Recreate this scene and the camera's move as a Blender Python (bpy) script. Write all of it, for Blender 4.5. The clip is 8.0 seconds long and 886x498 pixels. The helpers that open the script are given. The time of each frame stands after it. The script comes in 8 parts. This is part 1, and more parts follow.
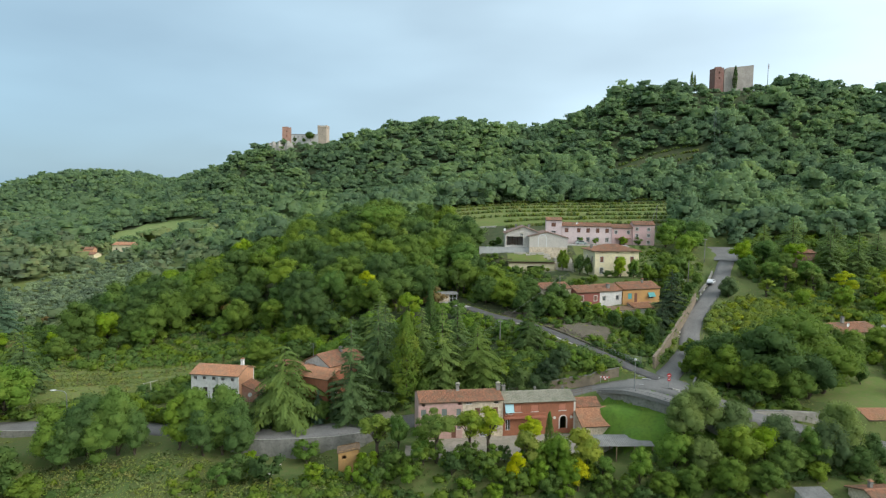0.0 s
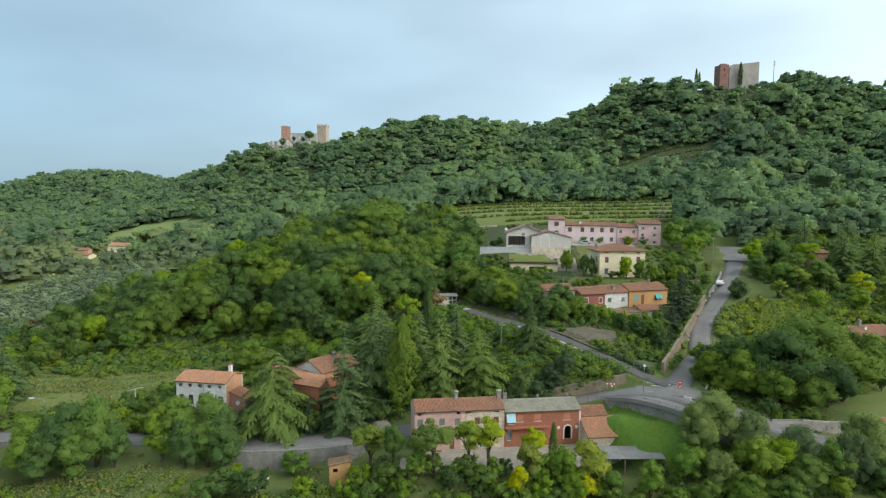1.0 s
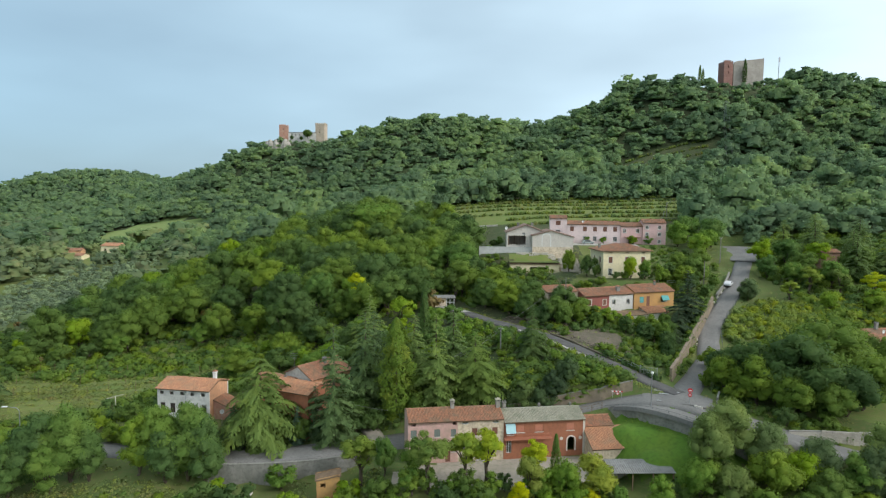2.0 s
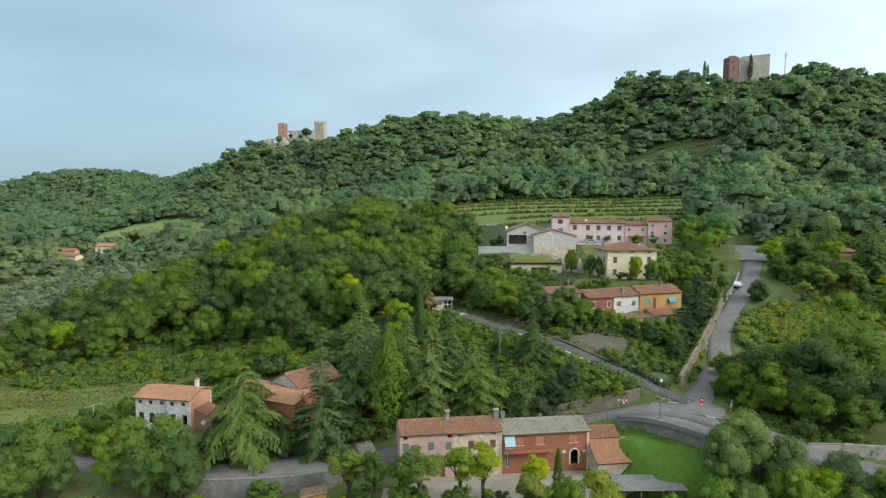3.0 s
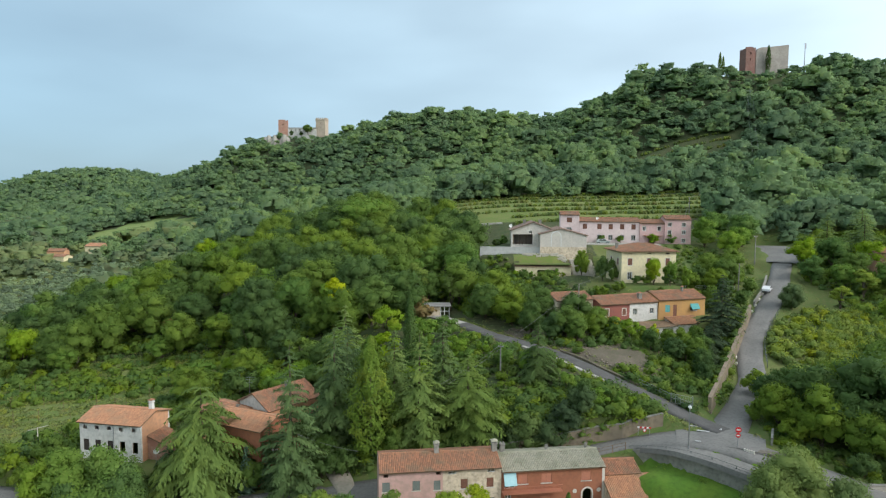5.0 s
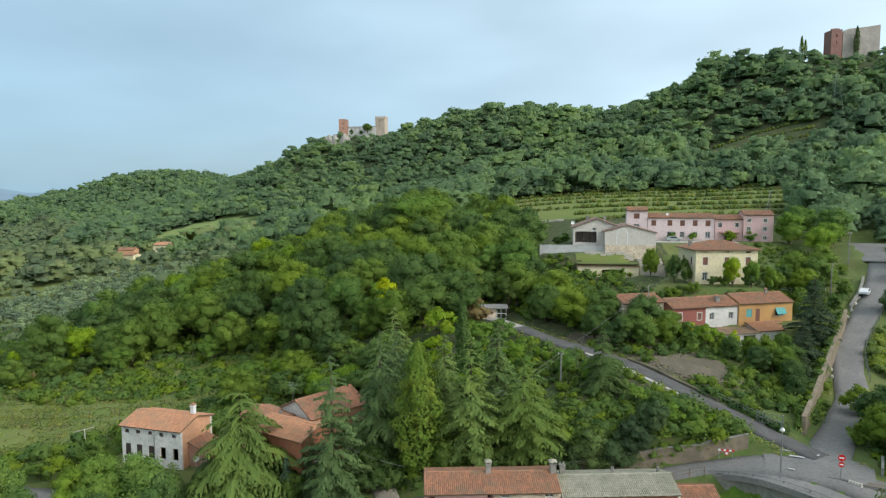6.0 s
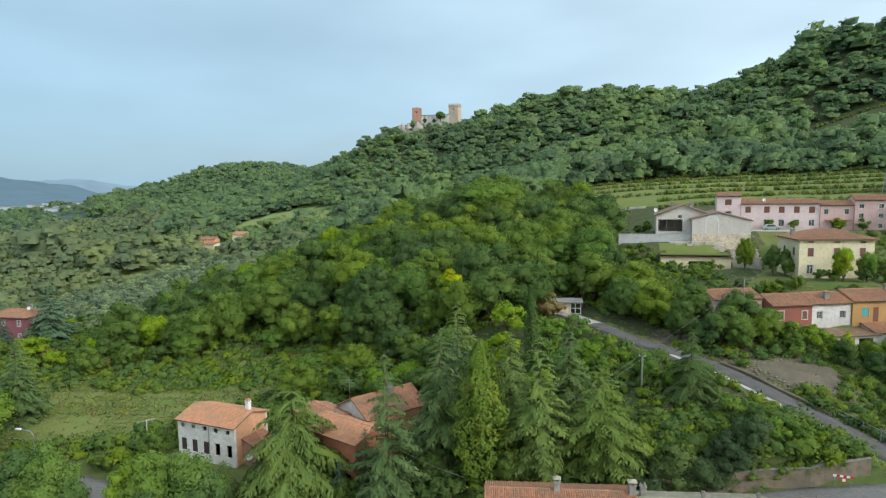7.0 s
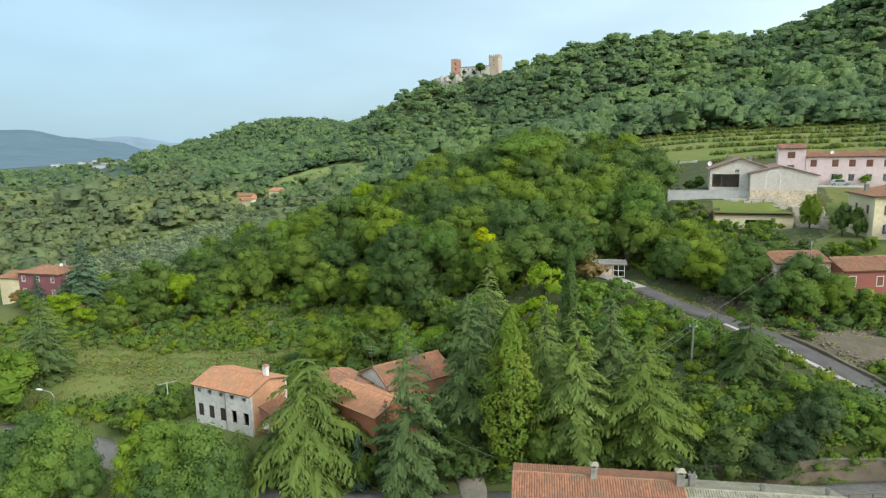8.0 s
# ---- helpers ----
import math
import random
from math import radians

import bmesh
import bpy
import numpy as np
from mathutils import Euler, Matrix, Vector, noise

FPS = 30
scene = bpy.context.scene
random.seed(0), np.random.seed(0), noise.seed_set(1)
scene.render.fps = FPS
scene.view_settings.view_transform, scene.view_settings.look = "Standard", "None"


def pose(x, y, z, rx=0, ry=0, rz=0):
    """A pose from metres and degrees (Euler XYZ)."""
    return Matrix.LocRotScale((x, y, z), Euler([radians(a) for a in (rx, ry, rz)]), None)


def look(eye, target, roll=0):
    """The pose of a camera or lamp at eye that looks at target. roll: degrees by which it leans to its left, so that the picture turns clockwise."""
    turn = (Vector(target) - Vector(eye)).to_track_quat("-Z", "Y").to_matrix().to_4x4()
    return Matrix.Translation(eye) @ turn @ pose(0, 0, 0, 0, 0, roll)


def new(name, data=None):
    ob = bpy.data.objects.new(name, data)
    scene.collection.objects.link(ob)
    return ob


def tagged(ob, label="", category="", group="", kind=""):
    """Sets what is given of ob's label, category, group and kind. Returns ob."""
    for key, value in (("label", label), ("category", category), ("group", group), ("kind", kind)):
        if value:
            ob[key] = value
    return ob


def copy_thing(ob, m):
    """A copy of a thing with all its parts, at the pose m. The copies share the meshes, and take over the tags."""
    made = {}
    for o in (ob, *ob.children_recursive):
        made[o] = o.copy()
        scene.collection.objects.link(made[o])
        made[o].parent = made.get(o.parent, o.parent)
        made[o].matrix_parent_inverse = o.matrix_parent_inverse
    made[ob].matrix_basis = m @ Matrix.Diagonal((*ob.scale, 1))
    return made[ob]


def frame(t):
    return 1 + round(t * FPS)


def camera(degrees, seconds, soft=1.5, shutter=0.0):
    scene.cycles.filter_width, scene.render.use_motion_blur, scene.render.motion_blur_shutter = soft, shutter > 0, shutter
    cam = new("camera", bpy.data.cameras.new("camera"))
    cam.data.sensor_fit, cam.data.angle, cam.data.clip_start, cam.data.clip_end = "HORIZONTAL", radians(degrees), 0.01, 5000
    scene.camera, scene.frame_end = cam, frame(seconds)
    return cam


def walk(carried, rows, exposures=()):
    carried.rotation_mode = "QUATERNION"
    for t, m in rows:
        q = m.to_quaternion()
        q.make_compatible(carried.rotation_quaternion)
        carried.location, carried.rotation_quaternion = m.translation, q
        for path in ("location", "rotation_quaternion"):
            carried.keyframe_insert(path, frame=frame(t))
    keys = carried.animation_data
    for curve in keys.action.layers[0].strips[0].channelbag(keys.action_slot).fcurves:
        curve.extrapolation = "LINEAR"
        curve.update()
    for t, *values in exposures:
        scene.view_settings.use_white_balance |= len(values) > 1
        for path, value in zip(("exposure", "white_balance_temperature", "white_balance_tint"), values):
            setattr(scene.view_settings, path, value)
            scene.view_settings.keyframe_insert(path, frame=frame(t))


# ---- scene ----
cam = camera(71.2, 8.0, soft=1.25)
PATH = [
    (0, (0.0, 0.0, 42.0), (0.0, 1.993, 41.837), 0.7),
    (0.5, (0.424, 3.095, 41.72), (0.42, 5.088, 41.558), 0.6),
    (1, (0.806, 6.532, 41.436), (0.8, 8.525, 41.274), 0.6),
    (1.5, (1.235, 9.856, 41.157), (1.228, 11.85, 40.995), 0.6),
    (3, (3.091, 20.034, 40.464), (3.074, 22.027, 40.3), 0.4),
    (3.5, (3.741, 23.686, 40.284), (3.72, 25.679, 40.119), 0.4),
    (4, (4.288, 27.542, 40.027), (4.265, 29.535, 39.863), 0.4),
    (5.5, (6.162, 39.432, 39.25), (6.075, 41.423, 39.082), 0.2),
    (6, (6.581, 43.453, 38.879), (6.341, 45.431, 38.708), -0.2),
    (6.5, (7.052, 47.469, 38.616), (6.666, 49.423, 38.437), -0.6),
    (7, (6.984, 51.637, 38.204), (6.504, 53.568, 38.001), -0.8),
    (7.5, (6.866, 55.629, 37.864), (6.34, 57.539, 37.59), -0.9),
    (8, (6.608, 59.757, 37.501), (6.004, 61.633, 37.161), -1.1),
]
walk(cam, [(t, look(eye, target, roll)) for t, eye, target, roll in PATH], exposures=[(0.0, 0.32, 5950, 10), (7.0, 0.42, 5950, 10), (8.0, 0.64, 6150, 10)])

# ---- daylight: hazy morning, high thin cloud ----
SUN_FROM = Vector((0.80, -0.36, 0.60)).normalized()
SUN_EL = math.asin(SUN_FROM.z)
SUN_AZ = math.atan2(SUN_FROM.x, SUN_FROM.y)

world = bpy.data.worlds.new("world")
scene.world = world
world.use_nodes = True
wn = world.node_tree.nodes
wl = world.node_tree.links
sky = wn.new("ShaderNodeTexSky")
sky.sky_type = 'NISHITA'
sky.sun_disc = False
sky.sun_elevation = SUN_EL
sky.sun_rotation = SUN_AZ
sky.altitude = 100
sky.air_density = 1.0
sky.dust_density = 1.8
sky.ozone_density = 1.0
geo = wn.new("ShaderNodeTexCoord")
stretch = wn.new("ShaderNodeMapping")
stretch.inputs["Scale"].default_value = (1.0, 1.2, 3.4)
stretch.inputs["Rotation"].default_value = (0.1, -0.55, 0.25)
wl.new(geo.outputs["Generated"], stretch.inputs["Vector"])
cirrus = wn.new("ShaderNodeTexNoise")
cirrus.inputs["Scale"].default_value = 1.7
cirrus.inputs["Detail"].default_value = 4.0
cirrus.inputs["Roughness"].default_value = 0.45
wl.new(stretch.outputs["Vector"], cirrus.inputs["Vector"])
veil = wn.new("ShaderNodeMapRange")
veil.inputs["From Min"].default_value = 0.36
veil.inputs["From Max"].default_value = 0.72
veil.inputs["To Min"].default_value = 0.78
veil.inputs["To Max"].default_value = 0.9
wl.new(cirrus.outputs["Fac"], veil.inputs["Value"])
thin = wn.new("ShaderNodeMix")
thin.data_type = 'RGBA'
wl.new(veil.outputs["Result"], thin.inputs[0])
wl.new(sky.outputs["Color"], thin.inputs[6])
wisp = wn.new("ShaderNodeMapRange")
wisp.inputs["From Min"].default_value = 0.35
wisp.inputs["From Max"].default_value = 0.68
wisp.inputs["To Min"].default_value = 0.88
wisp.inputs["To Max"].default_value = 1.12
wl.new(cirrus.outputs["Fac"], wisp.inputs["Value"])
# the haze grows brighter towards the sun
toward = wn.new("ShaderNodeVectorMath")
toward.operation = 'DOT_PRODUCT'
wl.new(geo.outputs["Generated"], toward.inputs[0])
toward.inputs[1].default_value = SUN_FROM
aureole = wn.new("ShaderNodeValToRGB")
span = wn.new("ShaderNodeMapRange")
span.inputs["From Min"].default_value = -0.8
span.inputs["From Max"].default_value = 1.0
wl.new(toward.outputs["Value"], span.inputs["Value"])
wl.new(span.outputs["Result"], aureole.inputs["Fac"])
ae = aureole.color_ramp.elements
ae[0].position, ae[0].color = 0.0, (0.315, 0.48, 0.56, 1)
ae[1].position, ae[1].color = 1.0, (1.5, 1.48, 1.4, 1)
mid = ae.new(0.53)
mid.color = (0.70, 0.83, 0.86, 1)
lift = wn.new("ShaderNodeVectorMath")
lift.operation = 'SCALE'
lift.inputs["Scale"].default_value = 10.0
wl.new(aureole.outputs["Color"], lift.inputs[0])
wisps = wn.new("ShaderNodeVectorMath")
wisps.operation = 'SCALE'
wl.new(lift.outputs["Vector"], wisps.inputs[0])
wl.new(wisp.outputs["Result"], wisps.inputs["Scale"])
wl.new(wisps.outputs["Vector"], thin.inputs[7])
wn["Background"].inputs["Strength"].default_value = 0.094
wl.new(thin.outputs[2], wn["Background"].inputs["Color"])

sun = new("sun", bpy.data.lights.new("sun", 'SUN'))
sun.data.energy = 1.75
sun.data.angle = radians(18.0)
sun.data.color = (1.0, 0.94, 0.84)
sun.matrix_world = look(SUN_FROM * 800, (0, 0, 0))

# ---- materials ----
def nodes_of(name):
    m = bpy.data.materials.new(name)
    m.use_nodes = True
    n, l = m.node_tree.nodes, m.node_tree.links
    return m, n, l, n["Principled BSDF"]


def ramp_mix(n, l, fac, a, b):
    mix = n.new("ShaderNodeMix")
    mix.data_type = 'RGBA'
    if not isinstance(fac, float):
        l.new(fac, mix.inputs[0])
    else:
        mix.inputs[0].default_value = fac
    for k, c in ((6, a), (7, b)):
        if isinstance(c, tuple):
            mix.inputs[k].default_value = (*c, 1)
        else:
            l.new(c, mix.inputs[k])
    return mix.outputs[2]


def noise_fac(n, l, scale, lo=0.35, hi=0.65, detail=4.0, squash=None):
    tc = n.new("ShaderNodeNewGeometry")
    v = tc.outputs["Position"]
    if squash:
        mp = n.new("ShaderNodeMapping")
        mp.inputs["Scale"].default_value = squash
        l.new(v, mp.inputs["Vector"])
        v = mp.outputs["Vector"]
    t = n.new("ShaderNodeTexNoise")
    t.inputs["Scale"].default_value = scale
    t.inputs["Detail"].default_value = detail
    l.new(v, t.inputs["Vector"])
    r = n.new("ShaderNodeMapRange")
    r.inputs["From Min"].default_value = lo
    r.inputs["From Max"].default_value = hi
    l.new(t.outputs["Fac"], r.inputs["Value"])
    return r.outputs["Result"]


def bump(n, l, bsdf, scale, strength, dist=0.05):
    h = noise_fac(n, l, scale, 0.2, 0.8, 5.0)
    b = n.new("ShaderNodeBump")
    b.inputs["Strength"].default_value = strength
    b.inputs["Distance"].default_value = dist
    l.new(h, b.inputs["Height"])
    l.new(b.outputs["Normal"], bsdf.inputs["Normal"])


def surface(name, base, second, third=None, big=0.3, small=4.0, rough=0.85, rel=0.4, metal=0.0, squash=None):
    """A weathered surface: two scales of stain over a base colour."""
    m, n, l, p = nodes_of(name)
    c = ramp_mix(n, l, noise_fac(n, l, big, squash=squash), base, second)
    c = ramp_mix(n, l, noise_fac(n, l, small, 0.45, 0.85), c, third or second)
    l.new(c, p.inputs["Base Color"])
    p.inputs["Roughness"].default_value = rough
    p.inputs["Metallic"].default_value = metal
    p.inputs["Specular IOR Level"].default_value = 0.3
    bump(n, l, p, small * 3, rel)
    return m


def pieces(name, a, b, c, rough=0.85):
    """Tiles, bricks and stones: each island has its own shade."""
    m, n, l, p = nodes_of(name)
    g = n.new("ShaderNodeNewGeometry")
    ob = n.new("ShaderNodeObjectInfo")
    add = n.new("ShaderNodeMath")
    add.operation = 'ADD'
    l.new(g.outputs["Random Per Island"], add.inputs[0])
    l.new(ob.outputs["Random"], add.inputs[1])
    fr = n.new("ShaderNodeMath")
    fr.operation = 'FRACT'
    l.new(add.outputs[0], fr.inputs[0])
    col = ramp_mix(n, l, fr.outputs[0], a, b)
    col = ramp_mix(n, l, noise_fac(n, l, 0.55, 0.45, 0.75), col, c)
    l.new(col, p.inputs["Base Color"])
    p.inputs["Roughness"].default_value = rough
    bump(n, l, p, 14, 0.3)
    return m


def leafy(name, a, b, c=None, thin=0.46, rough=0.55, far=False):
    """Foliage: every clump of leaves has its own green, every tree its own tone; light shines through it."""
    m, n, l, p = nodes_of(name)
    g = n.new("ShaderNodeNewGeometry")
    part_of = n.new("ShaderNodeMapRange")
    part_of.inputs["To Min"].default_value, part_of.inputs["To Max"].default_value = 0.22, 0.78
    l.new(g.outputs["Random Per Island"], part_of.inputs["Value"])
    col = ramp_mix(n, l, part_of.outputs["Result"], a, b)
    if far:
        at = n.new("ShaderNodeAttribute")
        at.attribute_name = "tone"
        tone = at.outputs["Fac"]
    else:
        ob = n.new("ShaderNodeObjectInfo")
        tone = ob.outputs["Random"]
    hs = n.new("ShaderNodeHueSaturation")
    for key, lo, hi in (("Hue", 0.472, 0.514), ("Value", 0.92 if far else 0.80, 1.36 if far else 1.48), ("Saturation", 0.85, 1.1)):
        mr = n.new("ShaderNodeMapRange")
        mr.inputs["To Min"].default_value = lo if key != "Hue" else hi
        mr.inputs["To Max"].default_value = hi if key != "Hue" else lo
        l.new(tone, mr.inputs["Value"])
        l.new(mr.outputs["Result"], hs.inputs[key])
    if c:
        col = ramp_mix(n, l, noise_fac(n, l, 0.35, 0.5, 0.75), col, c)
    l.new(col, hs.inputs["Color"])
    l.new(hs.outputs["Color"], p.inputs["Base Color"])
    p.inputs["Roughness"].default_value = rough
    p.inputs["Specular IOR Level"].default_value = 0.1
    tr = n.new("ShaderNodeBsdfTranslucent")
    l.new(hs.outputs["Color"], tr.inputs["Color"])
    ms = n.new("ShaderNodeMixShader")
    ms.inputs[0].default_value = thin
    l.new(p.outputs[0], ms.inputs[1])
    l.new(tr.outputs[0], ms.inputs[2])
    l.new(ms.outputs[0], n["Material Output"].inputs["Surface"])
    return m


GRASS = surface("rough_grass", (0.080, 0.125, 0.029), (0.115, 0.138, 0.038), (0.140, 0.128, 0.050), 0.09, 1.3, 0.95, 0.8)
LAWN = surface("mown_lawn", (0.082, 0.165, 0.016), (0.115, 0.185, 0.020), (0.058, 0.105, 0.014), 0.22, 1.5, 0.95, 0.5)
FIELD = surface("vine_field_grass", (0.105, 0.160, 0.033), (0.150, 0.18, 0.045), (0.165, 0.15, 0.06), 0.12, 0.9, 0.95, 0.8)
FLOOR_WOOD = surface("woodland_floor", (0.045, 0.07, 0.022), (0.08, 0.085, 0.035), (0.03, 0.04, 0.015), 0.2, 1.2, 0.95, 0.9)
SCREE = surface("stony_slope", (0.155, 0.125, 0.095), (0.105, 0.09, 0.062), (0.08, 0.09, 0.04), 0.35, 2.2, 0.95, 1.0)
MEADOW = surface("hay_meadow", (0.155, 0.225, 0.06), (0.19, 0.235, 0.075), (0.13, 0.19, 0.055), 0.02, 0.3, 0.95, 0.3)
# far ground: its bluish cast is haze put into the base colour
PLAIN_HAZED = surface("hazed_valley_floor", (0.060, 0.095, 0.070), (0.085, 0.115, 0.080), (0.045, 0.075, 0.058), 0.006, 0.03, 0.95, 0.1)
ASPHALT = surface("old_asphalt", (0.156, 0.152, 0.140), (0.203, 0.195, 0.179), (0.109, 0.105, 0.098), 0.25, 2.5, 0.9, 0.2)
GRAVEL = surface("pale_gravel", (0.34, 0.32, 0.28), (0.44, 0.42, 0.38), (0.22, 0.21, 0.17), 0.5, 5.0, 0.95, 0.5)
LANE_DIRT = surface("lane_gravel", (0.085, 0.082, 0.078), (0.120, 0.115, 0.108), (0.068, 0.064, 0.058), 0.5, 4.0, 0.95, 0.5)
YARD = surface("yard_concrete", (0.36, 0.32, 0.26), (0.28, 0.25, 0.2), (0.2, 0.2, 0.13), 0.3, 2.0, 0.9, 0.3)
CONCRETE = surface("weathered_concrete", (0.306, 0.289, 0.255), (0.204, 0.196, 0.170), (0.128, 0.128, 0.102), 0.4, 2.0, 0.9, 0.4, squash=(1, 1, 0.3))
PALE_CEMENT = surface("pale_cement_render", (0.50, 0.50, 0.48), (0.42, 0.42, 0.40), (0.34, 0.34, 0.31), 0.3, 1.8, 0.9, 0.2)
RENDER_WALL = surface("ochre_retaining_wall", (0.265, 0.211, 0.144), (0.187, 0.156, 0.109), (0.117, 0.101, 0.070), 0.3, 1.5, 0.9, 0.4)
GREY_METAL = surface("galvanised_steel", (0.42, 0.43, 0.44), (0.3, 0.31, 0.32), None, 1.0, 8.0, 0.45, 0.1, 0.8)
BARK = surface("bark", (0.12, 0.09, 0.06), (0.07, 0.055, 0.04), (0.18, 0.15, 0.11), 1.0, 6.0, 0.95, 0.8)
WOOD = surface("weathered_wood", (0.25, 0.17, 0.1), (0.16, 0.11, 0.07), (0.1, 0.07, 0.05), 1.0, 8.0, 0.85, 0.4)
WHITE_P = surface("white_paint", (0.76, 0.76, 0.74), (0.66, 0.66, 0.63), None, 0.6, 5.0, 0.6, 0.1)
W_PINK = surface("faded_pink_plaster", (0.614, 0.388, 0.340), (0.521, 0.339, 0.285), (0.409, 0.301, 0.239), 0.4, 1.6, 0.9, 0.3)
W_STONE = surface("bare_patchy_plaster", (0.70, 0.60, 0.44), (0.52, 0.43, 0.31), (0.33, 0.26, 0.19), 0.6, 2.4, 0.9, 0.5)
W_RED = surface("red_plaster", (0.361, 0.147, 0.078), (0.301, 0.122, 0.067), (0.241, 0.105, 0.063), 0.35, 2.0, 0.85, 0.2)
W_CRIMSON = surface("dull_crimson_plaster", (0.30, 0.105, 0.080), (0.255, 0.095, 0.075), (0.22, 0.095, 0.078), 0.35, 2.0, 0.85, 0.2)
W_WHITE = surface("grey_white_plaster", (0.68, 0.66, 0.61), (0.56, 0.545, 0.50), (0.42, 0.41, 0.37), 0.35, 1.8, 0.9, 0.3)
W_ORANGE = surface("orange_plaster", (0.515, 0.305, 0.110), (0.442, 0.255, 0.101), (0.414, 0.250, 0.110), 0.4, 2.0, 0.88, 0.2)
W_OCHRE = surface("salmon_plaster", (0.66, 0.36, 0.20), (0.58, 0.32, 0.18), (0.46, 0.27, 0.17), 0.4, 2.0, 0.88, 0.2)
W_YELLOW = surface("cream_yellow_plaster", (0.74, 0.66, 0.42), (0.66, 0.58, 0.37), (0.55, 0.49, 0.33), 0.4, 2.0, 0.88, 0.2)
W_ROSE = surface("pale_rose_plaster", (0.74, 0.60, 0.57), (0.68, 0.54, 0.52), (0.58, 0.46, 0.43), 0.4, 2.0, 0.88, 0.2)
W_ROSE2 = surface("rose_plaster", (0.68, 0.46, 0.43), (0.60, 0.40, 0.38), (0.5, 0.35, 0.32), 0.4, 2.0, 0.88, 0.2)
W_GREY = surface("beige_grey_plaster", (0.62, 0.57, 0.50), (0.54, 0.50, 0.44), (0.45, 0.41, 0.36), 0.4, 2.0, 0.88, 0.2)
W_PURPLE = surface("plum_red_plaster", (0.26, 0.10, 0.11), (0.21, 0.085, 0.10), (0.17, 0.08, 0.08), 0.4, 2.0, 0.88, 0.2)
PALE_TRIM = surface("pale_stone_trim", (0.66, 0.62, 0.54), (0.55, 0.51, 0.44), None, 0.8, 5.0, 0.85, 0.2)
BRICK_DARK = surface("dark_old_brick", (0.25, 0.125, 0.10), (0.20, 0.11, 0.09), (0.30, 0.21, 0.17), 0.25, 1.2, 0.9, 0.6)
BRICKWORK = surface("old_brick", (0.42, 0.22, 0.15), (0.34, 0.19, 0.14), (0.48, 0.36, 0.27), 0.25, 1.2, 0.9, 0.6)
PALE_STONE = surface("pale_castle_stone", (0.55, 0.45, 0.34), (0.46, 0.38, 0.29), (0.36, 0.31, 0.25), 0.25, 1.2, 0.9, 0.6)
GREY_STONE = surface("grey_castle_stone", (0.42, 0.38, 0.33), (0.34, 0.31, 0.27), (0.25, 0.23, 0.2), 0.2, 1.0, 0.9, 0.6)
ROCK = surface("limestone_rock", (0.42, 0.39, 0.34), (0.3, 0.28, 0.24), (0.18, 0.19, 0.13), 0.3, 1.4, 0.9, 1.0)
TILE_RED = pieces("clay_roof_tile", (0.380, 0.172, 0.090), (0.228, 0.116, 0.066), (0.190, 0.140, 0.086))
TILE_ORANGE = pieces("orange_roof_tile", (0.485, 0.237, 0.120), (0.349, 0.171, 0.092), (0.291, 0.190, 0.112))
TILE_BROWN = pieces("brown_roof_tile", (0.27, 0.17, 0.125), (0.20, 0.135, 0.105), (0.17, 0.14, 0.115))
TILE_GREY = pieces("grey_roof_tile", (0.349, 0.326, 0.238), (0.272, 0.254, 0.189), (0.194, 0.202, 0.131))
SCREE_PC = pieces("broken_brown_stone", (0.27, 0.22, 0.165), (0.16, 0.13, 0.10), (0.12, 0.105, 0.07))
BLOCK_PC = pieces("pale_stone_block", (0.508, 0.467, 0.385), (0.410, 0.377, 0.312), (0.328, 0.312, 0.254))
FIBRE = surface("fibre_cement_sheet", (0.288, 0.281, 0.259), (0.216, 0.209, 0.194), (0.144, 0.144, 0.122), 0.5, 2.5, 0.9, 0.2)
SHUT_BROWN = surface("brown_shutter", (0.20, 0.09, 0.055), (0.15, 0.07, 0.045), None, 1.0, 6.0, 0.7, 0.1)
SHUT_GREY = surface("grey_green_shutter", (0.20, 0.23, 0.20), (0.15, 0.17, 0.15), None, 1.0, 6.0, 0.7, 0.1)
SHUT_RED = surface("brick_red_shutter", (0.46, 0.19, 0.11), (0.39, 0.16, 0.1), None, 1.0, 6.0, 0.7, 0.1)
SHUT_DARK = surface("dark_timber", (0.06, 0.045, 0.035), (0.04, 0.03, 0.025), None, 1.0, 6.0, 0.7, 0.1)
TEAL = surface("teal_awning", (0.13, 0.38, 0.36), (0.10, 0.31, 0.30), None, 1.5, 6.0, 0.8, 0.1)
AWN_BLUE = surface("pale_blue_awning", (0.42, 0.62, 0.64), (0.34, 0.54, 0.57), None, 1.5, 6.0, 0.8, 0.1)
DARK_METAL = surface("dark_painted_steel", (0.10, 0.12, 0.11), (0.07, 0.08, 0.075), None, 1.0, 8.0, 0.5, 0.1)
SIGN_RED = surface("red_sign_paint", (0.55, 0.02, 0.02), (0.48, 0.02, 0.02), None, 1.0, 8.0, 0.4, 0.02)
CAR_WHITE = surface("white_car_paint", (0.72, 0.72, 0.72), (0.68, 0.68, 0.68), None, 1.0, 8.0, 0.25, 0.0)
CAR_GREY = surface("grey_green_car_paint", (0.35, 0.40, 0.37), (0.33, 0.38, 0.35), None, 1.0, 8.0, 0.25, 0.0)
RUBBER = surface("rubber", (0.025, 0.025, 0.025), (0.02, 0.02, 0.02), None, 1.0, 8.0, 0.8, 0.1)
ROAD_WHITE = surface("worn_road_paint", (0.62, 0.62, 0.6), (0.4, 0.4, 0.39), (0.25, 0.25, 0.24), 1.2, 6.0, 0.8, 0.1)

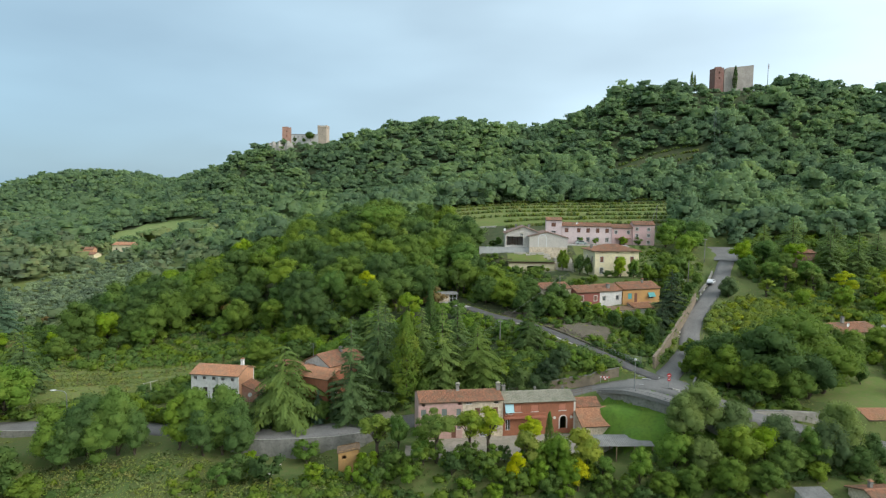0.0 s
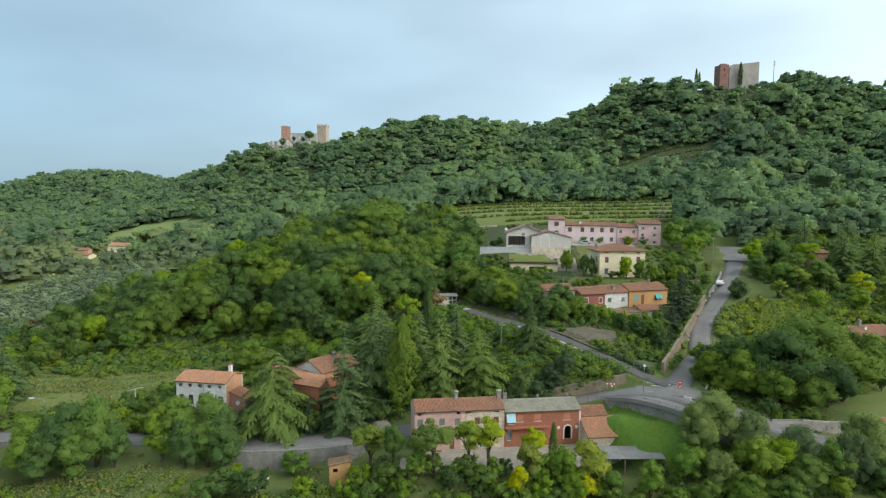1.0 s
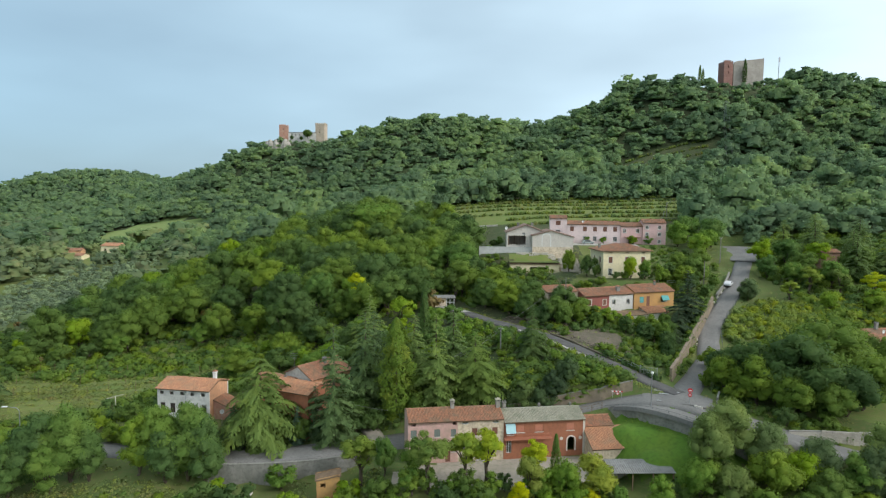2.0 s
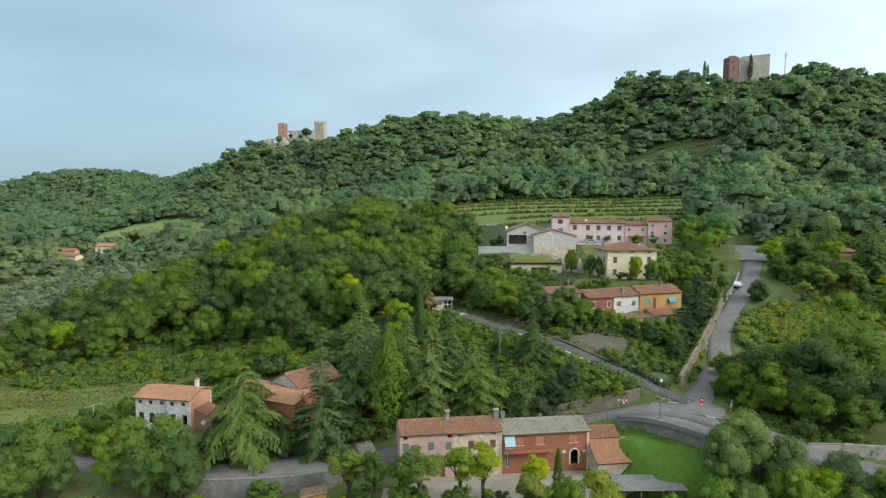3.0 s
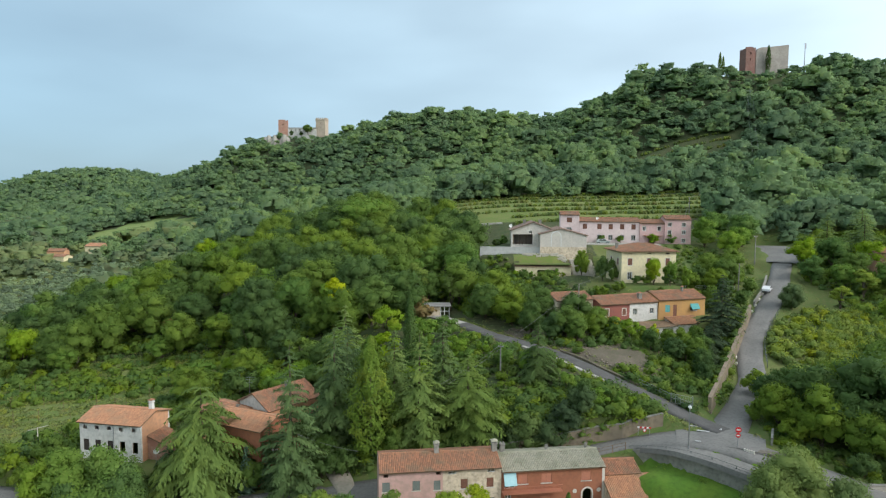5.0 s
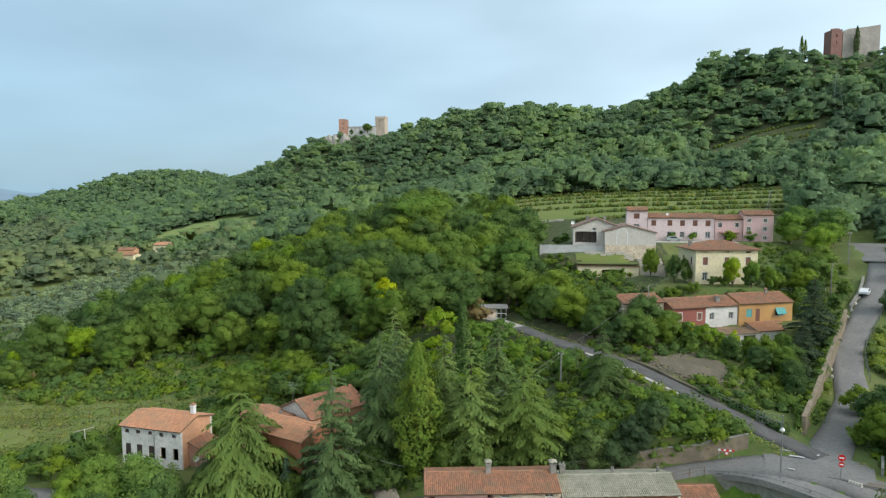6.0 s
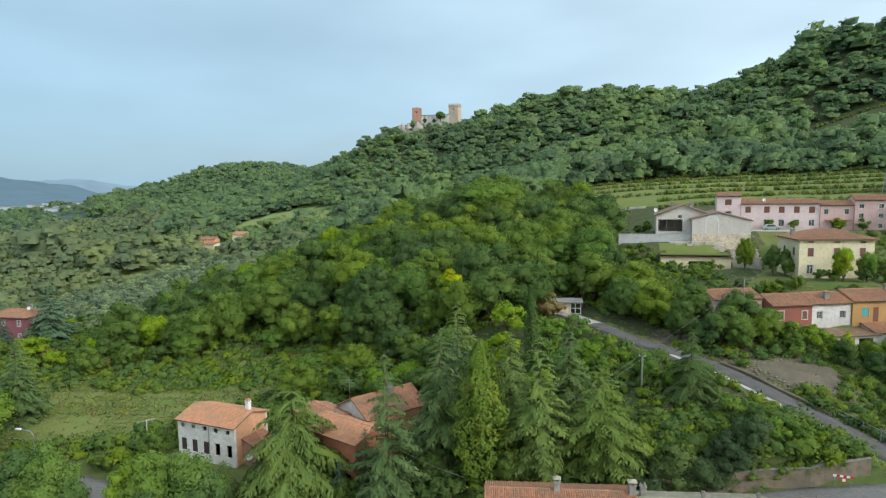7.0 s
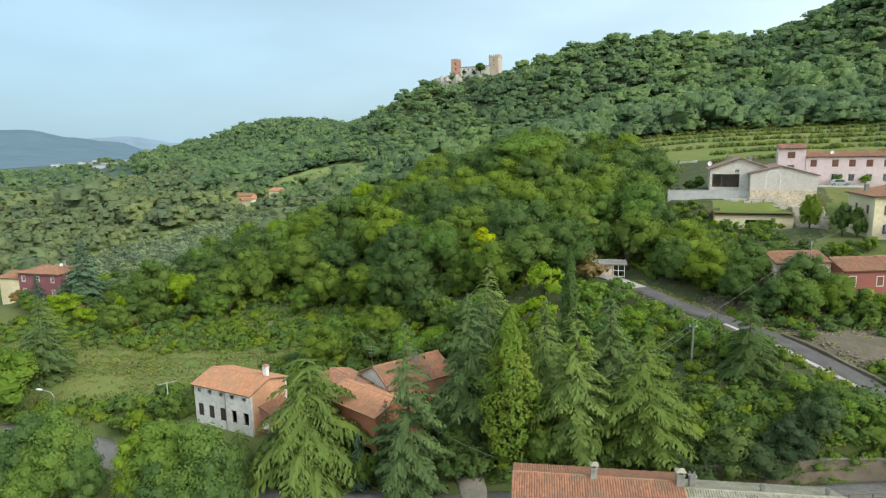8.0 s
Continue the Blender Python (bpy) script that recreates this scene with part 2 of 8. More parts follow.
GLASS, gn, gl, gp = nodes_of("window_glass")
gp.inputs["Base Color"].default_value = (0.75, 0.8, 0.8, 1)
gp.inputs["Transmission Weight"].default_value = 0.9
gp.inputs["Roughness"].default_value = 0.03
gp.inputs["IOR"].default_value = 1.45

LEAF_OAK = leafy("oak_leaves", (0.079, 0.148, 0.028), (0.144, 0.226, 0.041), (0.165, 0.251, 0.044))
LEAF_BRIGHT = leafy("bright_green_leaves", (0.101, 0.209, 0.024), (0.174, 0.287, 0.036), (0.215, 0.307, 0.040))
LEAF_DARK = leafy("dark_green_leaves", (0.067, 0.132, 0.025), (0.113, 0.190, 0.034), (0.132, 0.206, 0.037))
LEAF_MAPLE = leafy("maple_leaves", (0.118, 0.218, 0.040), (0.185, 0.292, 0.054), (0.205, 0.305, 0.056))
LEAF_YELLOW = leafy("yellow_leaves", (0.32, 0.37, 0.013), (0.42, 0.44, 0.02), (0.22, 0.31, 0.02))
LEAF_WILLOW = leafy("grey_green_leaves", (0.105, 0.165, 0.055), (0.155, 0.222, 0.075), (0.17, 0.235, 0.075))
LEAF_LIME = leafy("yellow_green_leaves", (0.205, 0.293, 0.028), (0.307, 0.383, 0.043), (0.148, 0.248, 0.028))
LEAF_FIR = leafy("spruce_needles", (0.098, 0.160, 0.050), (0.140, 0.215, 0.062), (0.165, 0.235, 0.060), 0.34)
LEAF_CEDAR = leafy("cedar_needles", (0.082, 0.140, 0.042), (0.120, 0.190, 0.052), (0.145, 0.212, 0.050), 0.34)
LEAF_LAUREL = leafy("evergreen_leaves", (0.058, 0.100, 0.036), (0.088, 0.138, 0.046), None, 0.35)
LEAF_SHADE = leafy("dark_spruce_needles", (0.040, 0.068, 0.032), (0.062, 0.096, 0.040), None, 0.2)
LEAF_GOLD = leafy("golden_needles", (0.108, 0.178, 0.036), (0.152, 0.225, 0.045), (0.170, 0.238, 0.046), 0.36)
LEAF_BLUE = leafy("blue_green_needles", (0.062, 0.112, 0.066), (0.090, 0.148, 0.086), None, 0.2)
LEAF_OLIVE = leafy("olive_leaves", (0.200, 0.270, 0.150), (0.250, 0.325, 0.180), None, 0.45)
LEAF_RUST = leafy("rusty_leaves", (0.250, 0.156, 0.044), (0.188, 0.150, 0.050), (0.150, 0.163, 0.044), 0.25)
LEAF_IVY = leafy("ivy_leaves", (0.060, 0.125, 0.024), (0.110, 0.181, 0.032), (0.142, 0.191, 0.034), 0.3)
# paler and bluer than near foliage: distance haze put into the leaf colour
LEAF_WOODS_HAZED = leafy("hazed_hillside_leaves", (0.164, 0.266, 0.130), (0.224, 0.331, 0.147), (0.257, 0.364, 0.131), 0.60, 0.85, far=True)
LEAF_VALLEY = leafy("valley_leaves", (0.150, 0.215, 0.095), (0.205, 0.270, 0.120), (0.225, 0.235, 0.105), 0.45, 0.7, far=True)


# ---- the lie of the land ----
HILLS = []


def hill(x, y, spread, rise):
    HILLS.append((x, y, spread, rise))


hill(142, 464, 180, 44.7)
hill(0, 0, 120, -6.3)
hill(-315, 713, 180, 13.0)
hill(-200, 345, 120, 2.0)
hill(130, 260, 55, 2.3)
hill(500, 400, 180, 23.5)
hill(26, 142, 16, 5.7)
hill(-69, 556, 80, 24.8)
hill(0, 200, 36, 3.6)
hill(-756, 1057, 400, 24.5)
hill(76, 393, 80, -9.0)
hill(130, 150, 36, -0.7)
hill(-195, 313, 36, 1.4)
hill(-60, 250, 36, 4.9)
hill(-600, 600, 180, -28.1)
hill(0, 0, 55, 0.7)
hill(206, 319, 55, -13.1)
hill(66, 163, 16, -0.0)
hill(-181, 593, 55, 19.3)
hill(-540, 842, 120, 14.7)
hill(300, 700, 260, 42.3)
hill(45, 117, 16, 6.6)
hill(0, 140, 16, 4.0)
hill(186, 448, 55, 30.7)
hill(85, 135, 16, 3.8)
hill(-76, 454, 55, -9.7)
hill(-100, 200, 36, 0.4)
hill(40, 97, 16, -3.2)
hill(350, 350, 120, 29.0)
hill(-23, 247, 16, 8.6)
hill(-7, 251, 16, -7.0)
hill(-250, 690, 55, 22.9)
hill(-445, 782, 80, 26.4)
hill(-171, 271, 36, -5.3)
hill(0, 700, 180, 31.4)
hill(52, 192, 24, 3.4)
hill(-47, 130, 24, 7.6)
hill(66, 108, 16, 2.0)
hill(30, 215, 16, 3.4)
hill(-135, 178, 16, 6.0)
hill(-128, 191, 16, -6.8)
hill(-150, 60, 80, -0.9)
hill(-60, 175, 24, -9.8)
hill(-20, 172, 24, 5.7)
hill(-25, 136, 16, -5.0)
hill(45, 165, 16, 3.1)
hill(-57, 194, 24, 8.4)
hill(-90, 150, 24, 2.7)
hill(-65, 108, 24, -4.0)
hill(142, 464, 36, 12.9)
hill(4, 300, 55, 11.8)
hill(241, 426, 24, 8.9)
hill(420, 200, 180, 19.6)
hill(0, 104, 16, 0.3)
hill(140, 60, 80, -4.8)
hill(-31, 107, 16, -1.1)
hill(110, 130, 16, 1.8)
hill(-188, 385, 36, -13.8)
hill(-182, 411, 36, 7.2)
hill(54, 527, 80, 8.8)
hill(-150, 570, 36, 16.5)
hill(110, 180, 24, 2.0)
hill(0, 1000, 260, -9.4)
hill(287, 409, 55, 11.0)
hill(-540, 842, 260, 26.7)
hill(-13, 540, 55, 16.2)
hill(111, 488, 24, 7.0)
hill(-500, 700, 80, -7.7)
hill(-400, -200, 400, -8.0)
hill(65, 225, 36, 2.3)
hill(-980, 860, 190, -27)

PADS = []      # levelled ground: x, y, radius, height
ROADS = []     # (points, half width, width of the bank)


def pad(x, y, radius, z):
    PADS.append((x, y, radius, z))


def land(x, y):
    """Height of the natural ground, for arrays."""
    x, y = np.asarray(x, float), np.asarray(y, float)
    h = np.full(np.broadcast(x, y).shape, -6.0)
    for cx, cy, s, a in HILLS:
        h = h + a * np.exp(-((x - cx) ** 2 + (y - cy) ** 2) / (2.0 * s * s))
    return h


def near_way(points, x, y):
    """Distance to a way and the way's height there, for arrays."""
    best = np.full(x.shape, 1e9)
    z = np.zeros(x.shape)
    for (ax, ay, az), (bx, by, bz) in zip(points[:-1], points[1:]):
        dx, dy = bx - ax, by - ay
        k = np.clip(((x - ax) * dx + (y - ay) * dy) / (dx * dx + dy * dy), 0, 1)
        d = np.hypot(x - ax - k * dx, y - ay - k * dy)
        nearer = d < best
        best = np.where(nearer, d, best)
        z = np.where(nearer, az + k * (bz - az), z)
    return best, z


def ease(v):
    v = np.clip(v, 0, 1)
    return v * v * (3 - 2 * v)


def ground(x, y):
    """Height of the made ground: natural land, levelled round houses and cut for roads."""
    x, y = np.atleast_1d(np.asarray(x, float)), np.atleast_1d(np.asarray(y, float))
    h = land(x, y)
    for px, py, r, z in PADS:
        w = 1 - ease((np.hypot(x - px, y - py) - r) / 5.0)
        h = h * (1 - w) + z * w
    for points, half, bank in ROADS:
        d, z = near_way(points, x, y)
        w = 1 - ease((d - (half(x) if callable(half) else half) - 0.5) / bank)
        h = h * (1 - w) + (z - 0.22) * w
    return h


def G(x, y):
    return float(ground(x, y)[0])


# ---- building helpers ----
def mesh_of(name, verts, faces, mats, smooth=False, fix=True):
    me = bpy.data.meshes.new(name)
    me.from_pydata([tuple(v) for v in verts], [], faces)
    if fix:
        bm = bmesh.new()
        bm.from_mesh(me)
        bmesh.ops.recalc_face_normals(bm, faces=bm.faces)
        bm.to_mesh(me)
        bm.free()
    for m in mats if isinstance(mats, (list, tuple)) else [mats]:
        me.materials.append(m)
    if smooth:
        me.polygons.foreach_set("use_smooth", [True] * len(me.polygons))
    return me


def quads(name, verts, faces, mats, tone=None, normals=None, own=0.34):
    """A big mesh of quads from arrays."""
    verts, faces = np.asarray(verts, np.float32), np.asarray(faces, np.int32)
    if normals is not None:
        # turn each sprig to face outward, and let its shading lean with the crown
        normals = np.array(normals, np.float32)
        a, b, c = verts[faces[:, 0]], verts[faces[:, 1]], verts[faces[:, 2]]
        g = np.cross(b - a, c - a)
        g /= np.maximum(np.linalg.norm(g, axis=1, keepdims=True), 1e-9)
        away = (g * normals[faces].mean(1)).sum(1) < 0
        faces = np.where(away[:, None], faces[:, ::-1], faces)
        g[away] *= -1
        lean = np.zeros_like(normals)
        for k in range(faces.shape[1]):
            np.add.at(lean, faces[:, k], g)
        normals = normals + own * lean / np.maximum(np.linalg.norm(lean, axis=1, keepdims=True), 1e-9)
        normals /= np.maximum(np.linalg.norm(normals, axis=1, keepdims=True), 1e-9)
    me = bpy.data.meshes.new(name)
    me.vertices.add(len(verts))
    me.vertices.foreach_set("co", verts.ravel())
    me.loops.add(faces.size)
    me.loops.foreach_set("vertex_index", faces.ravel())
    me.polygons.add(len(faces))
    me.polygons.foreach_set("loop_start", np.arange(0, faces.size, faces.shape[1], dtype=np.int32))
    me.polygons.foreach_set("loop_total", np.full(len(faces), faces.shape[1], np.int32))
    if tone is not None:
        me.attributes.new("tone", 'FLOAT', 'POINT').data.foreach_set("value", np.asarray(tone, np.float32))
    me.update(calc_edges=True)
    if normals is not None:
        me.polygons.foreach_set("use_smooth", np.ones(len(faces), bool))
        me.normals_split_custom_set_from_vertices(np.asarray(normals, np.float32).tolist())
    for m in mats if isinstance(mats, (list, tuple)) else [mats]:
        me.materials.append(m)
    return me


def part(name, me, parent, label="", at=None):
    ob = new(name, me)
    ob.parent = parent
    if at is not None:
        ob.matrix_basis = at
    if label:
        ob["label"] = label
    return ob


def thing(name, m, label, category, group="", kind=""):
    ob = new(name)
    ob.empty_display_size = 0.3
    ob.matrix_basis = m
    return tagged(ob, label, category, group, kind)


def box(x0, x1, y0, y1, z0, z1):
    v = [(x, y, z) for z in (z0, z1) for y in (y0, y1) for x in (x0, x1)]
    f = [(0, 2, 3, 1), (4, 5, 7, 6), (0, 1, 5, 4), (2, 6, 7, 3), (0, 4, 6, 2), (1, 3, 7, 5)]
    return v, f


def join(*shapes):
    V, F = [], []
    for v, f in shapes:
        k = len(V)
        V += list(v)
        F += [tuple(i + k for i in q) for q in f]
    return V, F


def tube(points, radii, sides=6):
    """A tapered tube along points."""
    V, F = [], []
    pts = [Vector(p) for p in points]
    for i, p in enumerate(pts):
        d = (pts[min(i + 1, len(pts) - 1)] - pts[max(i - 1, 0)]).normalized()
        a = d.orthogonal().normalized() if abs(d.z) < 0.95 else Vector((1, 0, 0)).cross(d).normalized()
        b = d.cross(a)
        for s in range(sides):
            t = 2 * math.pi * s / sides
            V.append(tuple(p + (a * math.cos(t) + b * math.sin(t)) * radii[i]))
    for i in range(len(pts) - 1):
        for s in range(sides):
            t = (s + 1) % sides
            F.append((i * sides + s, i * sides + t, (i + 1) * sides + t, (i + 1) * sides + s))
    F.append(tuple(range(sides - 1, -1, -1)))
    F.append(tuple((len(pts) - 1) * sides + s for s in range(sides)))
    return V, F


# ---- roads (way points with heights) ----
MAIN = [(-230, 108, -9.2), (-150, 118, -7.8), (-85, 125, -6.3), (-55, 122, -5.2), (-30, 118.5, -4.2), (-12, 121.0, -3.2),
        (2, 123.5, -2.2), (14, 125.6, -0.9), (24, 126.4, 1.2), (29, 126.4, 2.4), (33, 125.8, 3.5), (38, 124.1, 4.7), (44, 121, 5.2), (54, 113.5, 3.7), (64, 109.5, 1.4), (77, 105.5, -0.3),
        (100, 101, -2.2), (170, 92, -5)]
CLIMB = [(44, 121, 5.2), (48.5, 129.5, 5.25), (58.2, 144, 6.9), (66.6, 163, 10.2), (76, 176.5, 13.8), (84.5, 188, 17.4), (91, 199, 21.2),
         (97, 210, 23.8), (101, 224, 25.5)]
LANE = [(45.5, 125.5, 5.25), (41.4, 131.2, 5.9), (37.9, 135.1, 7.0), (32.3, 141.1, 8.6), (26.4, 148.6, 10.0), (20, 155.0, 10.9), (13, 161.5, 11.4), (7, 170, 11.9), (1, 177.5, 12.1)]


def smooth_way(points, step=2.0):
    """Round the corners of a way."""
    pts = [Vector(p) for p in points]
    out = []
    for i in range(len(pts) - 1):
        p0, p1, p2, p3 = pts[max(i - 1, 0)], pts[i], pts[i + 1], pts[min(i + 2, len(pts) - 1)]
        n = max(2, int((p2 - p1).length / step))
        for k in range(n):
            t = k / n
            out.append(0.5 * ((2 * p1) + (p2 - p0) * t + (2 * p0 - 5 * p1 + 4 * p2 - p3) * t * t + (3 * p1 - p0 - 3 * p2 + p3) * t ** 3))
    out.append(pts[-1])
    return [tuple(p) for p in out]


DRIVE = [(-9.6, 120.6, -3.1), (-11.0, 124.5, -2.9), (-13.4, 129, -2.5), (-16.0, 133, -2.2), (-18.8, 137.5, -2.2), (-20.6, 142, -2.1)]
MAIN, CLIMB, LANE, DRIVE = smooth_way(MAIN, 4), smooth_way(CLIMB, 3), smooth_way(LANE, 3), smooth_way(DRIVE, 2)


def main_half(x):
    """Half the main road's width: it narrows between the walls before the junction."""
    return 3.2 - 1.25 * ease((np.asarray(x, float) - 18) / 8) * (1 - ease((np.asarray(x, float) - 34) / 4))


ROADS.append((MAIN, main_half, 0.7))
ROADS.append((CLIMB, 2.35, 2.0))
ROADS.append((LANE, 1.9, 2.0))
ROADS.append((DRIVE, 1.6, 1.5))

pad(0, 110, 7, -3.2)
pad(10, 111.5, 8, -3.3)
pad(21, 113.5, 7.5, -3.3)
pad(31, 108, 4, -4.0)
pad(31.5, 121.2, 1.0, 0.9)
pad(35.6, 117.2, 1.2, 1.9)
pad(39.8, 112.6, 1.2, 2.2)
pad(44, 108.6, 1.0, 1.6)
pad(36, 110.5, 1.0, 0.2)
pad(-37, 110.5, 3.5, -8.2)
pad(-27, 109.5, 3.5, -7.8)
pad(-17, 110.5, 2.5, -7.2)
pad(-80, 115.5, 4, -6.8)
pad(-92, 116.0, 4, -6.8)
pad(-46.5, 129.5, 7, -1.4)
pad(-26, 136, 6.5, -2.2)
pad(40, 173, 5, 13.0)
pad(51, 175, 6, 13.0)
pad(60, 176, 5, 13.2)
pad(53, 194, 9, 18.7)
pad(25, 217, 7, 25.6)
pad(36, 217, 7, 25.6)
pad(25, 203, 3, 18.3)
pad(33, 203, 3, 18.3)
pad(14.5, 208.6, 1.2, 23.6)
pad(19, 208.4, 1.2, 23.6)
pad(23.5, 208.2, 1.2, 23.7)
pad(27.5, 208.0, 1.2, 23.8)
pad(32, 207.4, 1.0, 23.9)
pad(37, 207.0, 1.0, 23.9)
pad(40, 203, 3, 18.3)
pad(48.5, 163.5, 3.5, 9.5)
pad(55, 166, 3, 9.7)
pad(45, 229, 7, 25.9)
pad(60, 228, 9, 25.9)
pad(73, 228, 6, 25.9)
pad(2, 180, 4, 12.0)
pad(100, 151, 8, 7.5)
pad(-140, 181, 7, -1.0)
pad(-191, 375, 10, 7.0)
pad(-214, 370, 8, 4.2)
pad(80, 117, 6, 3.2)
pad(95, 207.5, 5, 23.2)
pad(98, 215, 5.5, 24.5)
pad(101, 224, 6, 25.3)
pad(48, 221.5, 4, 25.8)
pad(60, 220.5, 4, 25.8)


def ways_strip(points, width, lift=0.0, drop=0.7, crown=0.06):
    """Cross-sections of a road: deck with a slight crown and sides that go into the ground."""
    V, F = [], []
    n = len(points)
    for i, p in enumerate(points):
        a, b = Vector(points[max(i - 1, 0)]), Vector(points[min(i + 1, n - 1)])
        half = float(width(p[0])) if callable(width) else width
        d = Vector((b.x - a.x, b.y - a.y, 0)).normalized()
        s = Vector((d.y, -d.x, 0))
        wob = 0.12 * math.sin(i * 1.7) + 0.1 * math.sin(i * 0.61 + 2)
        for o, z in ((-half - 0.15 + wob, -drop), (-half + wob, 0), (-half * 0.5, crown * 0.7), (0, crown), (half * 0.5, crown * 0.7), (half - wob, 0), (half + 0.15 - wob, -drop)):
            V.append((p[0] + s.x * o, p[1] + s.y * o, p[2] + z + lift))
    for i in range(n - 1):
        for k in range(6):
            F.append((i * 7 + k, i * 7 + k + 1, i * 7 + 8 + k, i * 7 + 7 + k))
    return V, F


def road(name, points, half, mat, label, lift):
    ob = new(name, mesh_of(name, *ways_strip(points, half, lift), mat, smooth=True))
    return tagged(ob, label, "road", "", "structure")


road("road_main", MAIN, main_half, ASPHALT, "worn grey asphalt village road along a retaining wall", 0.0)
road("road_climb", CLIMB, 2.35, ASPHALT, "worn grey asphalt road climbing straight up the hill", 0.012)
road("villa_drive", DRIVE, 1.5, YARD, "pale concrete drive up to the villa among the conifers", 0.02)
road("road_lane", LANE, 1.8, LANE_DIRT, "dark grey gravel farm lane with a pale verge", 0.02)
road("lane_head", LANE[-4:], 1.6, GRAVEL, "pale gravel turning place before the field shed", 0.05)


# ---- the ground sheet ----
def axis(lo, hi, step, far, grow=1.13):
    inner = list(np.arange(lo, hi + step, step))
    s, v = step, lo
    left = []
    while v > -far:
        s *= grow
        v -= s
        left.append(v)
    s, v = step, inner[-1]
    right = []
    while v < far:
        s *= grow
        v += s
        right.append(v)
    return np.array(left[::-1] + inner + right)


gx, gy = axis(-110, 110, 1.4, 4700, 1.1), axis(96, 232, 1.4, 4700, 1.1)
GX, GY = np.meshgrid(gx, gy)
GZ = ground(GX.ravel(), GY.ravel()).reshape(GX.shape)
relief = np.array([noise.noise(Vector((x * 0.11, y * 0.11, 0.0))) for x, y in zip(GX.ravel(), GY.ravel())]).reshape(GX.shape)
onroad = np.zeros(GX.shape, bool)
for pts, half, bank in ROADS:
    onroad |= (near_way(pts, GX.ravel(), GY.ravel())[0].reshape(GX.shape) < (half(GX) if callable(half) else half) + 2.5)
for px, py, r, z in PADS:
    onroad |= np.hypot(GX - px, GY - py) < r + 2
GZ = GZ + np.where(onroad, 0.0, 0.35 * relief)
nx, ny = len(gx), len(gy)
ids = np.arange(nx * ny).reshape(ny, nx)
gf = np.stack([ids[:-1, :-1], ids[:-1, 1:], ids[1:, 1:], ids[1:, :-1]], -1).reshape(-1, 4)
gme = quads("ground", np.stack([GX, GY, GZ], -1).reshape(-1, 3), gf, [GRASS, LAWN, FIELD, FLOOR_WOOD, SCREE, MEADOW, PLAIN_HAZED, YARD])
cx = ((GX[:-1, :-1] + GX[1:, 1:]) / 2).ravel()
cy = ((GY[:-1, :-1] + GY[1:, 1:]) / 2).ravel()


def oval(x, y, mx, my, rx, ry, turn=0.0):
    c, s = math.cos(radians(turn)), math.sin(radians(turn))
    dx, dy = np.asarray(x) - mx, np.asarray(y) - my
    return ((c * dx + s * dy) / rx) ** 2 + ((c * dy - s * dx) / ry) ** 2 < 1


zone = np.zeros(len(cx), np.int32)
zone[(cy > 245) | (oval(cx, cy, -30, 215, 75, 60))] = 3
zone[oval(cx, cy, 2, 140, 26, 13)] = 3
low = (cx < -105) & (cy > 190) & (land(cx, cy) < 16)
zone[low] = 2
zone[low & (np.sin(cx * 0.023 + 1.0) * np.sin(cy * 0.031 + cx * 0.011) > 0.7)] = 5
# beyond this distance the ground takes the haze-tinted colour
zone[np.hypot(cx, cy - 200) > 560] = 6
zone[oval(cx, cy, 40, 114, 12, 9, -20)] = 1
zone[oval(cx, cy, -78, 158, 34, 22, 15)] = 2
zone[oval(cx, cy, -155, 258, 45, 60)] = 2
zone[oval(cx, cy, 35.5, 150, 8, 6, -30)] = 4
zone[oval(cx, cy, 25, 160, 11, 7, -40)] = 4
zone[oval(cx, cy, -195, 425, 38, 30, -15)] = 5
zone[oval(cx, cy, 12, 110.5, 19, 6.0, 9)] = 7
zone[oval(cx, cy, 60, 290, 75, 28)] = 2
zone[oval(cx, cy, 30, 207, 9, 4)] = 2
zone[oval(cx, cy, 88, 120, 14, 8)] = 2
zone[oval(cx, cy, 172, 330, 14, 6)] = 4
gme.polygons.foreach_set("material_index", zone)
gme.polygons.foreach_set("use_smooth", np.ones(len(zone), bool))
tagged(new("ground", gme), "rolling green hillside with meadow, scrub and stony slopes", "ground", "", "structure")

# ---- houses ----
def side_map(side, L, D):
    if side == "f":
        return lambda u, v, w: (u, w, v)
    if side == "b":
        return lambda u, v, w: (u, D - w, v)
    if side == "l":
        return lambda u, v, w: (w, u, v)
    return lambda u, v, w: (L - w, u, v)


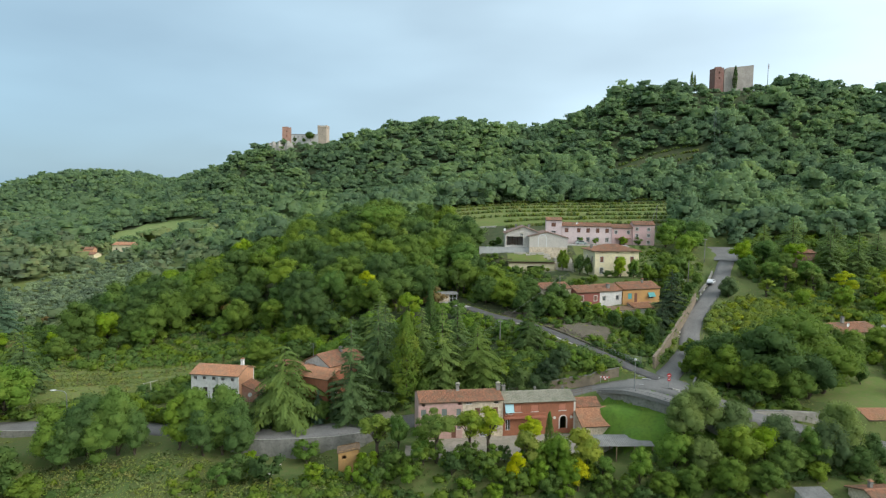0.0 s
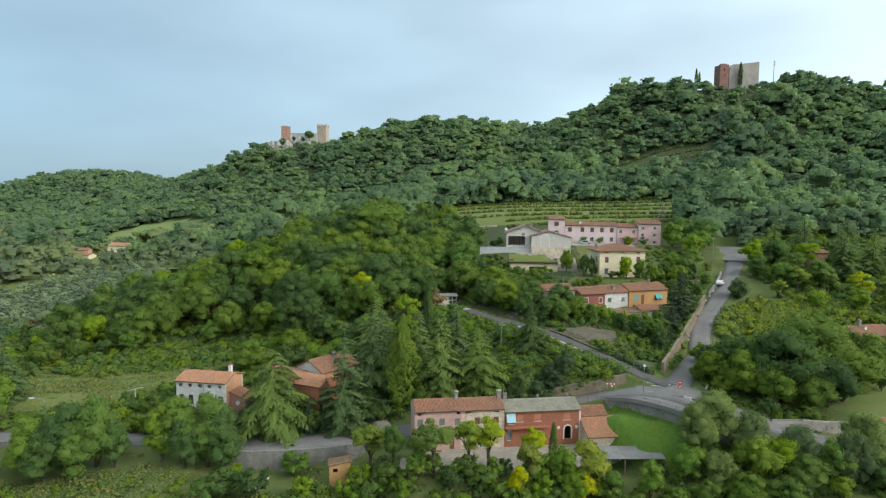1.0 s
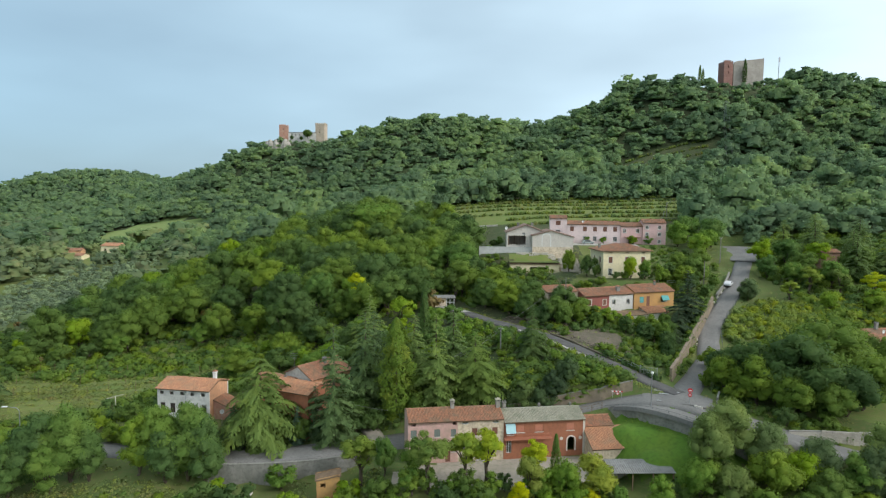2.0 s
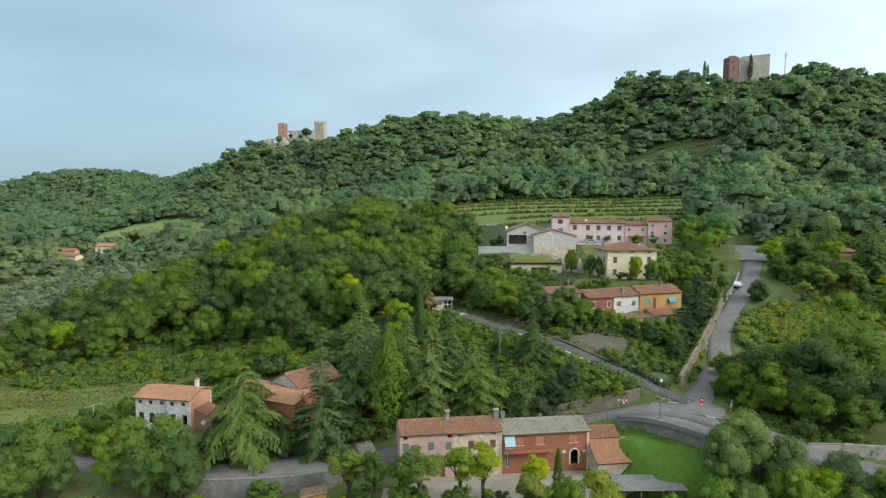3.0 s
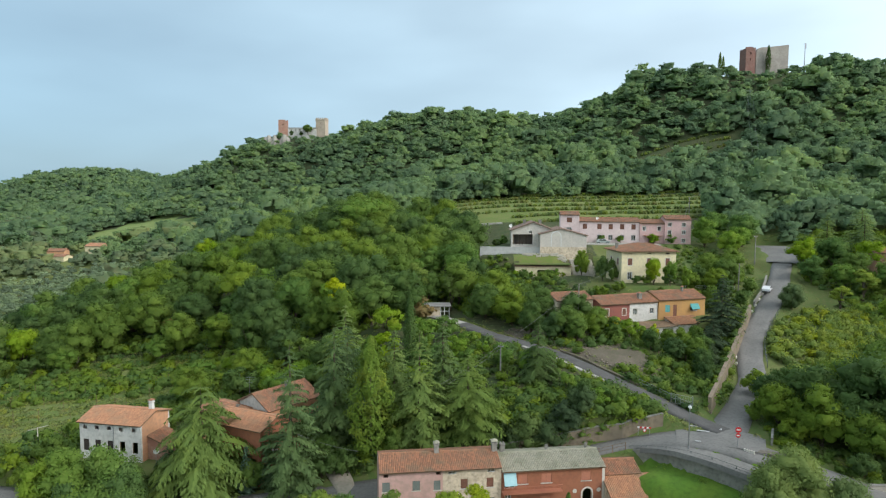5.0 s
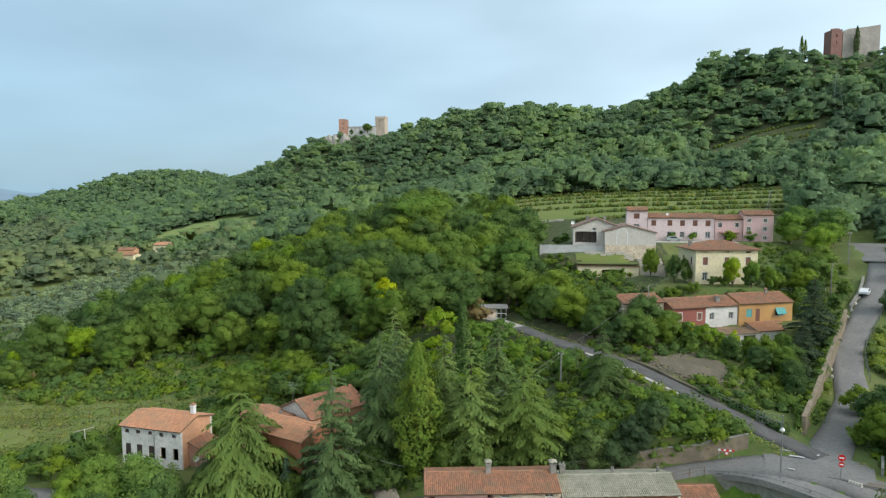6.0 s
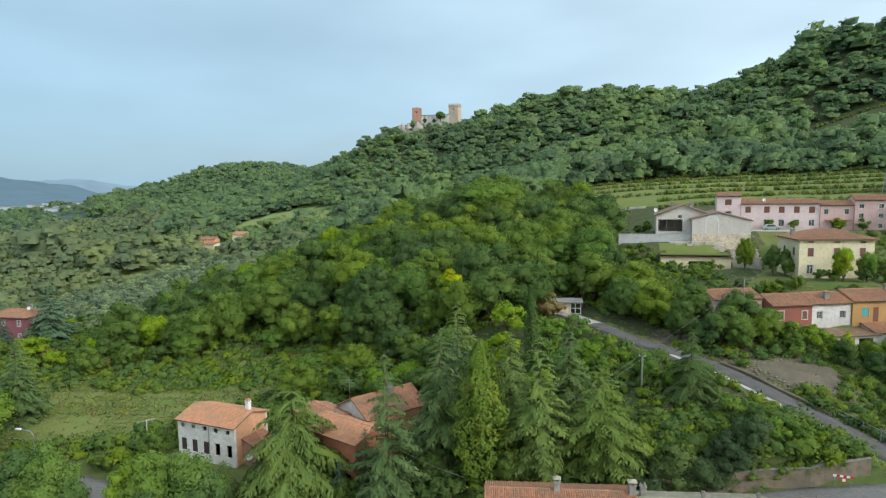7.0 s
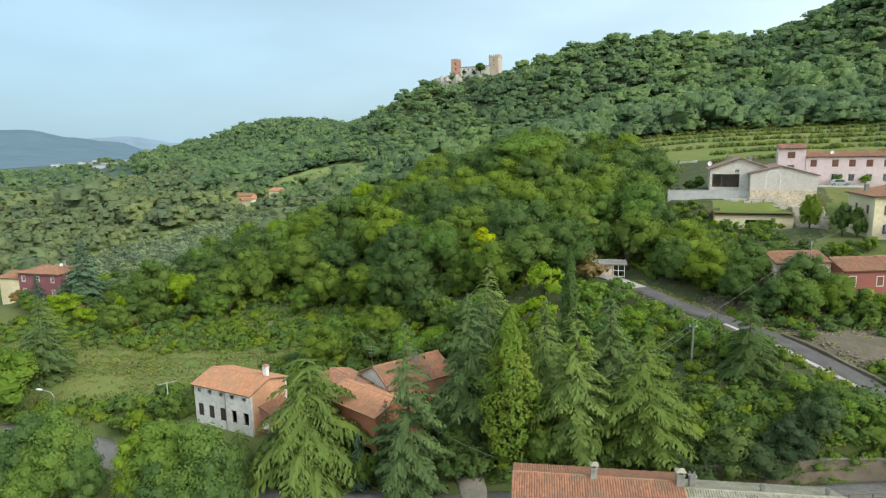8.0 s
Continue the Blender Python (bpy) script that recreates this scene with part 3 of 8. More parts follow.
def wall_mesh(u0, u1, v0, v1, holes, mp, th=0.35, gable=None, low=None):
    """A wall with through openings; gable: (peak u, peak v) on top; low: (height at u0, height at u1) for a sloping top."""
    us = sorted({u0, u1, *[h[0] for h in holes], *[h[0] + h[2] for h in holes]})
    vs = sorted({v0, v1, *[h[1] for h in holes], *[h[1] + h[3] for h in holes]})
    solid = {}
    for i in range(len(us) - 1):
        for j in range(len(vs) - 1):
            mu, mv = (us[i] + us[i + 1]) / 2, (vs[j] + vs[j + 1]) / 2
            solid[i, j] = not any(h[0] < mu < h[0] + h[2] and h[1] < mv < h[1] + h[3] for h in holes)
    V, F = [], []

    def quad(*pts):
        k = len(V)
        V.extend(mp(*p) for p in pts)
        F.append(tuple(range(k, k + len(pts))))
    for (i, j), on in solid.items():
        if not on:
            continue
        a, b, c, d = us[i], us[i + 1], vs[j], vs[j + 1]
        for w in (0.0, th):
            quad((a, c, w), (b, c, w), (b, d, w), (a, d, w))
        if not solid.get((i - 1, j), False):
            quad((a, c, 0), (a, d, 0), (a, d, th), (a, c, th))
        if not solid.get((i + 1, j), False):
            quad((b, c, 0), (b, d, 0), (b, d, th), (b, c, th))
        if not solid.get((i, j - 1), False):
            quad((a, c, 0), (b, c, 0), (b, c, th), (a, c, th))
        if not solid.get((i, j + 1), False):
            quad((a, d, 0), (b, d, 0), (b, d, th), (a, d, th))
    if gable:
        k, top, ha, hb = gable
        ring = [(u0, v1), (u1, v1)] + ([(u1, hb)] if hb > v1 + 0.01 else []) + [(k, top)] + ([(u0, ha)] if ha > v1 + 0.01 else [])
        for w in (0.0, th):
            quad(*[(a, b, w) for a, b in ring])
        for (a, b), (c, d) in zip(ring[1:], ring[2:] + ring[:1]):
            quad((a, b, 0), (c, d, 0), (c, d, th), (a, b, th))
    bm = bmesh.new()
    vv = [bm.verts.new(p) for p in V]
    for f in F:
        bm.faces.new([vv[i] for i in f])
    bmesh.ops.remove_doubles(bm, verts=bm.verts, dist=0.0005)
    bmesh.ops.recalc_face_normals(bm, faces=bm.faces)
    me = bpy.data.meshes.new("wall")
    bm.to_mesh(me)
    bm.free()
    return me


def slope_tiles(o, along, down, wide, length, mat, dx=0.24, dl=0.42, rise=0.075, seed=1):
    """Barrel tiles over a roof slope. o: top corner; along the ridge; down the slope."""
    rng = np.random.default_rng(seed)
    o, a, d = np.array(o, float), np.array(along, float), np.array(down, float)
    n = np.cross(a, d)
    if n[2] < 0:
        n = -n
    cols, rows = max(1, int(wide / dx)), max(1, int(length / dl))
    dx, dl = wide / cols, length / rows
    i, j = [v.ravel() for v in np.meshgrid(np.arange(cols), np.arange(rows))]
    prof = np.array([(0.02, 0.0), (0.2, 0.75), (0.5, 1.0), (0.8, 0.75), (0.98, 0.0)])
    jit = rng.normal(0, 0.012, len(i))
    V = []
    for e, lift in ((0.0, 0.0), (1.12, 0.035)):
        for pu, ph in prof:
            base = o + np.outer((i + pu) * dx + rng.normal(0, 0.006, len(i)), a) + np.outer((j + e) * dl, d)
            V.append(base + np.outer(0.02 + ph * rise + lift + jit, n))
    V = np.stack(V, 1)
    V = V.reshape(-1, 3)
    base = np.arange(len(i))[:, None] * 10
    F = np.concatenate([base + np.array([k, k + 1, k + 6, k + 5]) for k in range(4)], 0)
    return quads("roof_tiles", V, F, mat)


def window(root, mp, u, v, w, h, style):
    """style: a set of words. Frame, panes, shutters, sill and surround, set into the opening."""
    def bx(u0, u1, v0, v1, w0, w1):
        vs = [mp(a, b, c) for c in (w0, w1) for b in (v0, v1) for a in (u0, u1)]
        return vs, [(0, 2, 3, 1), (4, 5, 7, 6), (0, 1, 5, 4), (2, 6, 7, 3), (0, 4, 6, 2), (1, 3, 7, 5)]
    closed = [s for s in style if s.startswith("shut_")]
    mats = {"shut_brown": SHUT_BROWN, "shut_grey": SHUT_GREY, "shut_red": SHUT_RED, "shut_dark": SHUT_DARK, "shut_teal": TEAL}
    fr = 0.07
    if "hole" in style:
        me = mesh_of("window", *join(bx(u, u + fr, v, v + h, 0.2, 0.27), bx(u + w - fr, u + w, v, v + h, 0.2, 0.27), bx(u + fr, u + w - fr, v + h - fr, v + h, 0.2, 0.27)), WOOD)
        win = part("window", me, root, "open dark window hole with an old frame")
    else:
        me = mesh_of("window", *join(bx(u, u + fr, v, v + h, 0.14, 0.21), bx(u + w - fr, u + w, v, v + h, 0.14, 0.21),
                                     bx(u + fr, u + w - fr, v + h - fr, v + h, 0.14, 0.21), bx(u + fr, u + w - fr, v, v + fr, 0.14, 0.21),
                                     bx(u + w / 2 - 0.03, u + w / 2 + 0.03, v + fr, v + h - fr, 0.145, 0.205)), WHITE_P if "white" in style else WOOD)
        win = part("window", me, root)
        part("pane", mesh_of("pane", *bx(u + fr, u + w - fr, v + fr, v + h - fr, 0.17, 0.18), GLASS), win)
    if closed:
        for k in (0, 1):
            a = u + k * w / 2 + 0.01
            prof = [(v + 0.01, 0.1), (v + 0.01, 0.06)]
            for q in range(int((h - 0.15) / 0.11)):
                prof += [(v + 0.05 + q * 0.11, 0.06), (v + 0.06 + q * 0.11, 0.04), (v + 0.13 + q * 0.11, 0.058)]
            prof += [(v + h - 0.01, 0.06), (v + h - 0.01, 0.1)]
            n = len(prof)
            V = [mp(e, vv, ww) for e in (a, a + w / 2 - 0.02) for vv, ww in prof]
            F = [(i, (i + 1) % n, n + (i + 1) % n, n + i) for i in range(n)] + [tuple(range(n - 1, -1, -1)), tuple(range(n, 2 * n))]
            part("shutter", mesh_of("shutter", V, F, mats[closed[0]]), win)
    if "trim" in style:
        t = 0.14
        part("surround", mesh_of("surround", *join(bx(u - t, u, v - t, v + h + t, -0.03, 0.08), bx(u + w, u + w + t, v - t, v + h + t, -0.03, 0.08),
                                                  bx(u, u + w, v + h, v + h + t, -0.03, 0.08), bx(u, u + w, v - t, v, -0.05, 0.1)), PALE_TRIM), win, "pale stone surround")
    elif "sill" in style:
        part("sill", mesh_of("sill", *bx(u - 0.12, u + w + 0.12, v - 0.1, v, -0.08, 0.12), PALE_TRIM), win)
    if "awning" in style:
        vs = [mp(u - 0.1, v + h + 0.05, -0.02), mp(u + w + 0.1, v + h + 0.05, -0.02), mp(u + w + 0.1, v + h * 0.35, -0.85), mp(u - 0.1, v + h * 0.35, -0.85),
              mp(u - 0.1, v + h + 0.02, -0.0), mp(u + w + 0.1, v + h + 0.02, -0.0), mp(u + w + 0.1, v + h * 0.35 - 0.05, -0.83), mp(u - 0.1, v + h * 0.35 - 0.05, -0.83)]
        part("awning", mesh_of("awning", vs, [(0, 1, 2, 3), (4, 5, 6, 7), (0, 1, 5, 4), (2, 3, 7, 6), (0, 3, 7, 4), (1, 2, 6, 5)], TEAL if "teal" in style else AWN_BLUE), win, "cloth sun awning let down")
    return win


def chimney(root, x, y, z0, z1, s=0.55, cap=True, mat=None):
    """Shaft with a flared crown, an open flue and a small tiled cap."""
    shapes = [box(x - s / 2, x + s / 2, y - s / 2, y + s / 2, z0, z1 - 0.35), box(x - s / 2 - 0.08, x + s / 2 + 0.08, y - s / 2 - 0.08, y + s / 2 + 0.08, z1 - 0.35, z1 - 0.25)]
    for dx in (-1, 1):
        for dy in (-1, 1):
            shapes.append(box(x + dx * s * 0.36 - 0.07, x + dx * s * 0.36 + 0.07, y + dy * s * 0.36 - 0.07, y + dy * s * 0.36 + 0.07, z1 - 0.25, z1))
    ch = part("chimney", mesh_of("chimney", *join(*shapes), mat or CONCRETE), root)
    if cap:
        e = s / 2 + 0.14
        V = [(x - e, y - e, z1), (x + e, y - e, z1), (x + e, y + e, z1), (x - e, y + e, z1), (x, y, z1 + 0.28)]
        part("cap", mesh_of("cap", V, [(0, 1, 4), (1, 2, 4), (2, 3, 4), (3, 0, 4), (3, 2, 1, 0)], TILE_RED if cap is True else cap), ch)
    return ch


def house(name, label, m, L, D, H, pitch, walls, tiles, wins=(), ridge="x", roof="gable", eave=0.4, base=2.5, chims=(), dx=0.24, dl=0.42, seed=1, group="", half=0.5, over=0.3, category="house"):
    """A house: local x along its front, y into its depth, z up from its floor. wins: (side, u, v, w, h, style words).
    walls: one material, or one per side. half: where the ridge stands over the depth."""
    root = thing(name, m, label, category, group)
    if not isinstance(walls, dict):
        walls = {s: walls for s in "fblr"}
    wins = list(wins)
    t = math.tan(radians(pitch))
    span = D if ridge == "x" else L
    run_a, run_b = span * half, span * (1 - half)
    peak = H + run_a * t
    H_b = peak - run_b * t
    for s in "fblr":
        mp = side_map(s, L, D)
        w = L if s in "fb" else D
        a, b = (0, w) if s in "fb" else (0.36, w - 0.36)
        holes = [(q[1], q[2], q[3], q[4]) for q in wins if q[0] == s]
        gab, top = None, H
        if roof == "gable":
            if (ridge == "x") == (s in "lr"):
                top = min(H, H_b)
                gab = (w * half, peak, H, H_b)
            elif s in "br":
                top = H_b
        me = wall_mesh(a, b, -base, top, holes, mp, gable=gab)
        me.materials.append(walls[s])
        part("wall", me, root)
    for q in wins:
        window(root, side_map(q[0], L, D), q[1], q[2], q[3], q[4], q[5])
    e = eave
    if roof == "hip":
        c, k = 0.5 * min(L, D), 0.5 * min(L, D) * t
        z0 = H - e * t
        P = [(-e, -e, z0), (L + e, -e, z0), (L + e, D + e, z0), (-e, D + e, z0)]
        R = [(c, D / 2, H + k), (L - c, D / 2, H + k)] if L >= D else [(L / 2, c, H + k), (L / 2, D - c, H + k)]
        V = P + R + [(x, y, z - 0.16) for x, y, z in P + R]
        tops = [(0, 1, 5, 4), (1, 2, 5), (2, 3, 4, 5), (3, 0, 4)] if L >= D else [(0, 1, 4), (1, 2, 5, 4), (2, 3, 5), (3, 0, 4, 5)]
        F = tops + [tuple(i + 6 for i in reversed(f)) for f in tops] + [(0, 1, 7, 6), (1, 2, 8, 7), (2, 3, 9, 8), (3, 0, 6, 9)]
        rf = part("roof", mesh_of("roof", V, F, WOOD), root)
        for k2, f in enumerate(tops):
            pts = [Vector(V[i]) for i in f]
            lo = sorted(pts, key=lambda p: p.z)[:2]
            hi = [p for p in pts if p not in lo]
            al = (lo[1] - lo[0])
            wlen = al.length
            al.normalize()
            mid = (lo[0] + lo[1]) / 2
            top = sum(hi, Vector()) / len(hi)
            dn = (mid - top) - al * ((mid - top).dot(al))
            slen = dn.length
            dn.normalize()
            rows = max(2, int(slen / dl))
            bits = []
            nrm = al.cross(dn)
            if nrm.z < 0:
                nrm = -nrm
            lefts = [(p - lo[0]).dot(al) for p in hi]
            for r in range(rows):
                f0 = (r + 0.5) / rows
                a0 = min(lefts) * (1 - f0)
                a1 = max(lefts) * (1 - f0) + wlen * f0
                o = lo[0] - dn * slen * (1 - r / rows) + al * a0
                bits.append(slope_tiles(o, al, dn, max(0.3, a1 - a0), slen / rows, tiles, dx, slen / rows, seed=seed + r))
            me = bits[0]
            bm = bmesh.new()
            for bme in bits:
                bm.from_mesh(bme)
            bm.to_mesh(me)
            bm.free()
            part("tiling", me, rf, "rows of barrel roof tiles")["kind"] = "stuff"
    else:
        thick = 0.14
        for sgn, run in ((-1, run_a), (1, run_b)):
            sl = math.hypot(run + e, (run + e) * t)
            cs, sn = (run + e) / sl, (run + e) * t / sl
            if ridge == "x":
                top, al, dn, wid = Vector((-over, D * half, peak)), Vector((1, 0, 0)), Vector((0, sgn * cs, -sn)), L + 2 * over
            else:
                top, al, dn, wid = Vector((L * half, -over, peak)), Vector((0, 1, 0)), Vector((sgn * cs, 0, -sn)), D + 2 * over
            nrm = al.cross(dn)
            if nrm.z < 0:
                nrm = -nrm
            c = [top, top + al * wid, top + al * wid + dn * sl, top + dn * sl]
            V = [tuple(p) for p in c] + [tuple(p - nrm * thick + Vector((0, 0, 0))) for p in c]
            rf = part("roof", mesh_of("roof", V, [(0, 1, 2, 3), (7, 6, 5, 4), (0, 1, 5, 4), (1, 2, 6, 5), (2, 3, 7, 6), (3, 0, 4, 7)], WOOD), root)
            if tiles:
                part("tiling", slope_tiles(top + nrm * 0.01, al, dn, wid, sl, tiles, dx, dl, seed=seed + sgn + 3), rf, "rows of barrel roof tiles")["kind"] = "stuff"
        ax = (Vector((-over, D * half, peak)), Vector((L + over, D * half, peak))) if ridge == "x" else (Vector((L * half, -over, peak)), Vector((L * half, D + over, peak)))
        if tiles:
            n = max(2, int((ax[1] - ax[0]).length / 0.45))
            caps = [tube([ax[0].lerp(ax[1], k / n), ax[0].lerp(ax[1], (k + 1.1) / n)], (0.13, 0.155), 6) for k in range(n)]
            part("ridge_tiles", mesh_of("ridge_tiles", *join(*caps), tiles), root)
    for cxx, cyy, z0, z1, s, cap in chims:
        chimney(root, cxx, cyy, z0, z1, s, cap)
    return root


def at(x, y, z, yaw=0.0):
    return pose(x, y, z, 0, 0, yaw)


def dish(x, y, z, yaw, s=0.45, pole=1.0):
    root = thing("satellite_dish", at(x, y, z, yaw), "white satellite dish on a short mast", "dish")
    V, F = [(0, 0.1, 0)], []
    for r in range(1, 4):
        for k in range(12):
            a = 2 * math.pi * k / 12
            V.append((math.cos(a) * s * r / 3, 0.1 - 0.12 * (r / 3) ** 2, math.sin(a) * s * r / 3))
    F += [(0, 1 + k, 1 + (k + 1) % 12) for k in range(12)]
    for r in range(2):
        F += [(1 + r * 12 + k, 1 + r * 12 + (k + 1) % 12, 13 + r * 12 + (k + 1) % 12, 13 + r * 12 + k) for k in range(12)]
    F2 = [tuple(i + len(V) for i in reversed(f)) for f in F]
    V2 = [(a, b + 0.03, c) for a, b, c in V]
    part("reflector", mesh_of("reflector", V + V2, F + F2, WHITE_P, fix=False), root)
    part("mast", mesh_of("mast", *tube([(0, 0.14, -pole), (0, 0.14, 0.1)], (0.03, 0.03), 5), GREY_METAL), root)
    part("arm", mesh_of("arm", *tube([(0, 0.1, -s * 0.8), (0, -0.4, 0.0)], (0.015, 0.015), 4), GREY_METAL), root)
    return root

# ---- the farmhouse row by the road ----
def along(x, y, yaw, d, side=0.0):
    c, s = math.cos(radians(yaw)), math.sin(radians(yaw))
    return x + c * d - s * side, y + s * d + c * side


FX, FY, FYAW = -4.2, 112.9, 9.0
house("farmhouse", "pink plastered farmhouse with clay tile roof and shutters", at(FX, FY, -3.2, FYAW), 8.4, 6.4, 7.2, 18, W_PINK, TILE_RED,
      [("f", 0.6, 6.3, 0.65, 0.55, {"hole"}), ("f", 7.5, 6.3, 0.7, 0.55, {"hole"}),
       ("f", 0.45, 4.4, 1.0, 1.3, {"shut_grey", "sill"}), ("f", 4.4, 4.4, 1.0, 1.3, {"shut_grey", "sill"}), ("f", 7.2, 4.3, 0.9, 1.3, {"shut_grey", "sill"}),
       ("f", 0.5, 1.7, 0.9, 1.25, {"sill"}), ("f", 3.8, 1.7, 0.9, 1.25, {"sill"}), ("f", 6.3, 0.0, 0.85, 2.2, {"shut_brown"}), ("f", 7.35, 1.7, 0.8, 1.25, {"sill"})],
      over=0.0, chims=[(7.9, 3.0, 7.6, 9.6, 0.6, TILE_GREY)], seed=3)
bx0, by0 = along(FX, FY, FYAW, 8.4)
house("farmhouse", "patchy bare-plaster stone farmhouse with clay tile roof", at(bx0, by0, -3.2, FYAW), 7.9, 6.4, 7.15, 18, W_STONE, TILE_RED,
      [("f", 0.7, 6.3, 1.1, 0.5, {"white"}), ("f", 6.0, 6.3, 1.0, 0.5, {"white"}), ("f", 2.4, 4.3, 0.95, 1.3, {"shut_brown", "sill"}), ("f", 5.9, 4.3, 0.95, 1.3, {"shut_brown", "sill"}),
       ("f", 3.4, 0.0, 1.2, 2.2, {"white", "trim"}), ("f", 6.1, 1.6, 0.9, 1.25, {"shut_grey", "sill"}), ("f", 0.9, 1.6, 0.9, 1.25, {"sill"})],
      over=0.0, chims=[(7.5, 2.9, 7.6, 9.5, 0.7, TILE_GREY)], seed=8)
rx0, ry0 = along(FX, FY, FYAW, 16.35)
red = house("red_farmhouse", "brick-red plastered farmhouse with grey tile roof and balcony", at(rx0, ry0, -3.25, FYAW), 14.4, 6.4, 6.55, 18, W_RED, TILE_GREY,
            [("f", 0.35, 3.95, 1.5, 2.2, {"awning", "white"}), ("f", 2.3, 4.5, 1.25, 1.35, {"shut_red", "sill"}), ("f", 5.5, 4.5, 1.4, 1.35, {"shut_red", "sill"}),
             ("f", 11.1, 4.5, 1.35, 1.35, {"shut_red", "sill"}), ("f", 0.45, 1.0, 0.9, 2.1, {"white"}), ("f", 5.4, 1.3, 1.35, 1.4, {"shut_red", "sill"}),
             ("f", 11.3, 0.9, 1.3, 2.5, {"hole"})], over=0.0, seed=14,
            chims=[(0.9, 3.8, 7.2, 8.9, 0.6, False), (7.2, 3.6, 7.2, 8.3, 0.3, False), (13.0, 3.7, 7.2, 8.2, 0.25, False)])


def arch_ring(u, v, r, w0, w1, th, n=12):
    """A half ring over an opening, standing proud of the wall."""
    V, F = [], []
    for k in range(n + 1):
        a = math.pi * k / n
        for rr in (r, r + th):
            for w in (w0, w1):
                V.append((u + math.cos(a) * rr, w, v + math.sin(a) * rr))
    for k in range(n):
        b = k * 4
        F += [(b, b + 4, b + 6, b + 2), (b + 1, b + 3, b + 7, b + 5), (b, b + 1, b + 5, b + 4), (b + 2, b + 6, b + 7, b + 3)]
    F += [(0, 2, 3, 1), (n * 4, n * 4 + 1, n * 4 + 3, n * 4 + 2)]
    return V, F


def spandrel(u, v, r, w0, w1, n=8):
    """Fills the corners between a round arch and the square opening that it stands in."""
    V, F = [], []
    for s in (-1, 1):
        for k in range(n + 1):
            a = math.pi / 2 * k / n
            for w in (w0, w1):
                V.append((u + s * math.cos(a) * r, w, v + math.sin(a) * r))
                V.append((u + s * r, w, v + r) if k else (u + s * r, w, v))
        o = 0 if s < 0 else (n + 1) * 4
        for k in range(n):
            b = o + k * 4
            F += [(b, b + 4, b + 5, b + 1), (b + 2, b + 3, b + 7, b + 6), (b, b + 2, b + 6, b + 4)]
    return V, F


part("arch_surround", mesh_of("arch_surround", *join(arch_ring(11.95, 2.75, 0.65, -0.06, 0.1, 0.22), box(11.08, 11.3, -0.06, 0.1, 0.9, 2.75), box(12.6, 12.82, -0.06, 0.1, 0.9, 2.75)), PALE_TRIM), red, "pale stone arch surround")
part("arch_spandrel", mesh_of("arch_spandrel", *spandrel(11.95, 2.75, 0.65, 0.02, 0.3), W_RED), red)
for u in (10.2, 13.6):
    part("roundel", mesh_of("roundel", *tube([(u, -0.04, 3.1), (u, 0.03, 3.1)], (0.3, 0.3), 14), PALE_TRIM), red, "round pale wall ornament")
bal = part("balcony", mesh_of("balcony", *box(0.05, 8.2, -1.0, -0.002, 3.55, 3.70), SHUT_RED), red, "thin balcony slab")
rails = [box(0.05, 8.2, -0.99, -0.95, 4.55, 4.6)] + [box(0.1 + k * 0.18, 0.12 + k * 0.18, -0.985, -0.955, 3.72, 4.55) for k in range(45)]
part("railing", mesh_of("railing", *join(*rails), SHUT_RED), bal, "rust-red balcony railing")
part("quoin", mesh_of("quoin", *box(14.05, 14.42, -0.03, 0.2, -1, 6.3), PALE_TRIM), red, "whitewashed corner strip")

ax0, ay0 = along(FX, FY, FYAW, 30.75, 0.9)
house("outbuilding", "small tiled outbuilding built against the red farmhouse", at(ax0, ay0, -3.2, FYAW), 5.4, 5.0, 4.8, 20, W_STONE, TILE_RED, over=0.25, seed=21, eave=0.3, category="outbuilding")
ax1, ay1 = along(FX, FY, FYAW, 30.8, -3.9)
house("outbuilding", "lean-to with an orange clay tile roof beside the farmhouse", at(ax1, ay1, -3.4, FYAW), 7.0, 4.8, 2.7, 24, W_STONE, TILE_ORANGE, half=0.97, over=0.2, seed=25, eave=0.2, category="outbuilding")


def corrugated(L, D, z, slope, mat, pitch=0.35):
    """A corrugated sheet roof with real waves."""
    n = int(L / pitch * 4)
    V, F = [], []
    for dz in (0, -0.03):
        for j in range(2):
            for i in range(n + 1):
                V.append((i * L / n, j * D, z + j * slope + 0.05 * math.sin(i * math.pi / 2) + dz))
    m = n + 1
    for i in range(n):
        F += [(i, i + 1, m + i + 1, m + i), (2 * m + i, 3 * m + i, 3 * m + i + 1, 2 * m + i + 1), (i, 2 * m + i, 2 * m + i + 1, i + 1)]
    return mesh_of("sheet_roof", V, F, mat, fix=False)


sx, sy = 27.6, 105.6
shed = thing("shed", at(sx, sy, -4.2, 2), "open shed with a grey corrugated fibre-cement roof", "shed")
part("sheet_roof", corrugated(10.2, 4.2, 3.1, 0.5, FIBRE), shed)
for i in range(4):
    for y in (0.15, 4.0):
        part("post", mesh_of("post", *box(0.2 + i * 3.2, 0.36 + i * 3.2, y, y + 0.16, -1.0, 3.0 + y * 0.11), WOOD), shed)
part("back_wall", mesh_of("back_wall", *box(0, 10.0, 4.2, 4.4, -1.0, 3.4), CONCRETE), shed)

# small hut by the road
hut = house("garden_hut", "small wooden garden hut with a grey sheet roof", at(-18.2, 107.0, -5.6, 10), 3.6, 2.8, 2.2, 10, W_ORANGE, None, [("f", 0.6, 0.9, 0.8, 0.7, {"hole"})], ridge="y", half=0.9, over=0.2, eave=0.25, category="hut")

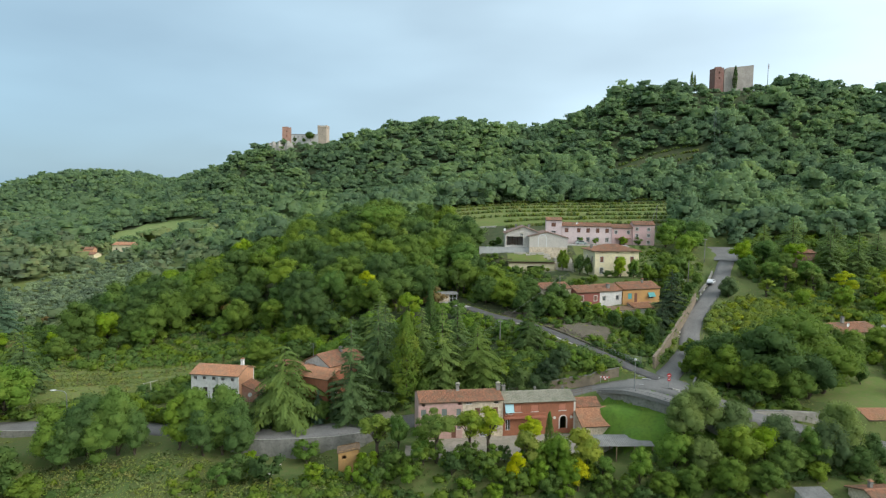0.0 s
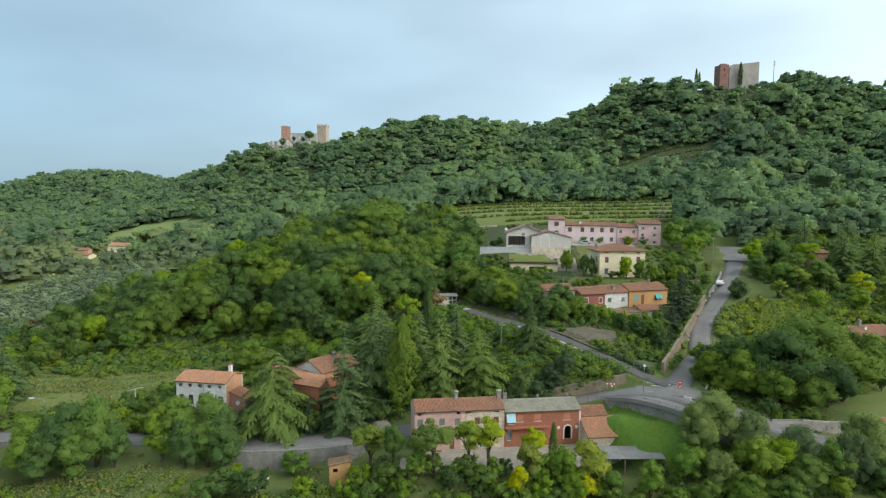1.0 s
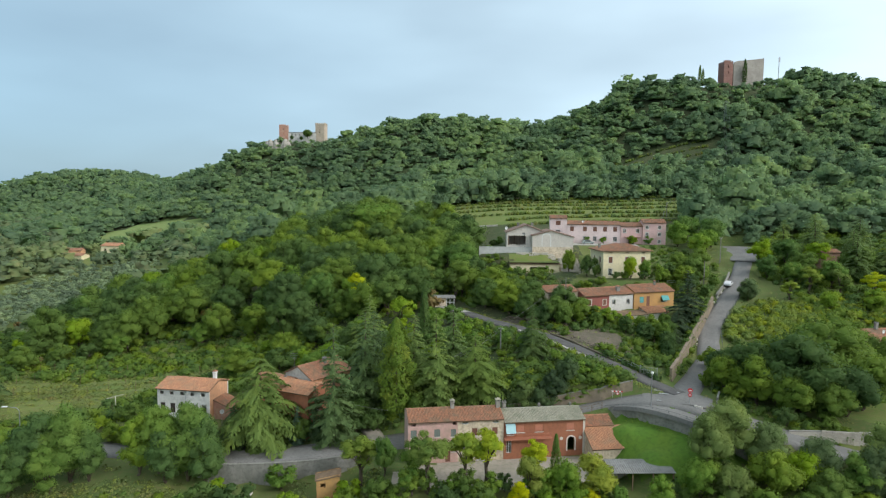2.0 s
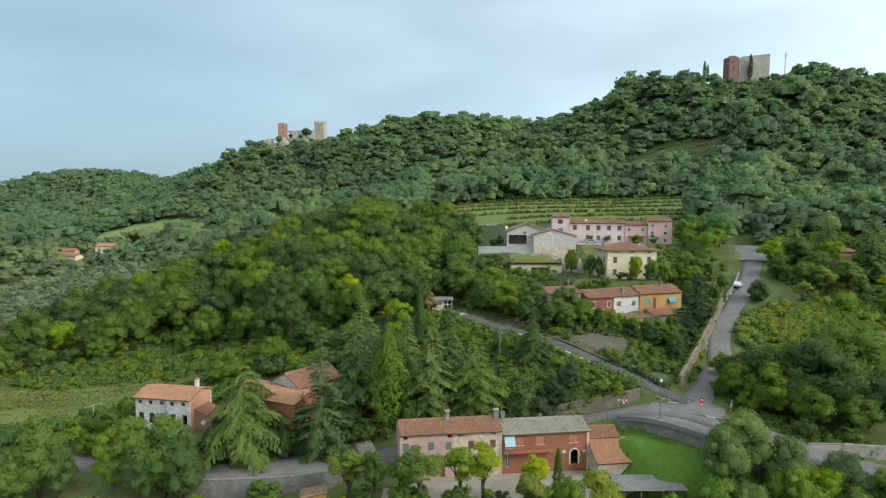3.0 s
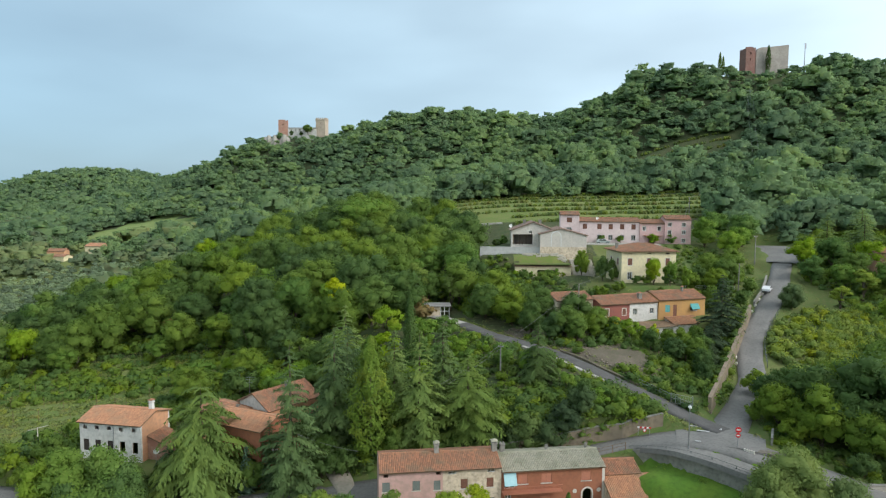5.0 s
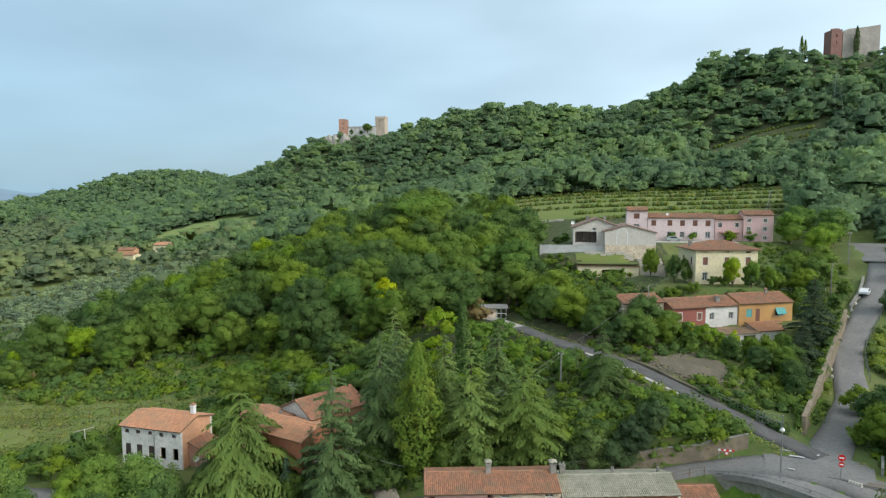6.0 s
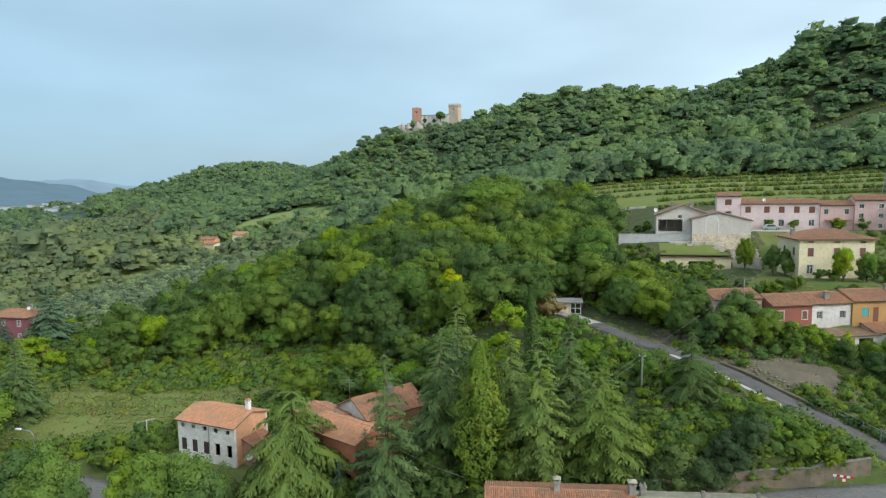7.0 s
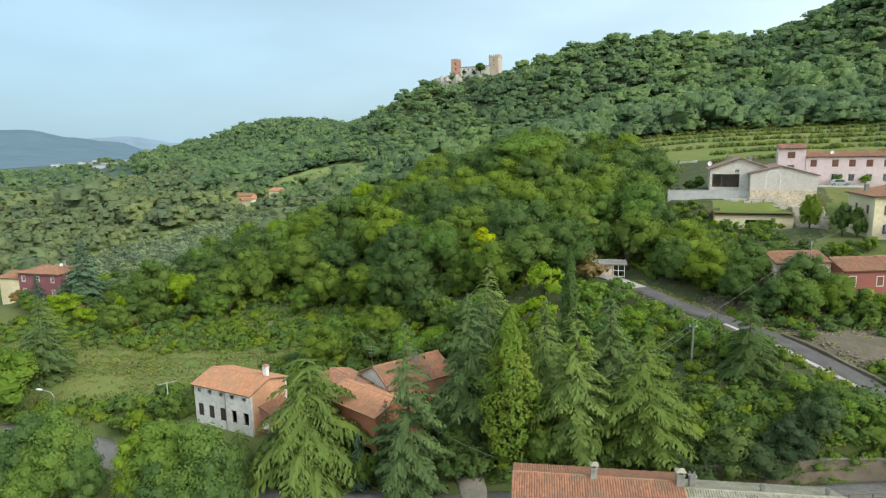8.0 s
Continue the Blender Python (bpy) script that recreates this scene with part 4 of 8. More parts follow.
# ---- the white house ----
WX, WY, WYAW = -52.9, 128.1, -9.0
wins = []
for u in (0.55, 2.6, 4.75, 6.8, 9.0):
    wins.append(("f", u, 4.95, 0.75, 0.62, {"hole"}))
    wins.append(("f", u + 0.05, 1.5, 1.0, 1.85, {"hole"} if u > 6 else {"shut_dark"}))
whouse = house("white_house", "old grey-white farmhouse with orange tile roof and dark windows", at(WX, WY, -1.6, WYAW), 10.6, 7.2, 6.2, 17, {"f": W_WHITE, "b": W_WHITE, "l": W_WHITE, "r": W_OCHRE}, TILE_ORANGE, wins, over=0.25, seed=31)
ch = chimney(whouse, 9.3, 4.6, 6.8, 8.6, 0.6, True, WHITE_P)
part("drainpipe", mesh_of("drainpipe", *tube([(5.95, -0.08, -1), (5.95, -0.08, 6.1)], (0.05, 0.05), 6), GREY_METAL), whouse, "grey drainpipe")
house("lean_to", "low brick lean-to against the white house", at(*along(WX, WY, WYAW, 10.65, 1.5), -1.6, WYAW), 3.4, 4.2, 3.9, 22, BRICKWORK, TILE_RED, ridge="y", half=0.03, over=0.15, eave=0.2, seed=36, category="outbuilding")

# ---- the red-roofed house among the conifers ----
house("villa", "salmon house with a steep clay tile roof among conifers", at(-30.4, 135.8, -2.4, -37), 8.0, 10.2, 8.0, 26, {"f": W_WHITE, "b": W_OCHRE, "l": W_OCHRE, "r": W_OCHRE}, TILE_RED,
      [("r", 2.2, 4.6, 0.8, 1.3, {"shut_brown"}), ("r", 5.2, 4.6, 0.8, 1.3, {"hole"}), ("r", 7.8, 4.6, 0.8, 1.3, {"hole"}), ("r", 3.0, 1.6, 1.4, 1.1, {"white", "trim"}), ("r", 6.2, 0.0, 1.0, 2.1, {"shut_brown"})],
      ridge="y", over=0.35, seed=41, chims=[(4.9, 6.0, 9.0, 10.9, 0.6, False)])
house("villa_wing", "low wing with a pale orange tile roof beside the villa", at(-32.6, 128.9, -2.6, -24), 10.0, 7.0, 7.2, 17, W_RED, TILE_ORANGE,
      [("f", 2.0, 1.5, 1.1, 1.3, {"shut_grey"}), ("f", 6.6, 0.2, 2.4, 2.4, {"hole"}), ("r", 2.6, 2.6, 1.0, 1.1, {"white", "trim"})], over=0.3, seed=45, category="house")
house("villa_wing", "small rear wing with a clay tile roof", at(-36.6, 134.3, -2.4, -30), 8.0, 5.0, 7.1, 16, W_OCHRE, TILE_RED, over=0.3, seed=47, chims=[(6.6, 2.4, 7.0, 8.2, 0.4, False)])
aer = thing("tv_aerial", at(-28.6, 135.6, 7.0), "thin metal roof aerial", "aerial")
part("mast", mesh_of("mast", *tube([(0, 0, -2), (0, 0, 2.6)], (0.03, 0.025), 5), GREY_METAL), aer)
for z, w in ((2.5, 0.7), (2.1, 0.8), (1.6, 0.6)):
    part("bar", mesh_of("bar", *box(-w, w, -0.02, 0.02, z, z + 0.04), GREY_METAL), aer)

# ---- the terraced row: red, white and orange houses ----
RX, RY, RYAW = 36.6, 167.4, 19.0
house("row_house", "low house with an old dark tile roof behind trees", at(*along(RX, RY, RYAW, -9.2, 2.5), 13.0, RYAW), 9.0, 7, 4.8, 18, W_STONE, TILE_RED, over=0.0, seed=51, group="terraced row")
house("row_house", "dull red terraced house with brown windows", at(RX, RY, 12.9, RYAW), 7.4, 7.2, 4.0, 20, W_CRIMSON, TILE_RED,
      [("f", 1.2, 1.4, 1.0, 1.5, {"shut_brown", "trim"}), ("f", 5.6, 1.4, 0.9, 1.4, {"shut_brown", "trim"})], over=0.0, base=5, seed=53, group="terraced row")
house("row_house", "white terraced house with two framed windows", at(*along(RX, RY, RYAW, 7.4, 0.0), 12.9, RYAW), 7.2, 7.2, 4.1, 20, W_WHITE, TILE_RED,
      [("f", 0.9, 1.35, 1.0, 1.3, {"white", "trim"}), ("f", 5.2, 1.35, 1.0, 1.3, {"white", "trim"})], over=0.0, base=5, seed=55, group="terraced row", chims=[(3.4, 1.4, 4.3, 5.9, 0.8, True)])
house("row_house", "orange terraced house with teal roller blinds", at(*along(RX, RY, RYAW, 14.7, -0.3), 12.9, RYAW), 12.4, 7.6, 4.4, 20, W_ORANGE, TILE_RED,
      [("f", 1.7, 1.5, 1.3, 1.6, {"shut_teal"}), ("f", 3.8, 0.4, 1.0, 2.7, {"shut_brown"}), ("f", 8.4, 1.4, 2.0, 1.7, {"awning", "teal", "white"})], over=0.0, base=5, seed=57, group="terraced row", chims=[(8.4, 3.0, 5.2, 6.6, 0.4, True)])
house("garage", "low white garage with a flat beige canopy roof", at(*along(RX, RY, RYAW, 8.6, -4.4), 9.6, RYAW), 7.6, 4.2, 2.7, 5, W_WHITE, None,
           [("f", 0.8, 0.4, 2.6, 1.7, {"hole"}), ("f", 4.2, 0.4, 2.6, 1.7, {"hole"})], over=0.3, half=0.95, eave=0.4, category="garage")
house("garage", "low outbuilding with a red tile porch roof", at(*along(RX, RY, RYAW, 16.3, -3.9), 9.8, RYAW), 7.4, 3.6, 2.6, 16, W_WHITE, TILE_ORANGE, over=0.2, half=0.95, eave=0.3, seed=59, category="garage")

# ---- the yellow house ----
yel = [("f", u, v, 1.1, h, {"trim", k}) for u in (1.6, 6.5, 11.3) for v, h, k in ((0.9, 1.8, "white"), (4.4, 1.7, "shut_brown"))]
yel[2] = ("f", 6.3, 0.0, 1.6, 2.7, {"hole"})
yel += [("f", u, 7.1, 1.0, 0.35, {"hole"}) for u in (1.65, 6.5, 11.35)] + [("l", u, v, 1.0, 1.6, {"trim", "shut_brown"}) for u in (2.0, 6.5) for v in (0.9, 4.4)]
house("yellow_house", "cream yellow villa with a hipped clay tile roof", at(46.6, 188.6, 18.7, 7), 14.0, 10.5, 8.0, 17, W_YELLOW, TILE_RED, yel, roof="hip", eave=0.6, seed=61, dx=0.3, dl=0.5, chims=[(1.0, 6.0, 8.0, 9.6, 0.6, False)])

# ---- barns and the rose-coloured houses on the terrace ----
bl = house("barn_house", "beige house with a gable front and an open porch", at(21.4, 213.0, 26.0, -3), 12.5, 10, 4.4, 21, W_GREY, TILE_BROWN,
           [("f", 0.5, 0.3, 5.6, 2.9, {"hole"}), ("f", 5.0, 4.35 - 0.9, 1.0, 0.8, {"white", "trim"})], ridge="y", over=0.5, seed=63, dx=0.3, dl=0.5, chims=[(4.0, 6.0, 6.0, 7.4, 0.8, False), (8.6, 6.0, 6.0, 7.4, 0.8, False)])
for u in (5.3, 7.4):
    window(bl, side_map("f", 12.5, 10), u, 4.65, 1.05, 1.15, {"shut_grey", "trim"})
for u in (0.6, 2.4, 4.2):
    part("porch_post", mesh_of("porch_post", *box(u, u + 0.14, 0.1, 0.24, 0, 3.2), WOOD), bl)
part("bench", mesh_of("bench", *join(box(1.6, 3.4, 1.0, 1.6, 0.7, 0.8), box(1.6, 1.7, 1.0, 1.6, 0, 0.7), box(3.3, 3.4, 1.0, 1.6, 0, 0.7)), WOOD), bl)
b2 = house("barn", "beige barn with a blind arch in its gable front", at(29.2, 209.0, 26.0, -3), 12.8, 12, 3.6, 15, W_GREY, TILE_BROWN, [], base=6, ridge="y", over=0.25, seed=65, dx=0.3, dl=0.5, half=0.45, category="barn")
part("arch_trim", mesh_of("arch_trim", *join(arch_ring(4.4, 2.9, 1.25, -0.05, 0.05, 0.22), box(2.93, 3.15, -0.05, 0.05, 0.1, 2.9), box(5.65, 5.87, -0.05, 0.05, 0.1, 2.9)), WHITE_P), b2, "white arch moulding")
part("lunette", mesh_of("lunette", *(lambda v: (v, [tuple(range(len(v)))]))([(4.4 + math.cos(math.pi * k / 14) * 1.2, -0.012, 3.0 + math.sin(math.pi * k / 14) * 1.15) for k in range(15)]), PALE_TRIM, fix=False), b2, "pale half-round panel")
part("stone_base", mesh_of("stone_base", *box(0.05, 12.75, -0.1, -0.002, -6.0, -0.05), W_STONE), b2, "rubble stone footing")
pk = dict(eave=0.35, dx=0.3, dl=0.5, over=0.12)
PX, PY, PYAW = 38.0, 229.0, -7.0


def rows_of(us, vs, w, h, words, side="f"):
    return [(side, u, v, w, h, set(words)) for u in us for v in vs]


house("rose_tower_house", "tall narrow pale rose house with a low tile roof", at(PX, PY, 25.8, PYAW), 5.8, 7, 8.7, 15, W_ROSE, TILE_RED,
      [("f", 2.0, 6.3, 1.6, 1.5, {"shut_brown"}), ("f", 2.0, 3.2, 1.6, 1.5, {"white"})], seed=71, group="rose houses", **pk)
house("rose_house", "long pale rose house with brown shutters", at(*along(PX, PY, PYAW, 5.9), 25.8, PYAW), 18.0, 7.5, 6.7, 16, W_ROSE, TILE_RED,
      [("f", u, v, 1.3, h, {"shut_brown"} if v > 3 else {"white"}) for u in (1.0, 5.4, 8.8, 12.2, 15.6) for v, h in ((4.3, 1.6), (0.9, 1.7))], seed=73, group="rose houses", **pk)
house("rose_house", "low rose house between two taller ones", at(*along(PX, PY, PYAW, 23.95, -0.3), 25.8, PYAW), 7.2, 7.5, 6.3, 16, W_ROSE2, TILE_RED,
      [("f", 0.8, 4.0, 1.0, 1.3, {"trim", "white"}), ("f", 5.2, 4.0, 1.0, 1.3, {"trim", "white"}), ("f", 2.6, 0.0, 2.0, 2.2, {"hole"})], seed=75, group="rose houses", **pk)
house("rose_house", "three-storey rose corner house with small framed windows", at(*along(PX, PY, PYAW, 31.2, -0.9), 25.8, PYAW), 7.6, 7.5, 7.6, 16, W_ROSE2, TILE_RED,
      rows_of((0.9, 5.0), (0.6, 3.1, 5.4), 1.0, 1.15, ("trim", "white")) + rows_of((1.5, 5.0), (0.8, 3.2, 5.4), 0.9, 1.1, ("trim", "white"), "r"), seed=77, group="rose houses", **pk)
part("porch_roof", mesh_of("porch_roof", *box(0, 1, 0, 1, 0, 0.1), TILE_RED), thing("porch", at(*along(PX, PY, PYAW, 25.0, -1.8), 28.3, PYAW) @ Matrix.Diagonal((5.5, 1.6, 1, 1)), "red tile porch canopy on the rose house", "porch"))

# terrace walls below the barns
wl1 = thing("terrace_wall", at(12.4, 210.6, 23.4, -2), "plain grey concrete terrace wall", "wall", "", "structure")
part("wall_body", mesh_of("wall_body", *box(0, 17.0, 0, 0.35, -5, 2.3), PALE_CEMENT), wl1)
part("coping", mesh_of("coping", *box(-0.05, 17.05, -0.06, 0.41, 2.3, 2.38), PALE_CEMENT), wl1)
gar = house("sunken_garage", "low garage with a turf roof and dark opening", at(21.6, 201.5, 18.4, 0), 15.0, 4.6, 2.9, 3, W_YELLOW, None, [("f", 6.0, 0.2, 5.2, 1.7, {"hole"})], eave=0.35, over=0.2, half=0.97, category="garage")
part("turf", mesh_of("turf", *box(-0.1, 15.1, -0.1, 4.7, 3.24, 3.40), GRASS), gar, "mown turf on the flat roof")

# ---- castles on the ridge ----
def tower(name, label, m, w, h, mat, merlons=True, steps=4):
    root = thing(name, m, label, "tower")
    me = wall_mesh(-w / 2, w / 2, -6, h, [(-0.4, h * 0.72, 0.8, 1.4), (-0.4, h * 0.45, 0.7, 1.2)], lambda u, v, d: (u, -w / 2 + d, v), th=1.0)
    me.materials.append(mat)
    part("wall", me, root)
    for a, b, c, d in ((-w / 2, -w / 2 + 1, -w / 2 + 1, w / 2), (w / 2 - 1, w / 2, -w / 2 + 1, w / 2), (-w / 2 + 1, w / 2 - 1, w / 2 - 1, w / 2)):
        part("wall", mesh_of("wall", *box(a, b, c, d, -6, h), mat), root)
    part("deck", mesh_of("deck", *box(-w / 2 + 1, w / 2 - 1, -w / 2 + 1, w / 2 - 1, h - 1.2, h - 0.9), mat), root)
    if merlons:
        n = int(w / 1.5)
        s = w / (2 * n - 1)
        for k in range(n):
            a = -w / 2 + k * 2 * s
            for yy in (-w / 2, w / 2 - 0.6):
                part("merlon", mesh_of("merlon", *box(a, a + s, yy, yy + 0.6, h, h + 1.3), mat), root)
            if 0 < k < n - 1:
                for xx in (-w / 2, w / 2 - 0.6):
                    part("merlon", mesh_of("merlon", *box(xx, xx + 0.6, a, a + s, h, h + 1.3), mat), root)
        part("cornice", mesh_of("cornice", *join(box(-w / 2 - 0.25, w / 2 + 0.25, -w / 2 - 0.25, -w / 2, h - 0.9, h - 0.1), box(w / 2, w / 2 + 0.25, -w / 2, w / 2, h - 0.9, h - 0.1)), mat), root)
    else:
        rng = random.Random(5)
        broken = [box(-w / 2 + k * w / 8, -w / 2 + (k + 1) * w / 8, -w / 2, -w / 2 + 0.9, h, h + rng.uniform(0.1, 1.1)) for k in range(8)]
        part("broken_top", mesh_of("broken_top", *join(*broken), mat), root)
    return root


tower("castle_tower", "square red brick castle tower with broken top", at(-145.2, 577, 90.5, 12), 8.0, 14.2, BRICKWORK, False)
tower("castle_tower", "tall pale stone castle tower with battlements", at(-111.4, 577, 92.5, -8), 8.4, 13.6, PALE_STONE, True)
keep = house("castle_hall", "pale castle hall between the two towers", at(-140.5, 574, 91.5, -2), 25, 8, 7.4, 8, W_WHITE, None,
             [("f", 2.5 + k * 3.6, 4.2, 1.2, 1.8, {"hole"}) for k in range(6)], base=6, category="castle")
tower("fort_tower", "dark red brick fort tower", at(191.4, 445, 121.5, 10), 6.6, 13.6, BRICK_DARK, False)
fort = thing("fort_wall", at(196.0, 443, 121.5, 6), "ruined grey stone curtain wall of a fort", "wall")
V, F = [], []
prof = [(0, 11.6), (1.0, 13.8), (3.2, 14.6), (8, 15.0), (14, 15.7), (21.5, 16.8), (21.6, 16.8)]
for y in (0, 1.8):
    for u, h in prof:
        V += [(u, y, -6), (u, y, h)]
n = len(prof)
for k in range(n - 1):
    a, b = 2 * k, 2 * n + 2 * k
    F += [(a, a + 2, a + 3, a + 1), (b, b + 1, b + 3, b + 2), (a + 1, a + 3, b + 3, b + 1)]
F += [(0, 1, 2 * n + 1, 2 * n), (2 * n - 2, 4 * n - 2, 4 * n - 1, 2 * n - 1)]
part("wall_body", mesh_of("wall_body", V, F, GREY_STONE), fort)
part("wall_return", mesh_of("wall_return", *box(19.9, 21.6, 1.85, 20, -6, 15.2), GREY_STONE), fort)
mast = thing("antenna_mast", at(226, 442, 120, 0), "slim steel antenna mast on the hilltop", "mast")
part("pole", mesh_of("pole", *tube([(0, 0, 0), (0, 0, 18.5)], (0.3, 0.18), 5), GREY_METAL), mast)
for z in (15, 16.5):
    part("antenna", mesh_of("antenna", *box(-0.5, 0.5, -0.5, -0.3, z, z + 1.6), GREY_METAL), mast)

# ---- scattered houses ----
house("bungalow", "bungalow with wide low salmon tile roofs", at(95.5, 148, 7.6, 14), 13, 9, 3.2, 16, W_YELLOW, TILE_RED, [("f", 3, 0.8, 1.4, 1.4, {"shut_brown"})], eave=0.8, over=0.8, seed=81, dx=0.3, dl=0.5, chims=[(6.0, 4.0, 4.5, 6.2, 0.6, False)])
house("bungalow", "second wing of the bungalow with a salmon tile roof", at(105, 142, 7.2, -30), 10, 8, 3.2, 16, W_OCHRE, TILE_RED, eave=0.8, over=0.8, seed=83, dx=0.3, dl=0.5)
house("plum_house", "plum red house with pale framed windows", at(-149.0, 177.5, -1.0, 2), 13.6, 9, 7.0, 15, W_PURPLE, TILE_RED,
      [("f", u, v, 1.0, 1.4, {"white", "trim"}) for u in (1.2, 6, 10.8) for v in (1.2, 4.6)] + [("r", u, v, 1.0, 1.4, {"white", "trim"}) for u in (2.2,) for v in (1.2, 4.6)], roof="hip", eave=0.5, seed=85, dx=0.3, dl=0.5, chims=[(11.5, 4, 8, 9.8, 0.5, False)])
house("plum_annex", "cream annex beside the plum house", at(-156.0, 177.5, -1.2, 2), 6.9, 8, 5.4, 14, W_YELLOW, TILE_RED, seed=86, dx=0.3, dl=0.5)
house("far_farmhouse", "yellow farmhouse with a red roof below a meadow", at(-199, 371, 7.0, -6), 17, 9, 4.8, 17, W_YELLOW, TILE_ORANGE, [("f", u, 1.4, 1.2, 1.6, {"hole"}) for u in (2, 6, 10, 14)], seed=87, dx=0.4, dl=0.7)
house("far_house", "small salmon house in the trees", at(-220, 370, 4.2, 10), 9, 7, 4.6, 18, W_OCHRE, TILE_RED, [("f", u, 1.4, 1.0, 1.6, {"hole"}) for u in (1.5, 6)], seed=88, dx=0.4, dl=0.7)
house("far_house", "small pale house with a red roof", at(-211.5, 362.5, 3.4, -12), 7, 6, 3.4, 18, W_YELLOW, TILE_RED, seed=89, dx=0.4, dl=0.7)
house("far_house", "low white house in the orchards", at(-318, 372, G(-318, 372) - 0.2, 0), 20, 8, 3.4, 16, W_WHITE, TILE_RED, [("f", u, 1, 1.2, 1.6, {"hole"}) for u in (3, 9, 15)], seed=90, dx=0.4, dl=0.7)
house("hillside_hut", "dark red hut among the trees on the hill", at(112, 194, G(115, 196) + 1.5, 0), 5, 4.5, 4.2, 18, BRICKWORK, TILE_RED, base=5, seed=91, dx=0.3, dl=0.5, category="hut")
sh = thing("field_shed", at(-2.2, 177.4, 12.0, 4), "low field shed with a white framed door", "shed")
part("wall", mesh_of("wall", *join(box(0, 4.2, 0.2, 4, -1, 2.3)), W_STONE), sh)
part("flat_roof", mesh_of("flat_roof", *box(-0.4, 6.8, -0.4, 4.4, 2.3, 2.5), FIBRE), sh)
for u in (4.3, 5.2, 6.3):
    part("door_post", mesh_of("door_post", *box(u, u + 0.12, 0.2, 0.32, -0.5, 2.3), WHITE_P), sh)
for z in (0.0, 1.1, 2.15):
    part("door_rail", mesh_of("door_rail", *box(4.3, 6.4, 0.21, 0.31, z, z + 0.1), WHITE_P), sh)

# ---- plants ----
def unit(v):
    return v / np.maximum(np.linalg.norm(v, axis=-1, keepdims=True), 1e-9)


def leaves(rng, at_, nrm, size, narrow=0.62, spread=0.6):
    """Bent diamond-shaped sprigs of leaves at points, facing roughly along nrm."""
    n = len(at_)
    nrm = unit(nrm + rng.normal(0, spread, (n, 3)))
    u = unit(np.cross(nrm, rng.normal(0, 1, (n, 3))))
    v = np.cross(nrm, u)
    s = (size * rng.uniform(0.6, 1.35, n))[:, None]
    k = narrow * rng.uniform(0.75, 1.25, n)[:, None]
    V = np.stack([at_ - u * s * 0.5, at_ + v * s * k * 0.5 + nrm * s * 0.08, at_ + u * s * 0.5 - nrm * s * 0.1, at_ - v * s * k * 0.5 + nrm * s * 0.08], 1).reshape(-1, 3)
    F = np.arange(4 * n).reshape(-1, 4)
    return V, F


def sprays_of(rng, at_, way, size, narrow=0.17):
    """Long narrow needle sprays that lie along their bough."""
    n = len(at_)
    u = unit(way + rng.normal(0, 0.32, (n, 3)))
    side = unit(np.cross(u, np.array([0, 0, 1.0]) + rng.normal(0, 0.45, (n, 3))))
    up = np.cross(side, u)
    s = (size * rng.uniform(0.65, 1.3, n))[:, None]
    k = narrow * rng.uniform(0.7, 1.3, n)[:, None]
    V = np.stack([at_ - u * s * 0.45, at_ + side * s * k - up * s * 0.06, at_ + u * s * 0.65 - np.array([0, 0, 0.22]) * s, at_ - side * s * k - up * s * 0.06], 1).reshape(-1, 3)
    return V, np.arange(4 * n).reshape(-1, 4)


def round_cell(k):
    """A small round cell with k x k quads to a side: directions and faces."""
    seen, dirs, faces = {}, [], []
    for ax in range(3):
        for sg in (-1, 1):
            for i in range(k):
                for j in range(k):
                    q = []
                    for a, b in ((i, j), (i + 1, j), (i + 1, j + 1), (i, j + 1)):
                        p = [0, 0, 0]
                        p[ax], p[(ax + 1) % 3], p[(ax + 2) % 3] = sg, 2 * a / k - 1, 2 * b / k - 1
                        key = tuple(p)
                        if key not in seen:
                            seen[key] = len(dirs)
                            dirs.append(key)
                        q.append(seen[key])
                    faces.append(q if sg > 0 else q[::-1])
    return unit(np.array(dirs, float)), np.array(faces)


ROUND, PLAIN_CELL = round_cell(2), round_cell(1)


def masses(rng, centres, radii, squash=0.85, rough=0.16, up=0.3, cell=ROUND):
    """The dense inner foliage of a crown: uneven lumps, one for each leaf mass."""
    n, (dirs, faces) = len(centres), cell
    grow = 1 + rng.normal(0, rough, (n, len(dirs), 1))
    V = centres[:, None, :] + radii[:, None, None] * dirs[None] * grow * np.array([1, 1, squash])
    F = faces[None] + (np.arange(n) * len(dirs))[:, None, None]
    N = unit(np.tile(dirs, (n, 1)) + np.array([0, 0, up]) + rng.normal(0, 0.12, (n * len(dirs), 3)))
    return V.reshape(-1, 3), F.reshape(-1, 4), N


def crown_points(rng, centres, radii, n, squash=0.85, inner=0.72, outer=1.08):
    """Points in the outer shells of lumpy blobs, with outward directions."""
    w = radii ** 2
    k = rng.choice(len(centres), n, p=w / w.sum())
    d = unit(rng.normal(0, 1, (n, 3)))
    d[:, 2] = np.where(d[:, 2] < -0.45, -d[:, 2] * 0.5, d[:, 2])
    d = unit(d)
    r = radii[k] * rng.uniform(inner, outer, n)
    p = centres[k] + d * r[:, None] * np.array([1, 1, squash])
    deep = np.zeros(n, bool)
    for c, rad in zip(centres, radii):
        q = (p - c) / np.array([1, 1, squash])
        deep |= (np.linalg.norm(q, axis=1) < rad * 0.62)
    return p[~deep], d[~deep]


